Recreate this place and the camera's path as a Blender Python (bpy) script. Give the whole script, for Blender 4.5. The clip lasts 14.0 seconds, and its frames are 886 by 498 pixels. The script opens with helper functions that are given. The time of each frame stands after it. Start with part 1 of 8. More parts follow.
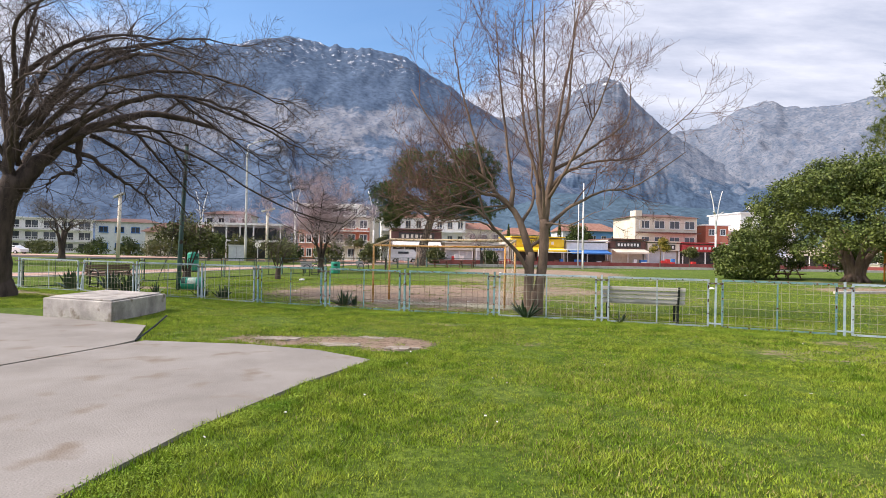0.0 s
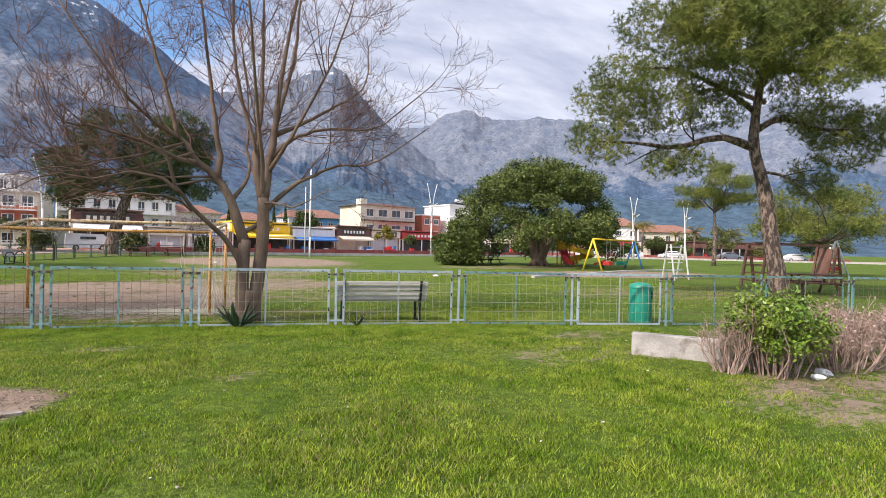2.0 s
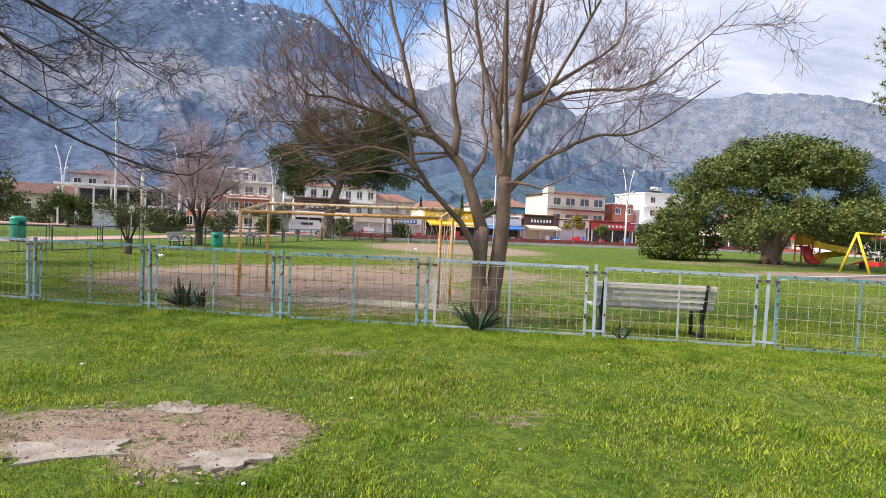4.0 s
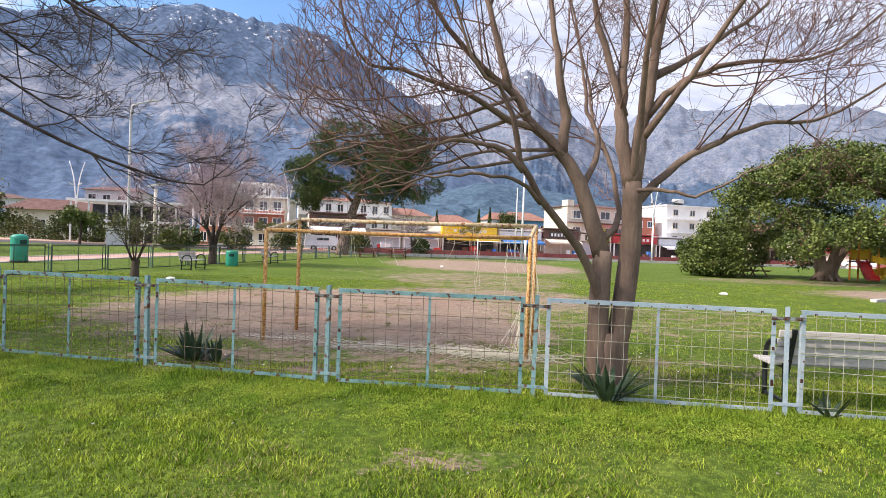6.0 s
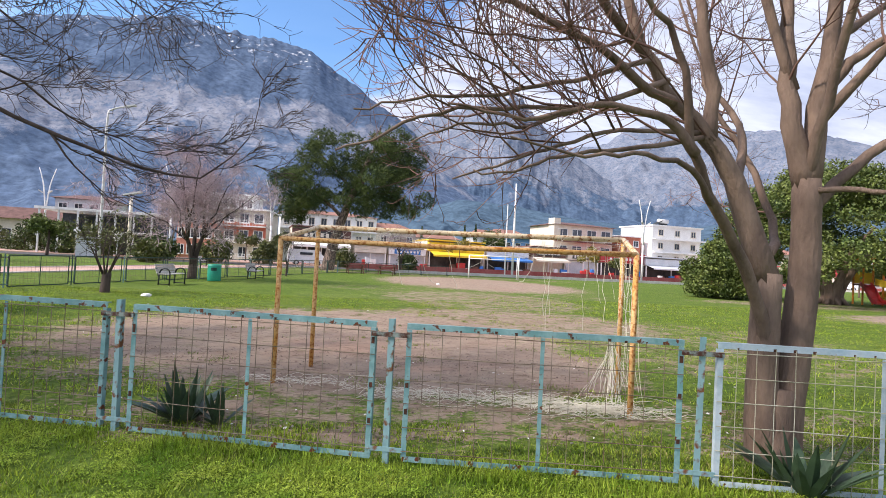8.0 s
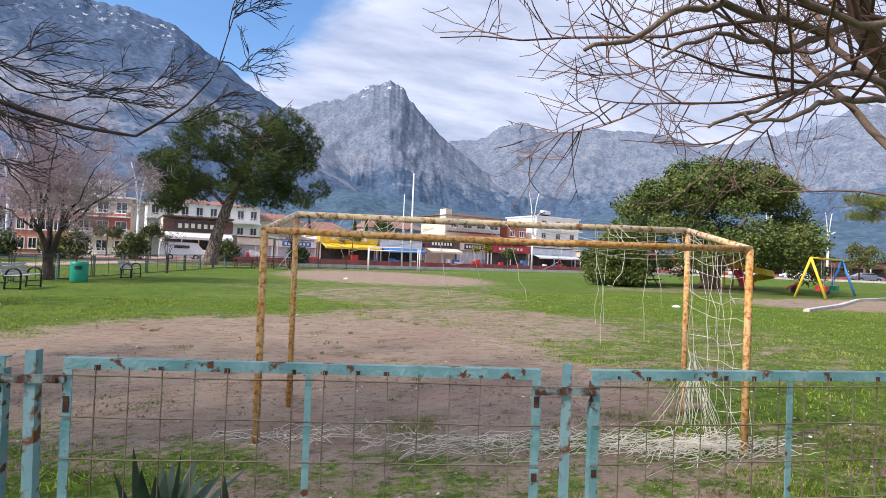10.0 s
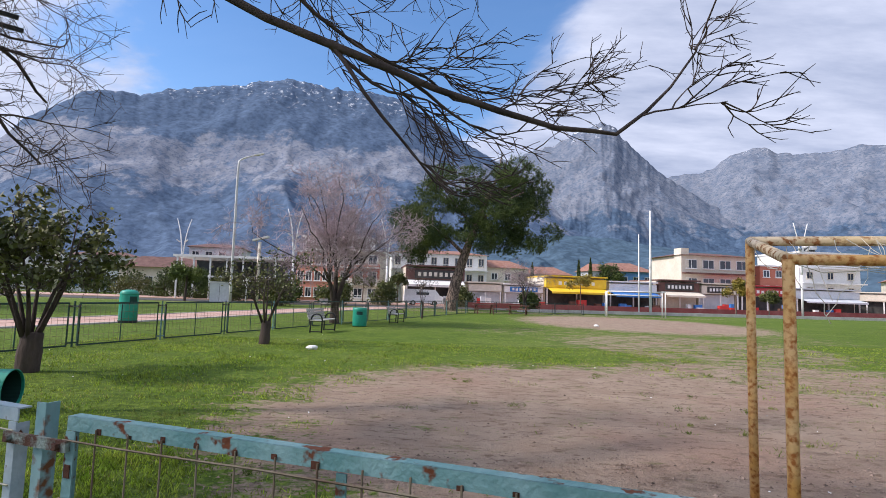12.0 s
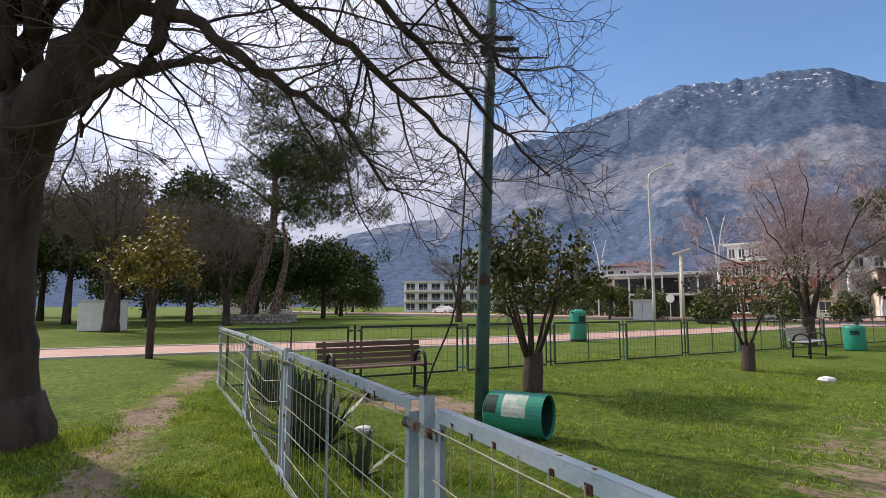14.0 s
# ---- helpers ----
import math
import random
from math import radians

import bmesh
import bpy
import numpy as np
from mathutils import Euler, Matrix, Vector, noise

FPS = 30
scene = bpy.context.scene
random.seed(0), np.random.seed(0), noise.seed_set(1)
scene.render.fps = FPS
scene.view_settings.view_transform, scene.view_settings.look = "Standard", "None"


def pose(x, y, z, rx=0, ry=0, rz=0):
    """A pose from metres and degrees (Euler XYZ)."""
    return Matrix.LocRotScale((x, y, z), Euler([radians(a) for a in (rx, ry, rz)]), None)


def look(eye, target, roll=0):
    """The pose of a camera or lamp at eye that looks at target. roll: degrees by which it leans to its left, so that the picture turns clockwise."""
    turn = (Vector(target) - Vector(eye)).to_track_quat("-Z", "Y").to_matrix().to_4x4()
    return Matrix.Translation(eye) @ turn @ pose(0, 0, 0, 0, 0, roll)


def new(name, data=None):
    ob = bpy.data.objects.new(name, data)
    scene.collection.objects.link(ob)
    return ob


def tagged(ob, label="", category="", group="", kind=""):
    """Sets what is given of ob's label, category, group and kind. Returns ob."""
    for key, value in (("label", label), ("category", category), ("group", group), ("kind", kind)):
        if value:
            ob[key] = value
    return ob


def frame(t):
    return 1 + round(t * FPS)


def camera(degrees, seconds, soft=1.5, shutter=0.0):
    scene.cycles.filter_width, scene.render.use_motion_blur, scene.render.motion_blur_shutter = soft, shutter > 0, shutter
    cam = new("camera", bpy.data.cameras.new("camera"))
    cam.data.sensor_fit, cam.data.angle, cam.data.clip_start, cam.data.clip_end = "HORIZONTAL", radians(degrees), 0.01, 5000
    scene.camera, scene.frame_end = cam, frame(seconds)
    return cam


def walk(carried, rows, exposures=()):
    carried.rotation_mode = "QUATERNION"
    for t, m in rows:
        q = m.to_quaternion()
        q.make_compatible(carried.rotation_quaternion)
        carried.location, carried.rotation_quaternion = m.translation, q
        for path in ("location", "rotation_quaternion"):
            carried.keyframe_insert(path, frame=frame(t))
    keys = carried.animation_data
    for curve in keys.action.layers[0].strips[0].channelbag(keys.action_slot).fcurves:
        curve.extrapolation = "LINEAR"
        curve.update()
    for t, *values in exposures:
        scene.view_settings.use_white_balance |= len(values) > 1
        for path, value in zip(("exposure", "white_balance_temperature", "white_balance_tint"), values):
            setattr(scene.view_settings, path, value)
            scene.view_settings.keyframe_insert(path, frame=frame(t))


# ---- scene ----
cam = camera(79.8, 14.0, soft=0.55)
PATH = [
    (0, (0.692, 0.772, 1.509), (0.584, 2.769, 1.526), 1.1),
    (0.5, (0.84, 1.404, 1.513), (1.091, 3.388, 1.515), 0.4),
    (1, (0.94, 2.059, 1.519), (1.409, 4.003, 1.531), 1.5),
    (1.5, (1.029, 2.69, 1.548), (1.761, 4.551, 1.54), 1.4),
    (2, (1.158, 3.356, 1.551), (2.031, 5.156, 1.539), 1.3),
    (2.5, (1.11, 3.959, 1.536), (2.023, 5.738, 1.502), 1.5),
    (3, (1.011, 4.554, 1.512), (1.684, 6.437, 1.472), 1.6),
    (3.5, (0.77, 5.124, 1.532), (1.127, 7.091, 1.491), 2.3),
    (4, (0.525, 5.694, 1.513), (0.76, 7.679, 1.439), 2.4),
    (4.2, (0.492, 5.975, 1.495), (0.708, 7.962, 1.414), 2.3),
    (6.3, (-0.412, 8.478, 1.625), (-0.223, 10.469, 1.618), 2.1),
    (6.5, (-0.461, 8.658, 1.628), (-0.256, 10.647, 1.632), 2.6),
    (7, (-0.612, 9.19, 1.56), (-0.39, 11.177, 1.578), 2.9),
    (7.2, (-0.702, 9.411, 1.55), (-0.492, 11.4, 1.579), 2.9),
    (9.3, (-2.014, 11.407, 1.566), (-1.486, 13.336, 1.612), 2.5),
    (9.5, (-2.117, 11.665, 1.556), (-1.537, 13.578, 1.599), 2.3),
    (10, (-2.39, 12.146, 1.56), (-1.7, 14.023, 1.588), 2.2),
    (10.5, (-2.688, 12.542, 1.572), (-1.925, 14.391, 1.59), 2.6),
    (11, (-3.011, 13.053, 1.58), (-2.305, 14.923, 1.634), 2.8),
    (11.5, (-3.484, 13.451, 1.563), (-3.09, 15.407, 1.693), 3.0),
    (12, (-3.975, 13.794, 1.48), (-4.072, 15.785, 1.651), 1.7),
    (12.2, (-4.178, 13.94, 1.464), (-4.517, 15.905, 1.619), 0.6),
    (12.5, (-4.47, 14.141, 1.44), (-5.1, 16.032, 1.61), 0.9),
    (13, (-4.911, 14.346, 1.449), (-5.835, 16.111, 1.627), 0.1),
    (13.5, (-5.371, 14.596, 1.451), (-6.569, 16.181, 1.677), 0.0),
    (14, (-5.828, 14.775, 1.432), (-7.229, 16.187, 1.647), 0.0),
]
walk(cam, [(t, look(eye, target, roll)) for t, eye, target, roll in PATH],
     exposures=((0, 0.60, 7100, 17), (1.5, 0.50, 6900, 17), (2.5, 0.50, 6900, 17), (4, 0.66, 6950, 17), (6.5, 0.77, 6900, 19), (7, 0.77, 6850, 19), (9.5, 0.54, 6500, 17), (11.0, 0.28, 6400, 16), (11.5, 0.10, 6300, 15), (12.0, 0.34, 6450, 18), (12.5, 0.40, 6500, 20), (13.0, 0.38, 6650, 20), (14, 0.22, 7050, 20)))

# ---- world, sun, exposure ----
world = bpy.data.worlds.new("sky")
scene.world = world
world.use_nodes = True
SUN_AZ, SUN_EL = -103.0, 40.0          # bearing from +y towards +x, and height


def build_world():
    nt = world.node_tree
    N, L = nt.nodes, nt.links
    bg = N["Background"]
    sky = N.new("ShaderNodeTexSky")
    sky.sky_type = "NISHITA"
    sky.sun_disc = False
    sky.sun_elevation = radians(SUN_EL)
    sky.sun_rotation = radians(SUN_AZ)
    sky.air_density, sky.dust_density, sky.ozone_density = 1.0, 0.6, 1.5
    tc = N.new("ShaderNodeTexCoord")
    # broad cloud deck with one clear gap
    sep = N.new("ShaderNodeSeparateXYZ")
    L.new(tc.outputs["Generated"], sep.inputs[0])
    zz = N.new("ShaderNodeMath"); zz.operation = "MAXIMUM"; zz.inputs[1].default_value = 0.0
    L.new(sep.outputs[2], zz.inputs[0])
    za = N.new("ShaderNodeMath"); za.operation = "ADD"; za.inputs[1].default_value = 0.22
    L.new(zz.outputs[0], za.inputs[0])
    div = N.new("ShaderNodeVectorMath"); div.operation = "DIVIDE"
    comb = N.new("ShaderNodeCombineXYZ")
    for i in range(3):
        L.new(za.outputs[0], comb.inputs[i])
    L.new(tc.outputs["Generated"], div.inputs[0]); L.new(comb.outputs[0], div.inputs[1])
    n1 = N.new("ShaderNodeTexNoise"); n1.inputs["Scale"].default_value = 1.1; n1.inputs["Detail"].default_value = 9; n1.inputs["Roughness"].default_value = 0.58; n1.inputs["Distortion"].default_value = 0.35
    n2 = N.new("ShaderNodeTexNoise"); n2.inputs["Scale"].default_value = 2.6; n2.inputs["Detail"].default_value = 8; n2.inputs["Roughness"].default_value = 0.6
    mp = N.new("ShaderNodeMapping"); mp.inputs["Rotation"].default_value = (0, 0, 0.6); mp.inputs["Scale"].default_value = (0.7, 1.9, 1.0)
    L.new(div.outputs[0], mp.inputs[0])
    L.new(div.outputs[0], n1.inputs["Vector"]); L.new(mp.outputs[0], n2.inputs["Vector"])
    dot = N.new("ShaderNodeVectorMath"); dot.operation = "DOT_PRODUCT"
    L.new(tc.outputs["Generated"], dot.inputs[0]); dot.inputs[1].default_value = (-0.27, 0.82, 0.505)
    ma = N.new("ShaderNodeMath"); ma.operation = "MULTIPLY_ADD"; ma.inputs[1].default_value = 0.30; ma.inputs[2].default_value = -0.15
    L.new(n1.outputs[0], ma.inputs[0])
    add = N.new("ShaderNodeMath"); add.operation = "ADD"
    L.new(dot.outputs["Value"], add.inputs[0]); L.new(ma.outputs[0], add.inputs[1])
    gap = N.new("ShaderNodeMapRange"); gap.interpolation_type = "SMOOTHSTEP"
    gap.inputs["From Min"].default_value = 0.915; gap.inputs["From Max"].default_value = 0.965
    gap.inputs["To Min"].default_value = 1.0; gap.inputs["To Max"].default_value = 0.06
    L.new(add.outputs[0], gap.inputs["Value"])
    ramp = N.new("ShaderNodeValToRGB")
    ramp.color_ramp.elements[0].position = 0.32; ramp.color_ramp.elements[0].color = (2.7, 3.3, 4.5, 1)
    ramp.color_ramp.elements[1].position = 0.66; ramp.color_ramp.elements[1].color = (4.9, 5.5, 6.6, 1)
    L.new(n2.outputs[0], ramp.inputs[0])
    sat = N.new("ShaderNodeHueSaturation"); sat.inputs["Saturation"].default_value = 1.28; sat.inputs["Value"].default_value = 1.35
    L.new(sky.outputs[0], sat.inputs["Color"])
    mix = N.new("ShaderNodeMix"); mix.data_type = "RGBA"
    L.new(gap.outputs[0], mix.inputs["Factor"]); L.new(sat.outputs[0], mix.inputs["A"])
    # the clouds are brightest round the veiled sun
    sd = N.new("ShaderNodeVectorMath"); sd.operation = "DOT_PRODUCT"
    L.new(tc.outputs["Generated"], sd.inputs[0]); sd.inputs[1].default_value = (-0.746, -0.172, 0.643)
    sg = N.new("ShaderNodeMapRange"); sg.interpolation_type = "SMOOTHSTEP"
    sg.inputs["From Min"].default_value = 0.62; sg.inputs["From Max"].default_value = 1.0
    sg.inputs["To Min"].default_value = 1.0; sg.inputs["To Max"].default_value = 2.5
    L.new(sd.outputs["Value"], sg.inputs["Value"])
    vs = N.new("ShaderNodeVectorMath"); vs.operation = "SCALE"
    L.new(ramp.outputs[0], vs.inputs[0]); L.new(sg.outputs[0], vs.inputs["Scale"])
    L.new(vs.outputs[0], mix.inputs["B"])
    L.new(mix.outputs["Result"], bg.inputs["Color"])
    bg.inputs["Strength"].default_value = 0.12


build_world()
sun_data = bpy.data.lights.new("sun", "SUN")
sun_data.energy, sun_data.angle, sun_data.color = 3.3, radians(3.0), (1.0, 0.93, 0.82)
sun = new("sun", sun_data)
_d = Vector((math.sin(radians(SUN_AZ)) * math.cos(radians(SUN_EL)), math.cos(radians(SUN_AZ)) * math.cos(radians(SUN_EL)), math.sin(radians(SUN_EL))))
sun.matrix_world = look(_d * 60, (0, 0, 0))

# ---- materials ----
rng = np.random.default_rng(5)
rnd = random.Random(11)


def mat(name, ca, cb, scale=6.0, rough=0.75, bump=0.15, metal=0.0, fine=None, stretch=(1, 1, 1), spot=None, spot_at=(0.6, 0.66), spot_scale=14.0, vary=0.0, island=0.0, ramp=(0.35, 0.65), spec=0.4):
    """Two-scale noise between two colours, optional spots (rust, chips) and variation per object or per loose piece."""
    m = bpy.data.materials.new(name)
    m.use_nodes = True
    nt = m.node_tree
    N, L = nt.nodes, nt.links
    b = N["Principled BSDF"]
    tc = N.new("ShaderNodeTexCoord")
    mp = N.new("ShaderNodeMapping"); mp.inputs["Scale"].default_value = stretch
    L.new(tc.outputs["Object"], mp.inputs[0])
    n = N.new("ShaderNodeTexNoise"); n.inputs["Scale"].default_value = scale; n.inputs["Detail"].default_value = 5; n.inputs["Roughness"].default_value = 0.6
    L.new(mp.outputs[0], n.inputs["Vector"])
    n2 = N.new("ShaderNodeTexNoise"); n2.inputs["Scale"].default_value = fine or scale * 9; n2.inputs["Detail"].default_value = 3
    L.new(mp.outputs[0], n2.inputs["Vector"])
    mr = N.new("ShaderNodeMapRange"); mr.inputs["From Min"].default_value, mr.inputs["From Max"].default_value = ramp
    L.new(n.outputs[0], mr.inputs["Value"])
    mx = N.new("ShaderNodeMix"); mx.data_type = "RGBA"
    mx.inputs["A"].default_value = (*ca, 1); mx.inputs["B"].default_value = (*cb, 1)
    L.new(mr.outputs[0], mx.inputs["Factor"])
    out = mx.outputs["Result"]
    # fine grain
    gr = N.new("ShaderNodeMapRange"); gr.inputs["To Min"].default_value = 0.82; gr.inputs["To Max"].default_value = 1.18
    L.new(n2.outputs[0], gr.inputs["Value"])
    val = gr.outputs[0]
    if vary or island:
        if island:
            src = N.new("ShaderNodeNewGeometry").outputs["Random Per Island"]
        else:
            src = N.new("ShaderNodeObjectInfo").outputs["Random"]
        k = island or vary
        r2 = N.new("ShaderNodeMapRange"); r2.inputs["To Min"].default_value = 1 - k; r2.inputs["To Max"].default_value = 1 + k
        L.new(src, r2.inputs["Value"])
        mm = N.new("ShaderNodeMath"); mm.operation = "MULTIPLY"
        L.new(val, mm.inputs[0]); L.new(r2.outputs[0], mm.inputs[1])
        val = mm.outputs[0]
    hs = N.new("ShaderNodeHueSaturation")
    L.new(out, hs.inputs["Color"]); L.new(val, hs.inputs["Value"])
    out = hs.outputs[0]
    rough_out = None
    if spot:
        n3 = N.new("ShaderNodeTexNoise"); n3.inputs["Scale"].default_value = spot_scale; n3.inputs["Detail"].default_value = 4
        L.new(tc.outputs["Object"], n3.inputs["Vector"])
        m3 = N.new("ShaderNodeMapRange"); m3.inputs["From Min"].default_value, m3.inputs["From Max"].default_value = spot_at
        L.new(n3.outputs[0], m3.inputs["Value"])
        mx3 = N.new("ShaderNodeMix"); mx3.data_type = "RGBA"
        L.new(m3.outputs[0], mx3.inputs["Factor"]); L.new(out, mx3.inputs["A"]); mx3.inputs["B"].default_value = (*spot, 1)
        out = mx3.outputs["Result"]
        mr3 = N.new("ShaderNodeMapRange"); mr3.inputs["To Min"].default_value = rough; mr3.inputs["To Max"].default_value = 0.95
        L.new(m3.outputs[0], mr3.inputs["Value"]); rough_out = mr3.outputs[0]
    L.new(out, b.inputs["Base Color"])
    if rough_out:
        L.new(rough_out, b.inputs["Roughness"])
    else:
        b.inputs["Roughness"].default_value = rough
    b.inputs["Metallic"].default_value = metal
    b.inputs["Specular IOR Level"].default_value = spec
    if bump:
        bp = N.new("ShaderNodeBump"); bp.inputs["Strength"].default_value = bump; bp.inputs["Distance"].default_value = 0.02
        L.new(n2.outputs[0], bp.inputs["Height"]); L.new(bp.outputs[0], b.inputs["Normal"])
    return m


RUST = (0.11, 0.035, 0.015)
M_FENCE = mat("fence_paint", (0.085, 0.205, 0.21), (0.185, 0.315, 0.325), 6.0, 0.55, 0.3, spot=RUST, spot_at=(0.585, 0.635), spot_scale=13, vary=0.2)
M_FENCE_PALE = mat("fence_paint_pale", (0.24, 0.34, 0.40), (0.42, 0.48, 0.51), 4.0, 0.5, 0.2, spot=RUST, spot_at=(0.66, 0.70), spot_scale=16, vary=0.1)
M_FENCE_DARK = mat("fence_paint_dark", (0.012, 0.035, 0.03), (0.03, 0.075, 0.065), 2.5, 0.5, 0.2, spot=RUST, spot_at=(0.66, 0.70), vary=0.15)
M_POST = mat("post_paint_rusty", (0.14, 0.29, 0.31), (0.26, 0.38, 0.39), 2.5, 0.6, 0.3, stretch=(1, 1, 0.5), spot=(0.15, 0.06, 0.025), spot_at=(0.53, 0.62), spot_scale=12)
M_WIRE = mat("wire_rusty", (0.20, 0.17, 0.12), (0.09, 0.055, 0.035), 5, 0.7, 0.1)
M_WIRE_PALE = mat("wire_galvanised", (0.42, 0.42, 0.34), (0.30, 0.28, 0.18), 3, 0.55, 0.1)
M_CLAMP = mat("clamp_rusty", (0.22, 0.28, 0.26), (0.075, 0.03, 0.018), 14, 0.85, 0.5, ramp=(0.36, 0.50))
M_GOAL = mat("goal_paint", (0.62, 0.32, 0.075), (0.70, 0.45, 0.20), 3.0, 0.6, 0.3, spot=(0.36, 0.12, 0.025), spot_at=(0.46, 0.66), spot_scale=30)
M_GOAL_BAR = mat("goal_bar_paint", (0.62, 0.45, 0.22), (0.72, 0.60, 0.42), 2.2, 0.6, 0.3, spot=(0.28, 0.11, 0.035), spot_at=(0.50, 0.66), spot_scale=22)
M_NET = mat("net_cord", (0.70, 0.66, 0.56), (0.55, 0.52, 0.42), 4, 0.9, 0)
M_BARK_GREY = mat("bark_grey_brown", (0.115, 0.078, 0.058), (0.225, 0.158, 0.115), 3.5, 0.9, 0.7, fine=40, stretch=(1, 1, 0.35))
M_TWIG = mat("twig_reddish", (0.10, 0.052, 0.040), (0.185, 0.105, 0.078), 2.0, 0.85, 0, island=0.3)
M_BARK_DARK = mat("bark_dark", (0.036, 0.027, 0.023), (0.095, 0.070, 0.058), 5, 0.95, 0.9, fine=30, stretch=(1, 1, 0.25))
M_TWIG_DARK = mat("twig_dark", (0.050, 0.035, 0.031), (0.105, 0.078, 0.068), 2.0, 0.9, 0, island=0.3)
M_TWIG_PINK = mat("twig_pinkish", (0.33, 0.235, 0.25), (0.46, 0.37, 0.385), 2.0, 0.9, 0, island=0.3)
M_TWIG_GREY = mat("twig_grey", (0.11, 0.085, 0.07), (0.20, 0.165, 0.135), 2.0, 0.9, 0, island=0.3)
M_BARK_PINE = mat("bark_pine", (0.27, 0.20, 0.16), (0.060, 0.044, 0.038), 9, 0.95, 1.0, fine=28, stretch=(1, 1, 0.4), ramp=(0.42, 0.55))
M_NEEDLE = mat("pine_needles", (0.058, 0.095, 0.022), (0.225, 0.240, 0.052), 0.8, 0.7, 0, island=0.45, spec=0.25)
M_NEEDLE_DARK = mat("pine_needles_dark", (0.034, 0.062, 0.020), (0.105, 0.138, 0.036), 0.6, 0.7, 0, island=0.45, spec=0.25)
M_LEAF = mat("broad_leaves", (0.030, 0.054, 0.015), (0.082, 0.108, 0.027), 0.5, 0.6, 0, island=0.5, spec=0.2)
M_LEAF_DOME = mat("evergreen_leaves", (0.046, 0.078, 0.018), (0.138, 0.170, 0.040), 0.9, 0.55, 0, island=0.55, spec=0.25)
M_LEAF_BRIGHT = mat("shrub_leaves", (0.10, 0.19, 0.02), (0.20, 0.26, 0.035), 1.5, 0.45, 0, island=0.45)
M_LEAF_OLIVE = mat("olive_leaves", (0.05, 0.075, 0.018), (0.13, 0.13, 0.03), 1.2, 0.55, 0, island=0.5)
M_LEAF_GOLD = mat("golden_leaves", (0.10, 0.12, 0.015), (0.30, 0.21, 0.03), 1.2, 0.55, 0, island=0.4)
M_AGAVE = mat("agave_leaf", (0.02, 0.04, 0.02), (0.05, 0.09, 0.045), 3, 0.45, 0.1, island=0.4)
M_CONCRETE = mat("concrete_pale", (0.205, 0.188, 0.172), (0.275, 0.255, 0.236), 0.8, 0.9, 0.3, fine=60, spot=(0.19, 0.155, 0.125), spot_at=(0.58, 0.72), spot_scale=1.9)
M_CONCRETE_GREY = mat("concrete_grey", (0.25, 0.235, 0.22), (0.50, 0.47, 0.44), 1.8, 0.92, 0.5, fine=40, spot=(0.20, 0.17, 0.14), spot_at=(0.58, 0.7), spot_scale=4)
M_KERB = mat("kerb_stone", (0.45, 0.42, 0.39), (0.60, 0.57, 0.53), 1.5, 0.9, 0.3)
M_BRICKPAVE = mat("path_pavers", (0.42, 0.25, 0.20), (0.50, 0.34, 0.28), 0.7, 0.9, 0.3, fine=9)
M_REDWALL = mat("red_parapet", (0.30, 0.065, 0.055), (0.38, 0.12, 0.10), 0.7, 0.85, 0.2)
M_ASPHALT = mat("asphalt", (0.05, 0.05, 0.05), (0.075, 0.072, 0.07), 0.7, 0.9, 0.3, fine=70)
M_BIN = mat("bin_green", (0.008, 0.25, 0.175), (0.02, 0.31, 0.22), 2, 0.42, 0.05, spot=(0.10, 0.25, 0.2), spot_at=(0.66, 0.74))
# Darker copy of the bin green: shade inside the bins put into the colour.
M_BIN_IN = mat("bin_inside_shade", (0.004, 0.035, 0.03), (0.01, 0.05, 0.04), 2, 0.6, 0.05)
M_DECAL = mat("sticker_worn", (0.55, 0.62, 0.55), (0.30, 0.48, 0.40), 9, 0.6, 0, ramp=(0.45, 0.6))
M_BLACK = mat("black_steel", (0.008, 0.010, 0.010), (0.02, 0.026, 0.026), 4, 0.5, 0.1)
M_SLAT = mat("bench_slat_weathered", (0.42, 0.40, 0.38), (0.56, 0.54, 0.51), 2.0, 0.8, 0.35, fine=30, stretch=(0.15, 1, 1), vary=0.15)
M_SLAT_BROWN = mat("bench_slat_brown", (0.16, 0.10, 0.075), (0.26, 0.18, 0.14), 2.0, 0.75, 0.35, fine=30, stretch=(0.15, 1, 1), vary=0.15)
M_POLE = mat("pole_green", (0.035, 0.085, 0.08), (0.08, 0.15, 0.14), 2.0, 0.6, 0.2, spot=(0.07, 0.05, 0.04), spot_at=(0.58, 0.64), spot_scale=5)
M_STEEL = mat("galvanised_steel", (0.50, 0.50, 0.49), (0.62, 0.62, 0.61), 2, 0.45, 0.05)
M_WHITE = mat("white_paint", (0.72, 0.71, 0.69), (0.82, 0.81, 0.79), 0.4, 0.7, 0.05, spot=(0.55, 0.53, 0.50), spot_at=(0.62, 0.8), spot_scale=0.5)
M_CREAM = mat("cream_render", (0.62, 0.55, 0.45), (0.72, 0.66, 0.56), 0.4, 0.85, 0.1)
M_PINKWALL = mat("salmon_render", (0.62, 0.22, 0.15), (0.66, 0.30, 0.22), 0.4, 0.85, 0.1)
M_REDBLD = mat("red_orange_render", (0.42, 0.12, 0.075), (0.48, 0.17, 0.11), 0.4, 0.85, 0.1)
M_BLUEWALL = mat("blue_render", (0.12, 0.30, 0.62), (0.18, 0.38, 0.68), 0.4, 0.85, 0.1)
M_YELLOW = mat("yellow_paint", (0.80, 0.52, 0.02), (0.84, 0.60, 0.06), 1.0, 0.5, 0.05)
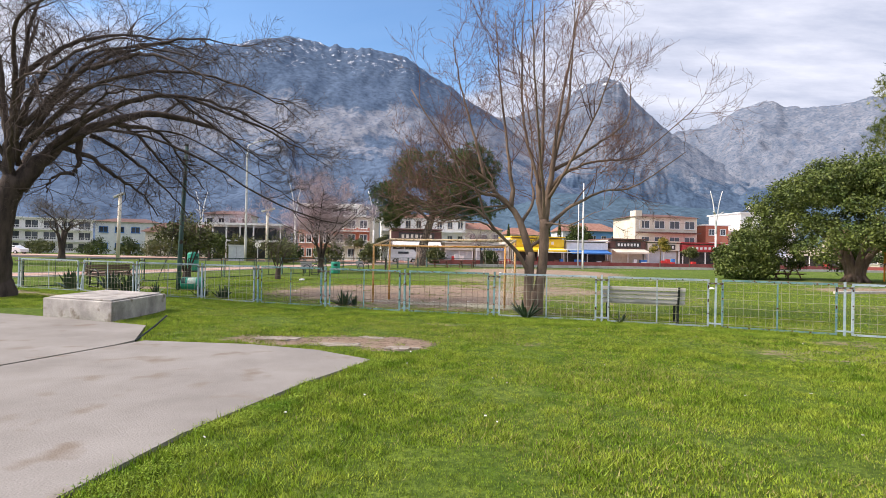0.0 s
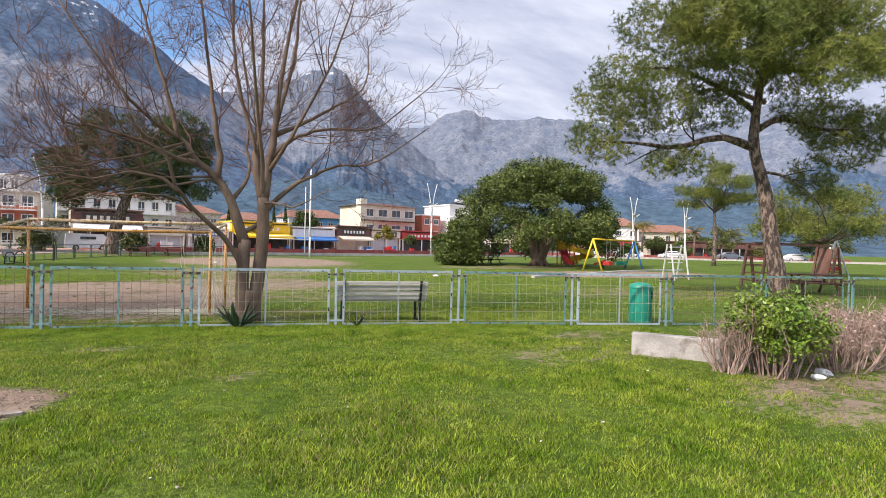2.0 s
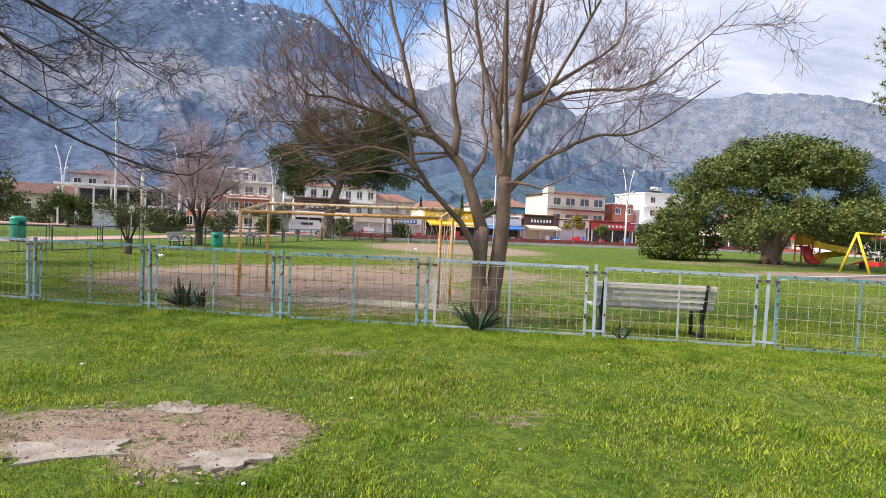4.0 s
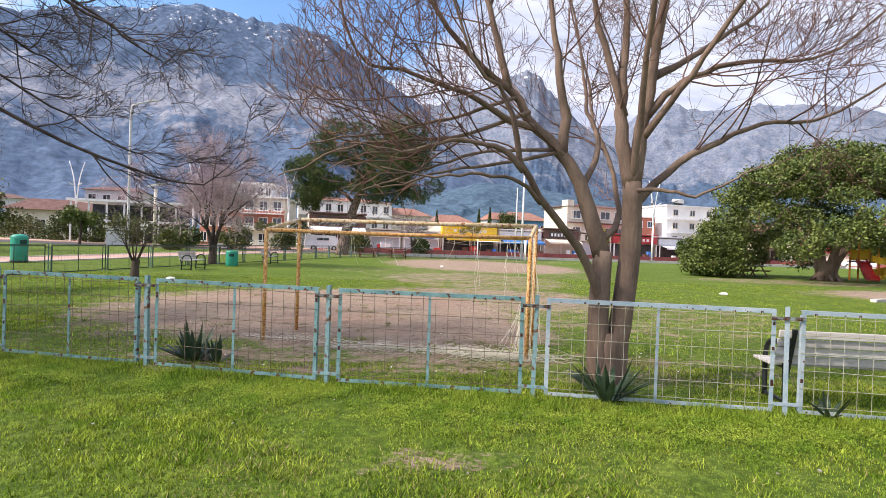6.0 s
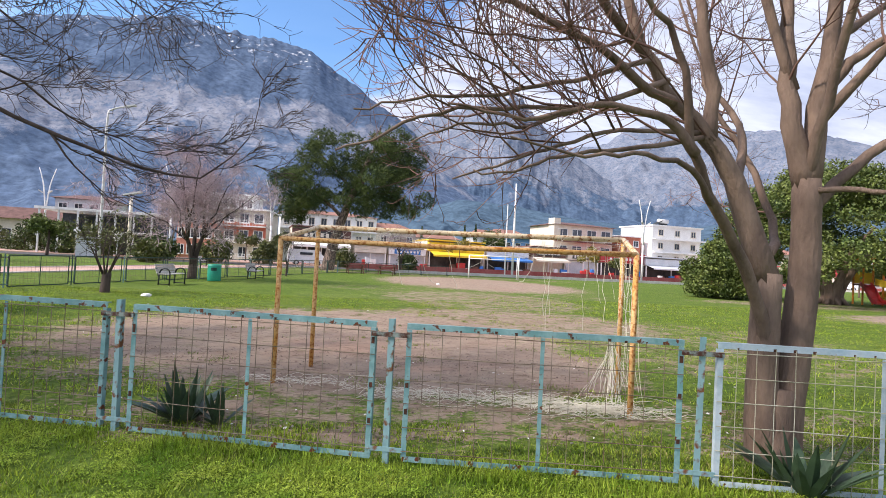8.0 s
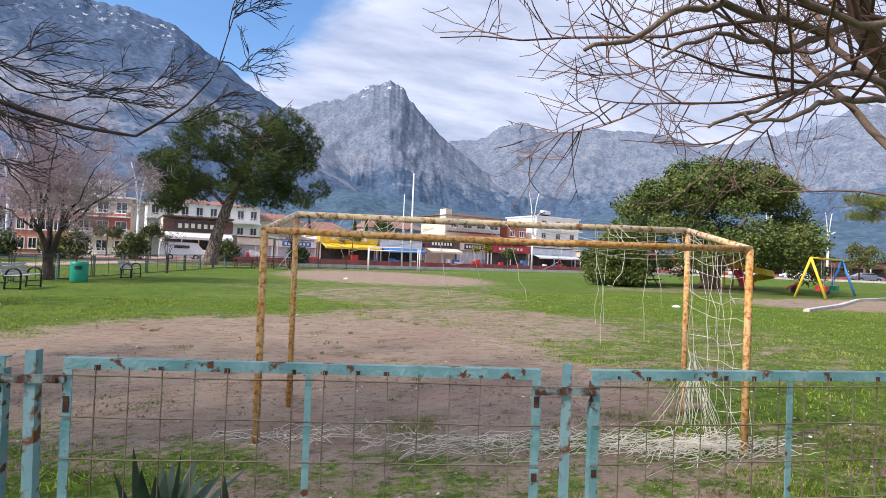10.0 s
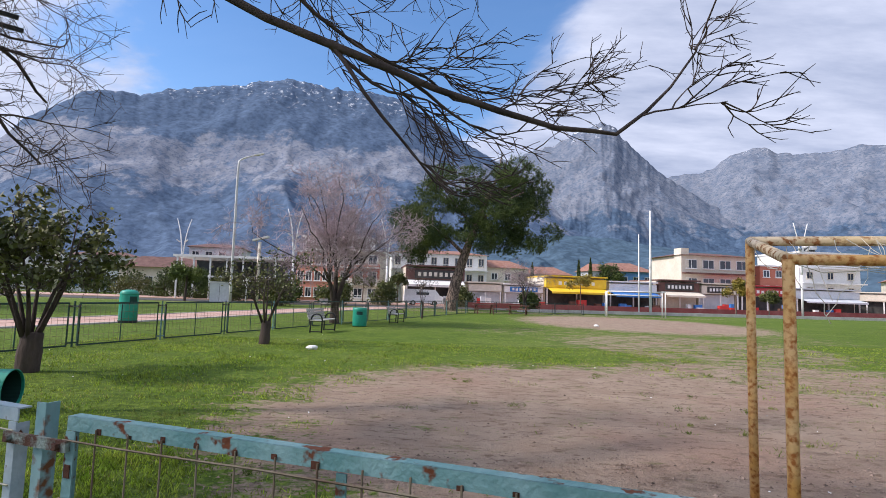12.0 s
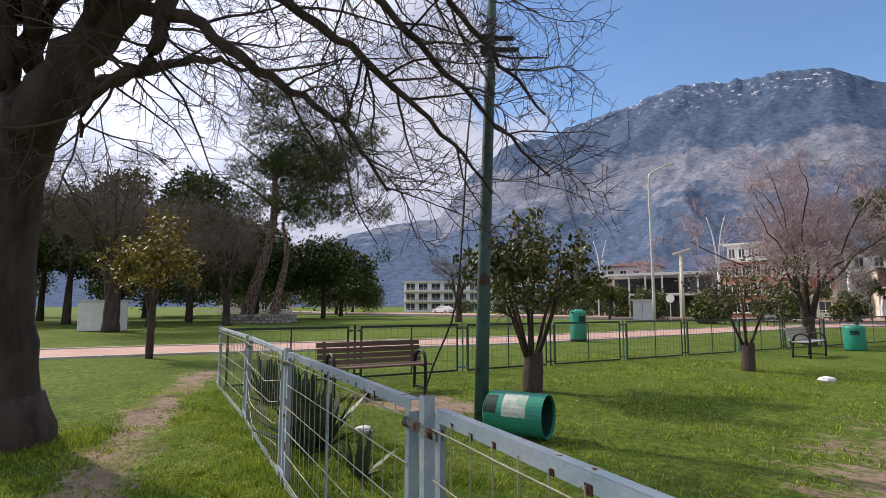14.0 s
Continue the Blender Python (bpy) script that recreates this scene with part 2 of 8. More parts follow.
M_REDPLASTIC = mat("red_plastic", (0.55, 0.03, 0.03), (0.62, 0.06, 0.05), 1.0, 0.4, 0.02)
M_BLUEPAINT = mat("blue_paint", (0.03, 0.16, 0.50), (0.05, 0.22, 0.56), 1.0, 0.45, 0.05)
M_ORANGE = mat("orange_plastic", (0.70, 0.22, 0.02), (0.74, 0.28, 0.04), 1.0, 0.45, 0.02)
M_ROOF = mat("roof_tiles_terracotta", (0.23, 0.105, 0.075), (0.32, 0.175, 0.13), 1.5, 0.9, 0.5, fine=14)
M_ROOF_BROWN = mat("roof_brown", (0.10, 0.05, 0.042), (0.17, 0.09, 0.075), 1.0, 0.85, 0.3)
M_GLASS = mat("window_glass_dark", (0.03, 0.035, 0.045), (0.06, 0.07, 0.085), 0.5, 0.08, 0, spec=0.8)
M_DARKSHOP = mat("shop_shade_and_sign_dark", (0.02, 0.02, 0.022), (0.07, 0.065, 0.06), 0.8, 0.6, 0)
M_AWN_RED = mat("awning_red", (0.42, 0.04, 0.05), (0.50, 0.08, 0.08), 1, 0.8, 0.1)
M_AWN_BLUE = mat("awning_blue", (0.03, 0.14, 0.42), (0.05, 0.2, 0.5), 1, 0.8, 0.1)
M_SHEET = mat("plastic_sheet", (0.50, 0.53, 0.57), (0.66, 0.68, 0.70), 0.6, 0.5, 0.2)
M_WOODDARK = mat("play_wood_brown", (0.10, 0.045, 0.03), (0.17, 0.085, 0.06), 2, 0.8, 0.4, stretch=(1, 1, 0.2))
M_STONE = mat("rubble_stone", (0.26, 0.24, 0.21), (0.42, 0.39, 0.35), 3, 0.95, 0.6, vary=0.25)
M_DRY = mat("dry_stems", (0.28, 0.19, 0.15), (0.42, 0.32, 0.27), 2, 0.9, 0, island=0.3)
M_LITTER = mat("litter_white", (0.70, 0.69, 0.67), (0.80, 0.79, 0.77), 9, 0.8, 0.2)
M_CARWHITE = mat("car_paint_white", (0.72, 0.73, 0.74), (0.76, 0.77, 0.78), 0.5, 0.25, 0, spec=0.6)
M_CARGREY = mat("car_paint_silver", (0.35, 0.36, 0.38), (0.40, 0.41, 0.43), 0.5, 0.3, 0, metal=0.4)
M_TYRE = mat("tyre_rubber", (0.012, 0.012, 0.012), (0.025, 0.025, 0.025), 8, 0.9, 0.1)


def ground_material():
    m = bpy.data.materials.new("lawn_and_earth")
    m.use_nodes = True
    nt = m.node_tree; N, L = nt.nodes, nt.links
    b = N["Principled BSDF"]
    tc = N.new("ShaderNodeTexCoord")

    def noise_(scale, detail=6, rough=0.6, stretch=(1, 1, 1)):
        mp = N.new("ShaderNodeMapping"); mp.inputs["Scale"].default_value = stretch
        L.new(tc.outputs["Object"], mp.inputs[0])
        n = N.new("ShaderNodeTexNoise"); n.inputs["Scale"].default_value = scale; n.inputs["Detail"].default_value = detail; n.inputs["Roughness"].default_value = rough
        L.new(mp.outputs[0], n.inputs["Vector"])
        return n.outputs[0]

    def mixc(f, a, c):
        x = N.new("ShaderNodeMix"); x.data_type = "RGBA"
        for s, v in (("Factor", f), ("A", a), ("B", c)):
            if isinstance(v, tuple):
                x.inputs[s].default_value = (*v, 1)
            else:
                L.new(v, x.inputs[s])
        return x.outputs["Result"]

    def rng_(v, a, c, lo=0.0, hi=1.0):
        r = N.new("ShaderNodeMapRange")
        for s, k in (("From Min", a), ("From Max", c), ("To Min", lo), ("To Max", hi)):
            r.inputs[s].default_value = k
        L.new(v, r.inputs["Value"])
        return r.outputs[0]

    big, mid, fine = noise_(0.22), noise_(1.7), noise_(28, 4, 0.7)
    grass = mixc(rng_(mid, 0.35, 0.68), (0.098, 0.172, 0.016), (0.205, 0.285, 0.038))
    grass = mixc(rng_(big, 0.48, 0.70), grass, (0.235, 0.295, 0.062))
    grass = mixc(rng_(noise_(0.9, 8, 0.72), 0.52, 0.64, 0, 0.7), grass, (0.065, 0.112, 0.016))
    grass = mixc(rng_(noise_(6.5, 6, 0.7), 0.60, 0.74, 0, 0.55), grass, (0.25, 0.24, 0.09))
    grass = mixc(rng_(noise_(9, 4, 0.65), 0.42, 0.58, 0.0, 0.7), grass, (0.040, 0.075, 0.010))
    # Fine dark mix: shade in the gaps between blades, put into the colour.
    grass = mixc(rng_(fine, 0.40, 0.62, 0.0, 0.75), grass, (0.045, 0.08, 0.013))
    grass = mixc(rng_(noise_(14, 5, 0.75), 0.55, 0.66, 0.0, 0.6), grass, (0.24, 0.33, 0.055))
    soil = mixc(rng_(mid, 0.3, 0.7), (0.275, 0.200, 0.147), (0.375, 0.290, 0.220))
    soil = mixc(rng_(noise_(0.35), 0.50, 0.70, 0, 0.8), soil, (0.31, 0.20, 0.152))
    soil = mixc(rng_(noise_(1.1, 9, 0.75, (0.6, 1.0, 1)), 0.54, 0.68, 0, 0.5), soil, (0.21, 0.145, 0.108))
    soil = mixc(rng_(noise_(3.6, 8, 0.75, (0.45, 1.0, 1)), 0.54, 0.68, 0, 0.75), soil, (0.15, 0.105, 0.08))
    soil = mixc(rng_(noise_(5.2, 8, 0.75, (0.5, 1.0, 1)), 0.57, 0.68, 0, 0.7), soil, (0.13, 0.14, 0.05))
    soil = mixc(rng_(noise_(9, 6, 0.75, (0.5, 1.0, 1)), 0.54, 0.64, 0, 0.85), soil, (0.145, 0.095, 0.065))
    soil = mixc(rng_(fine, 0.66, 0.8, 0, 0.8), soil, (0.50, 0.45, 0.39))
    at = N.new("ShaderNodeAttribute"); at.attribute_name = "bare"
    s = N.new("ShaderNodeMath"); s.operation = "ADD"
    L.new(at.outputs["Fac"], s.inputs[0]); L.new(rng_(noise_(2.2, 10, 0.78, (0.6, 1, 1)), 0.25, 0.75, -0.5, 0.5), s.inputs[1])
    s2 = N.new("ShaderNodeMath"); s2.operation = "ADD"
    L.new(s.outputs[0], s2.inputs[0]); L.new(rng_(noise_(17, 5, 0.7, (0.7, 1.2, 1)), 0.3, 0.7, -0.2, 0.2), s2.inputs[1])
    f = rng_(s2.outputs[0], 0.40, 0.60)
    col = mixc(f, grass, soil)
    L.new(col, b.inputs["Base Color"])
    b.inputs["Roughness"].default_value = 0.95
    b.inputs["Specular IOR Level"].default_value = 0.15
    bp = N.new("ShaderNodeBump"); bp.inputs["Strength"].default_value = 0.8; bp.inputs["Distance"].default_value = 0.05
    hsum = N.new("ShaderNodeMath"); hsum.operation = "ADD"
    L.new(noise_(8, 6, 0.7), hsum.inputs[0]); L.new(fine, hsum.inputs[1]); L.new(hsum.outputs[0], bp.inputs["Height"]); L.new(bp.outputs[0], b.inputs["Normal"])
    return m


M_GROUND = ground_material()


def blade_material(name, ca, cb, scale, vary, glow=0.40):
    """Grass blades that let part of the light through."""
    m = mat(name, ca, cb, scale, 0.6, 0, island=vary, spec=0.25)
    N, L = m.node_tree.nodes, m.node_tree.links
    b, out = N["Principled BSDF"], N["Material Output"]
    tr = N.new("ShaderNodeBsdfTranslucent")
    L.new(b.inputs["Base Color"].links[0].from_socket, tr.inputs["Color"])
    mx = N.new("ShaderNodeMixShader"); mx.inputs[0].default_value = glow
    L.new(b.outputs[0], mx.inputs[1]); L.new(tr.outputs[0], mx.inputs[2]); L.new(mx.outputs[0], out.inputs["Surface"])
    return m


M_BLADE = blade_material("grass_blades", (0.120, 0.220, 0.013), (0.320, 0.390, 0.050), 2.2, 0.65, 0.34)
# Weed green, brightened so the strip before the fence looks strongly sunlit.
M_CLOVER = blade_material("leafy_weeds", (0.130, 0.255, 0.016), (0.330, 0.420, 0.055), 2.5, 0.45)
M_DRYBLADE = blade_material("dry_grass_blades", (0.30, 0.27, 0.10), (0.44, 0.38, 0.17), 2.0, 0.4)
M_TUFT = blade_material("dull_grass_blades", (0.085, 0.135, 0.020), (0.215, 0.235, 0.060), 0.8, 0.45)


def mountain_material(name, rock_a, rock_b, wood, tree_lo, tree_hi, snow_from, wood_bias, high=(5000.0, 5100.0)):
    m = bpy.data.materials.new(name)
    m.use_nodes = True
    nt = m.node_tree; N, L = nt.nodes, nt.links
    b = N["Principled BSDF"]
    tc = N.new("ShaderNodeTexCoord")

    def noise_(scale, detail=8, rough=0.62, stretch=(1, 1, 1)):
        mp = N.new("ShaderNodeMapping"); mp.inputs["Scale"].default_value = stretch
        L.new(tc.outputs["Object"], mp.inputs[0])
        n = N.new("ShaderNodeTexNoise"); n.inputs["Scale"].default_value = scale; n.inputs["Detail"].default_value = detail; n.inputs["Roughness"].default_value = rough
        L.new(mp.outputs[0], n.inputs["Vector"])
        return n.outputs[0]

    def mixc(f, a, c):
        x = N.new("ShaderNodeMix"); x.data_type = "RGBA"
        for s, v in (("Factor", f), ("A", a), ("B", c)):
            if isinstance(v, tuple):
                x.inputs[s].default_value = (*v, 1)
            else:
                L.new(v, x.inputs[s])
        return x.outputs["Result"]

    def rng_(v, a, c, lo=0.0, hi=1.0):
        r = N.new("ShaderNodeMapRange")
        for s, k in (("From Min", a), ("From Max", c), ("To Min", lo), ("To Max", hi)):
            r.inputs[s].default_value = k
        L.new(v, r.inputs["Value"])
        return r.outputs[0]

    def math_(op, a, c):
        x = N.new("ShaderNodeMath"); x.operation = op
        for i, v in enumerate((a, c)):
            if isinstance(v, float):
                x.inputs[i].default_value = v
            else:
                L.new(v, x.inputs[i])
        return x.outputs[0]

    sep = N.new("ShaderNodeSeparateXYZ"); L.new(tc.outputs["Object"], sep.inputs[0])
    z = sep.outputs[2]
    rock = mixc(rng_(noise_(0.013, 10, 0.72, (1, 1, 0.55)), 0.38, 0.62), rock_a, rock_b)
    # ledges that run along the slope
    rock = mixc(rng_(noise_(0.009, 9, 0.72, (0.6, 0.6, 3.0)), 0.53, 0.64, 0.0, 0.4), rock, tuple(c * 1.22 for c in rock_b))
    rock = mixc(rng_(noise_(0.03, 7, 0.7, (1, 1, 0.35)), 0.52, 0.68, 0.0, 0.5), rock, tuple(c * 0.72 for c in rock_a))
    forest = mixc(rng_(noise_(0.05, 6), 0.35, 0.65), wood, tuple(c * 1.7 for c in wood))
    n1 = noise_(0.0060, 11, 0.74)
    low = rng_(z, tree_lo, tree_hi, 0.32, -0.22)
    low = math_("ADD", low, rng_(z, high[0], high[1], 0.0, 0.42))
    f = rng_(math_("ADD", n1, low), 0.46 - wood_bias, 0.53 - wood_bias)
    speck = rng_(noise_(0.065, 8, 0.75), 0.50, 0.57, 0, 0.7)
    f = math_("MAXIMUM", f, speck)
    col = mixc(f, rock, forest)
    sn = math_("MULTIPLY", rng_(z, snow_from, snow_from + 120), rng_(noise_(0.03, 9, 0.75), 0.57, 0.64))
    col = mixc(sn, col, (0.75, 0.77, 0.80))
    L.new(col, b.inputs["Base Color"])
    b.inputs["Roughness"].default_value = 1.0
    b.inputs["Specular IOR Level"].default_value = 0.0
    bp = N.new("ShaderNodeBump"); bp.inputs["Strength"].default_value = 0.55; bp.inputs["Distance"].default_value = 12.0
    L.new(noise_(0.02, 9, 0.7), bp.inputs["Height"]); L.new(bp.outputs[0], b.inputs["Normal"])
    return m


# Rock and woods lean to slate blue: distance haze put into the colours.
M_MT1 = mountain_material("mountain_limestone_hazed", (0.168, 0.191, 0.244), (0.275, 0.288, 0.322), (0.066, 0.096, 0.146), 30.0, 560.0, 780.0, 0.02, (500.0, 690.0))
M_MT2 = mountain_material("mountain_crag_hazed", (0.128, 0.156, 0.208), (0.220, 0.238, 0.276), (0.052, 0.081, 0.124), 60.0, 520.0, 860.0, 0.03)
M_HILL = mountain_material("foothill_forest_hazed", (0.16, 0.19, 0.235), (0.25, 0.27, 0.30), (0.052, 0.084, 0.116), 200.0, 900.0, 5000.0, 0.02)


# ---- geometry helpers ----
class Geo:
    """Collects vertices and faces of one mesh."""

    def __init__(self):
        self.v, self.f = [], []

    def box(self, c, s, rz=0.0, m=None):
        hx, hy, hz = s[0] / 2, s[1] / 2, s[2] / 2
        co, si = math.cos(rz), math.sin(rz)
        k = len(self.v)
        for x, y, z in ((-hx, -hy, -hz), (hx, -hy, -hz), (hx, hy, -hz), (-hx, hy, -hz), (-hx, -hy, hz), (hx, -hy, hz), (hx, hy, hz), (-hx, hy, hz)):
            p = (c[0] + x * co - y * si, c[1] + x * si + y * co, c[2] + z)
            self.v.append(tuple(m @ Vector(p)) if m else p)
        for f in ((0, 3, 2, 1), (4, 5, 6, 7), (0, 1, 5, 4), (1, 2, 6, 5), (2, 3, 7, 6), (3, 0, 4, 7)):
            self.f.append(tuple(k + i for i in f))
        return self

    def bar(self, a, b, w, h):
        """A square bar from a to b."""
        a, b = Vector(a), Vector(b)
        d = (b - a).normalized()
        s = d.cross(Vector((0, 0, 1)))
        s = s.normalized() if s.length > 1e-4 else Vector((1, 0, 0))
        u = s.cross(d).normalized()
        k = len(self.v)
        for p in (a, b):
            for i, j in ((-1, -1), (1, -1), (1, 1), (-1, 1)):
                self.v.append(tuple(p + s * (i * w / 2) + u * (j * h / 2)))
        for f in ((0, 1, 2, 3), (7, 6, 5, 4), (0, 4, 5, 1), (1, 5, 6, 2), (2, 6, 7, 3), (3, 7, 4, 0)):
            self.f.append(tuple(k + i for i in f))
        return self

    def tube(self, pts, radii, n=6, cap=True):
        pts = [Vector(p) for p in pts]
        k = len(self.v)
        up = Vector((0.31, 0.17, 0.93))
        m = len(pts)
        for i, p in enumerate(pts):
            t = pts[min(i + 1, m - 1)] - pts[max(i - 1, 0)]
            t = t.normalized() if t.length > 1e-9 else Vector((0, 0, 1))
            s = t.cross(up)
            if s.length < 0.15:
                s = t.cross(Vector((1, 0, 0)))
            s.normalize()
            w = t.cross(s)
            r = radii[i] if hasattr(radii, "__len__") else radii
            for j in range(n):
                a = 2 * math.pi * j / n
                q = p + s * (r * math.cos(a)) + w * (r * math.sin(a))
                self.v.append((q.x, q.y, q.z))
        for i in range(m - 1):
            for j in range(n):
                a, b = k + i * n + j, k + i * n + (j + 1) % n
                self.f.append((a, a + n, b + n, b))
        if cap:
            self.f.append(tuple(k + j for j in range(n)))
            self.f.append(tuple(k + (m - 1) * n + j for j in reversed(range(n))))
        return self

    def poly(self, pts):
        k = len(self.v)
        self.v += [tuple(p) for p in pts]
        self.f.append(tuple(range(k, k + len(pts))))
        return self

    def prism(self, outline, z0, z1):
        """An upright prism over an outline of (x, y), anticlockwise."""
        k, n = len(self.v), len(outline)
        self.v += [(x, y, z0) for x, y in outline] + [(x, y, z1) for x, y in outline]
        self.f.append(tuple(k + n + i for i in range(n)))
        self.f.append(tuple(k + i for i in reversed(range(n))))
        for i in range(n):
            j = (i + 1) % n
            self.f.append((k + i, k + j, k + n + j, k + n + i))
        return self


def mesh_of(name, g, material, smooth=False):
    me = bpy.data.meshes.new(name)
    me.from_pydata(g.v, [], g.f)
    me.materials.append(material)
    if smooth:
        me.polygons.foreach_set("use_smooth", [True] * len(me.polygons))
    return me


def part(name, g, material, parent=None, label="", smooth=False, bevel=0.0):
    ob = new(name, mesh_of(name, g, material, smooth))
    if parent is not None:
        ob.parent = parent
    if bevel:
        md = ob.modifiers.new("bevel", "BEVEL"); md.width, md.segments, md.limit_method = bevel, 2, "ANGLE"
    if label:
        tagged(ob, label)
    return ob


def thing(name, m, label, category, group="", kind=""):
    """An Empty at the base of a thing."""
    e = new(name)
    e.empty_display_size = 0.2
    e.matrix_world = m
    return tagged(e, label, category, group, kind)


def tri_cloud(name, verts, nper, material, parent=None, label=""):
    """A mesh of loose triangles or quads from an (n * nper, 3) array."""
    me = bpy.data.meshes.new(name)
    n = len(verts) // nper
    me.vertices.add(len(verts)); me.vertices.foreach_set("co", np.asarray(verts, dtype=np.float32).ravel())
    me.loops.add(n * nper); me.loops.foreach_set("vertex_index", np.arange(n * nper, dtype=np.int32))
    me.polygons.add(n); me.polygons.foreach_set("loop_start", np.arange(0, n * nper, nper, dtype=np.int32))
    me.update(calc_edges=True)
    me.materials.append(material)
    ob = new(name, me)
    if parent is not None:
        ob.parent = parent
    if label:
        tagged(ob, label)
    return ob


def unit(a):
    return a / np.maximum(np.linalg.norm(a, axis=1, keepdims=True), 1e-9)


def leaf_quads(centres, size, droop=0.0, aspect=0.5):
    """Loose four-cornered leaves, pointed at both ends, turned at random."""
    n = len(centres)
    d = unit(rng.normal(size=(n, 3)) + np.array((0, 0, -droop)))
    s = unit(np.cross(d, rng.normal(size=(n, 3))))
    L_ = (size * rng.uniform(0.6, 1.3, (n, 1)))
    q = np.empty((n, 4, 3))
    q[:, 0] = centres - d * L_ / 2
    q[:, 1] = centres + s * L_ * aspect / 2
    q[:, 2] = centres + d * L_ / 2
    q[:, 3] = centres - s * L_ * aspect / 2
    return q.reshape(-1, 3)


def needle_tufts(centres, size, per=9, width=0.05, up=0.4):
    """Brushes of thin triangles."""
    n = len(centres)
    c = np.repeat(centres, per, axis=0)
    d = unit(rng.normal(size=(n * per, 3)) + np.array((0, 0, up)))
    s = unit(np.cross(d, rng.normal(size=(n * per, 3))))
    L_ = size * rng.uniform(0.6, 1.25, (n * per, 1))
    q = np.empty((n * per, 3, 3))
    q[:, 0] = c + s * L_ * width
    q[:, 1] = c + d * L_
    q[:, 2] = c - s * L_ * width
    return q.reshape(-1, 3)


# ---- ground ----
def bare_at(x, y):
    """How bare the earth is at a place: 0 lawn, 1 trodden earth."""
    b = np.zeros_like(x)
    for cx, cy, rx, ry, w in (
            (-1.9, 21.0, 5.3, 5.0, 0.80), (-0.5, 18.5, 3.4, 2.6, 0.95), (2.5, 24.0, 5.0, 4.0, 0.62), (0.2, 17.3, 2.6, 1.3, 0.80), (6.5, 48.5, 7.5, 11.0, 0.85),
            (3.5, 32.0, 5.0, 6.0, 0.52), (5.5, 21.5, 5.5, 5.0, 0.40), (4.0, 37.0, 10.0, 5.0, 0.36), (-4.0, 16.6, 2.4, 1.2, 0.3), (1.0, 15.4, 2.6, 0.9, 0.42),
            (-0.6, 9.6, 0.8, 0.6, 0.72), (-1.6, 9.7, 0.9, 0.55, 0.72), (-0.55, 9.0, 0.5, 0.3, 0.55), (-2.6, 9.6, 1.1, 0.5, 0.72),
            (8.0, 9.6, 3.4, 1.2, 0.42), (7.6, 10.9, 1.2, 0.4, 0.5), (9.0, 6.6, 3.2, 1.4, 0.55), (26.0, 29.0, 9.0, 4.0, 0.75), (24.0, 38.0, 8.0, 3.0, 0.5), (17.5, 17.5, 6.0, 3.0, 0.45),
            (-11.9, 20.3, 1.4, 0.8, 0.7), (-45.0, 70.0, 30.0, 9.0, 0.35), (3.0, 62.0, 22.0, 2.5, 0.45), (0.2, 12.1, 0.8, 0.25, 0.5), (-1.2, 15.4, 3.4, 1.0, 0.52), (3.4, 15.0, 2.6, 1.0, 0.44), (1.6, 9.9, 0.7, 0.25, 0.45)):
        r = np.sqrt(((x - cx) / rx) ** 2 + ((y - cy) / ry) ** 2)
        b = np.maximum(b, w * np.clip((1.25 - r) / 0.55, 0, 1))
    # the trodden trail round the fence corner
    for (ax, ay), (bx, by) in (((-9.0, 15.2), (-11.6, 16.2)), ((-11.6, 16.2), (-14.0, 17.3)), ((-14.0, 17.3), (-18.0, 19.6))):
        t = np.clip(((x - ax) * (bx - ax) + (y - ay) * (by - ay)) / ((bx - ax) ** 2 + (by - ay) ** 2), 0, 1)
        d = np.hypot(x - ax - t * (bx - ax), y - ay - t * (by - ay))
        b = np.maximum(b, 0.64 * np.clip((0.68 - d) / 0.5, 0, 1))
    return b


def axis(lo, hi, step):
    mid = list(np.arange(lo, hi, step))
    out, s = [], step
    p = hi
    while p < 4700:
        out.append(p); s *= 1.35; p += s
    low, s, p = [], step, lo - step
    while p > -4700:
        low.append(p); s *= 1.35; p -= s
    return np.array(low[::-1] + mid + out)


def build_ground():
    xs, ys = axis(-18, 32, 0.28), axis(-2, 64, 0.28)
    X, Y = np.meshgrid(xs, ys)
    Z = 0.012 * np.sin(X * 1.7 + Y * 0.9) * np.sin(Y * 1.3 - X * 0.4) - 0.012
    me = bpy.data.meshes.new("ground")
    nx, ny = len(xs), len(ys)
    v = np.stack((X, Y, Z), -1).reshape(-1, 3).astype(np.float32)
    i = (np.arange(ny - 1)[:, None] * nx + np.arange(nx - 1)[None]).ravel()
    f = np.stack((i, i + 1, i + nx + 1, i + nx), 1).astype(np.int32)
    me.vertices.add(len(v)); me.vertices.foreach_set("co", v.ravel())
    me.loops.add(f.size); me.loops.foreach_set("vertex_index", f.ravel())
    me.polygons.add(len(f)); me.polygons.foreach_set("loop_start", np.arange(0, f.size, 4, dtype=np.int32))
    me.polygons.foreach_set("use_smooth", np.ones(len(f), dtype=bool))
    me.update(calc_edges=True)
    at = me.attributes.new("bare", "FLOAT", "POINT")
    at.data.foreach_set("value", bare_at(v[:, 0].astype(float), v[:, 1].astype(float)).astype(np.float32))
    me.materials.append(M_GROUND)
    return tagged(new("ground", me), "patchy green lawn with trodden pinkish bare earth", "ground", kind="structure")


build_ground()

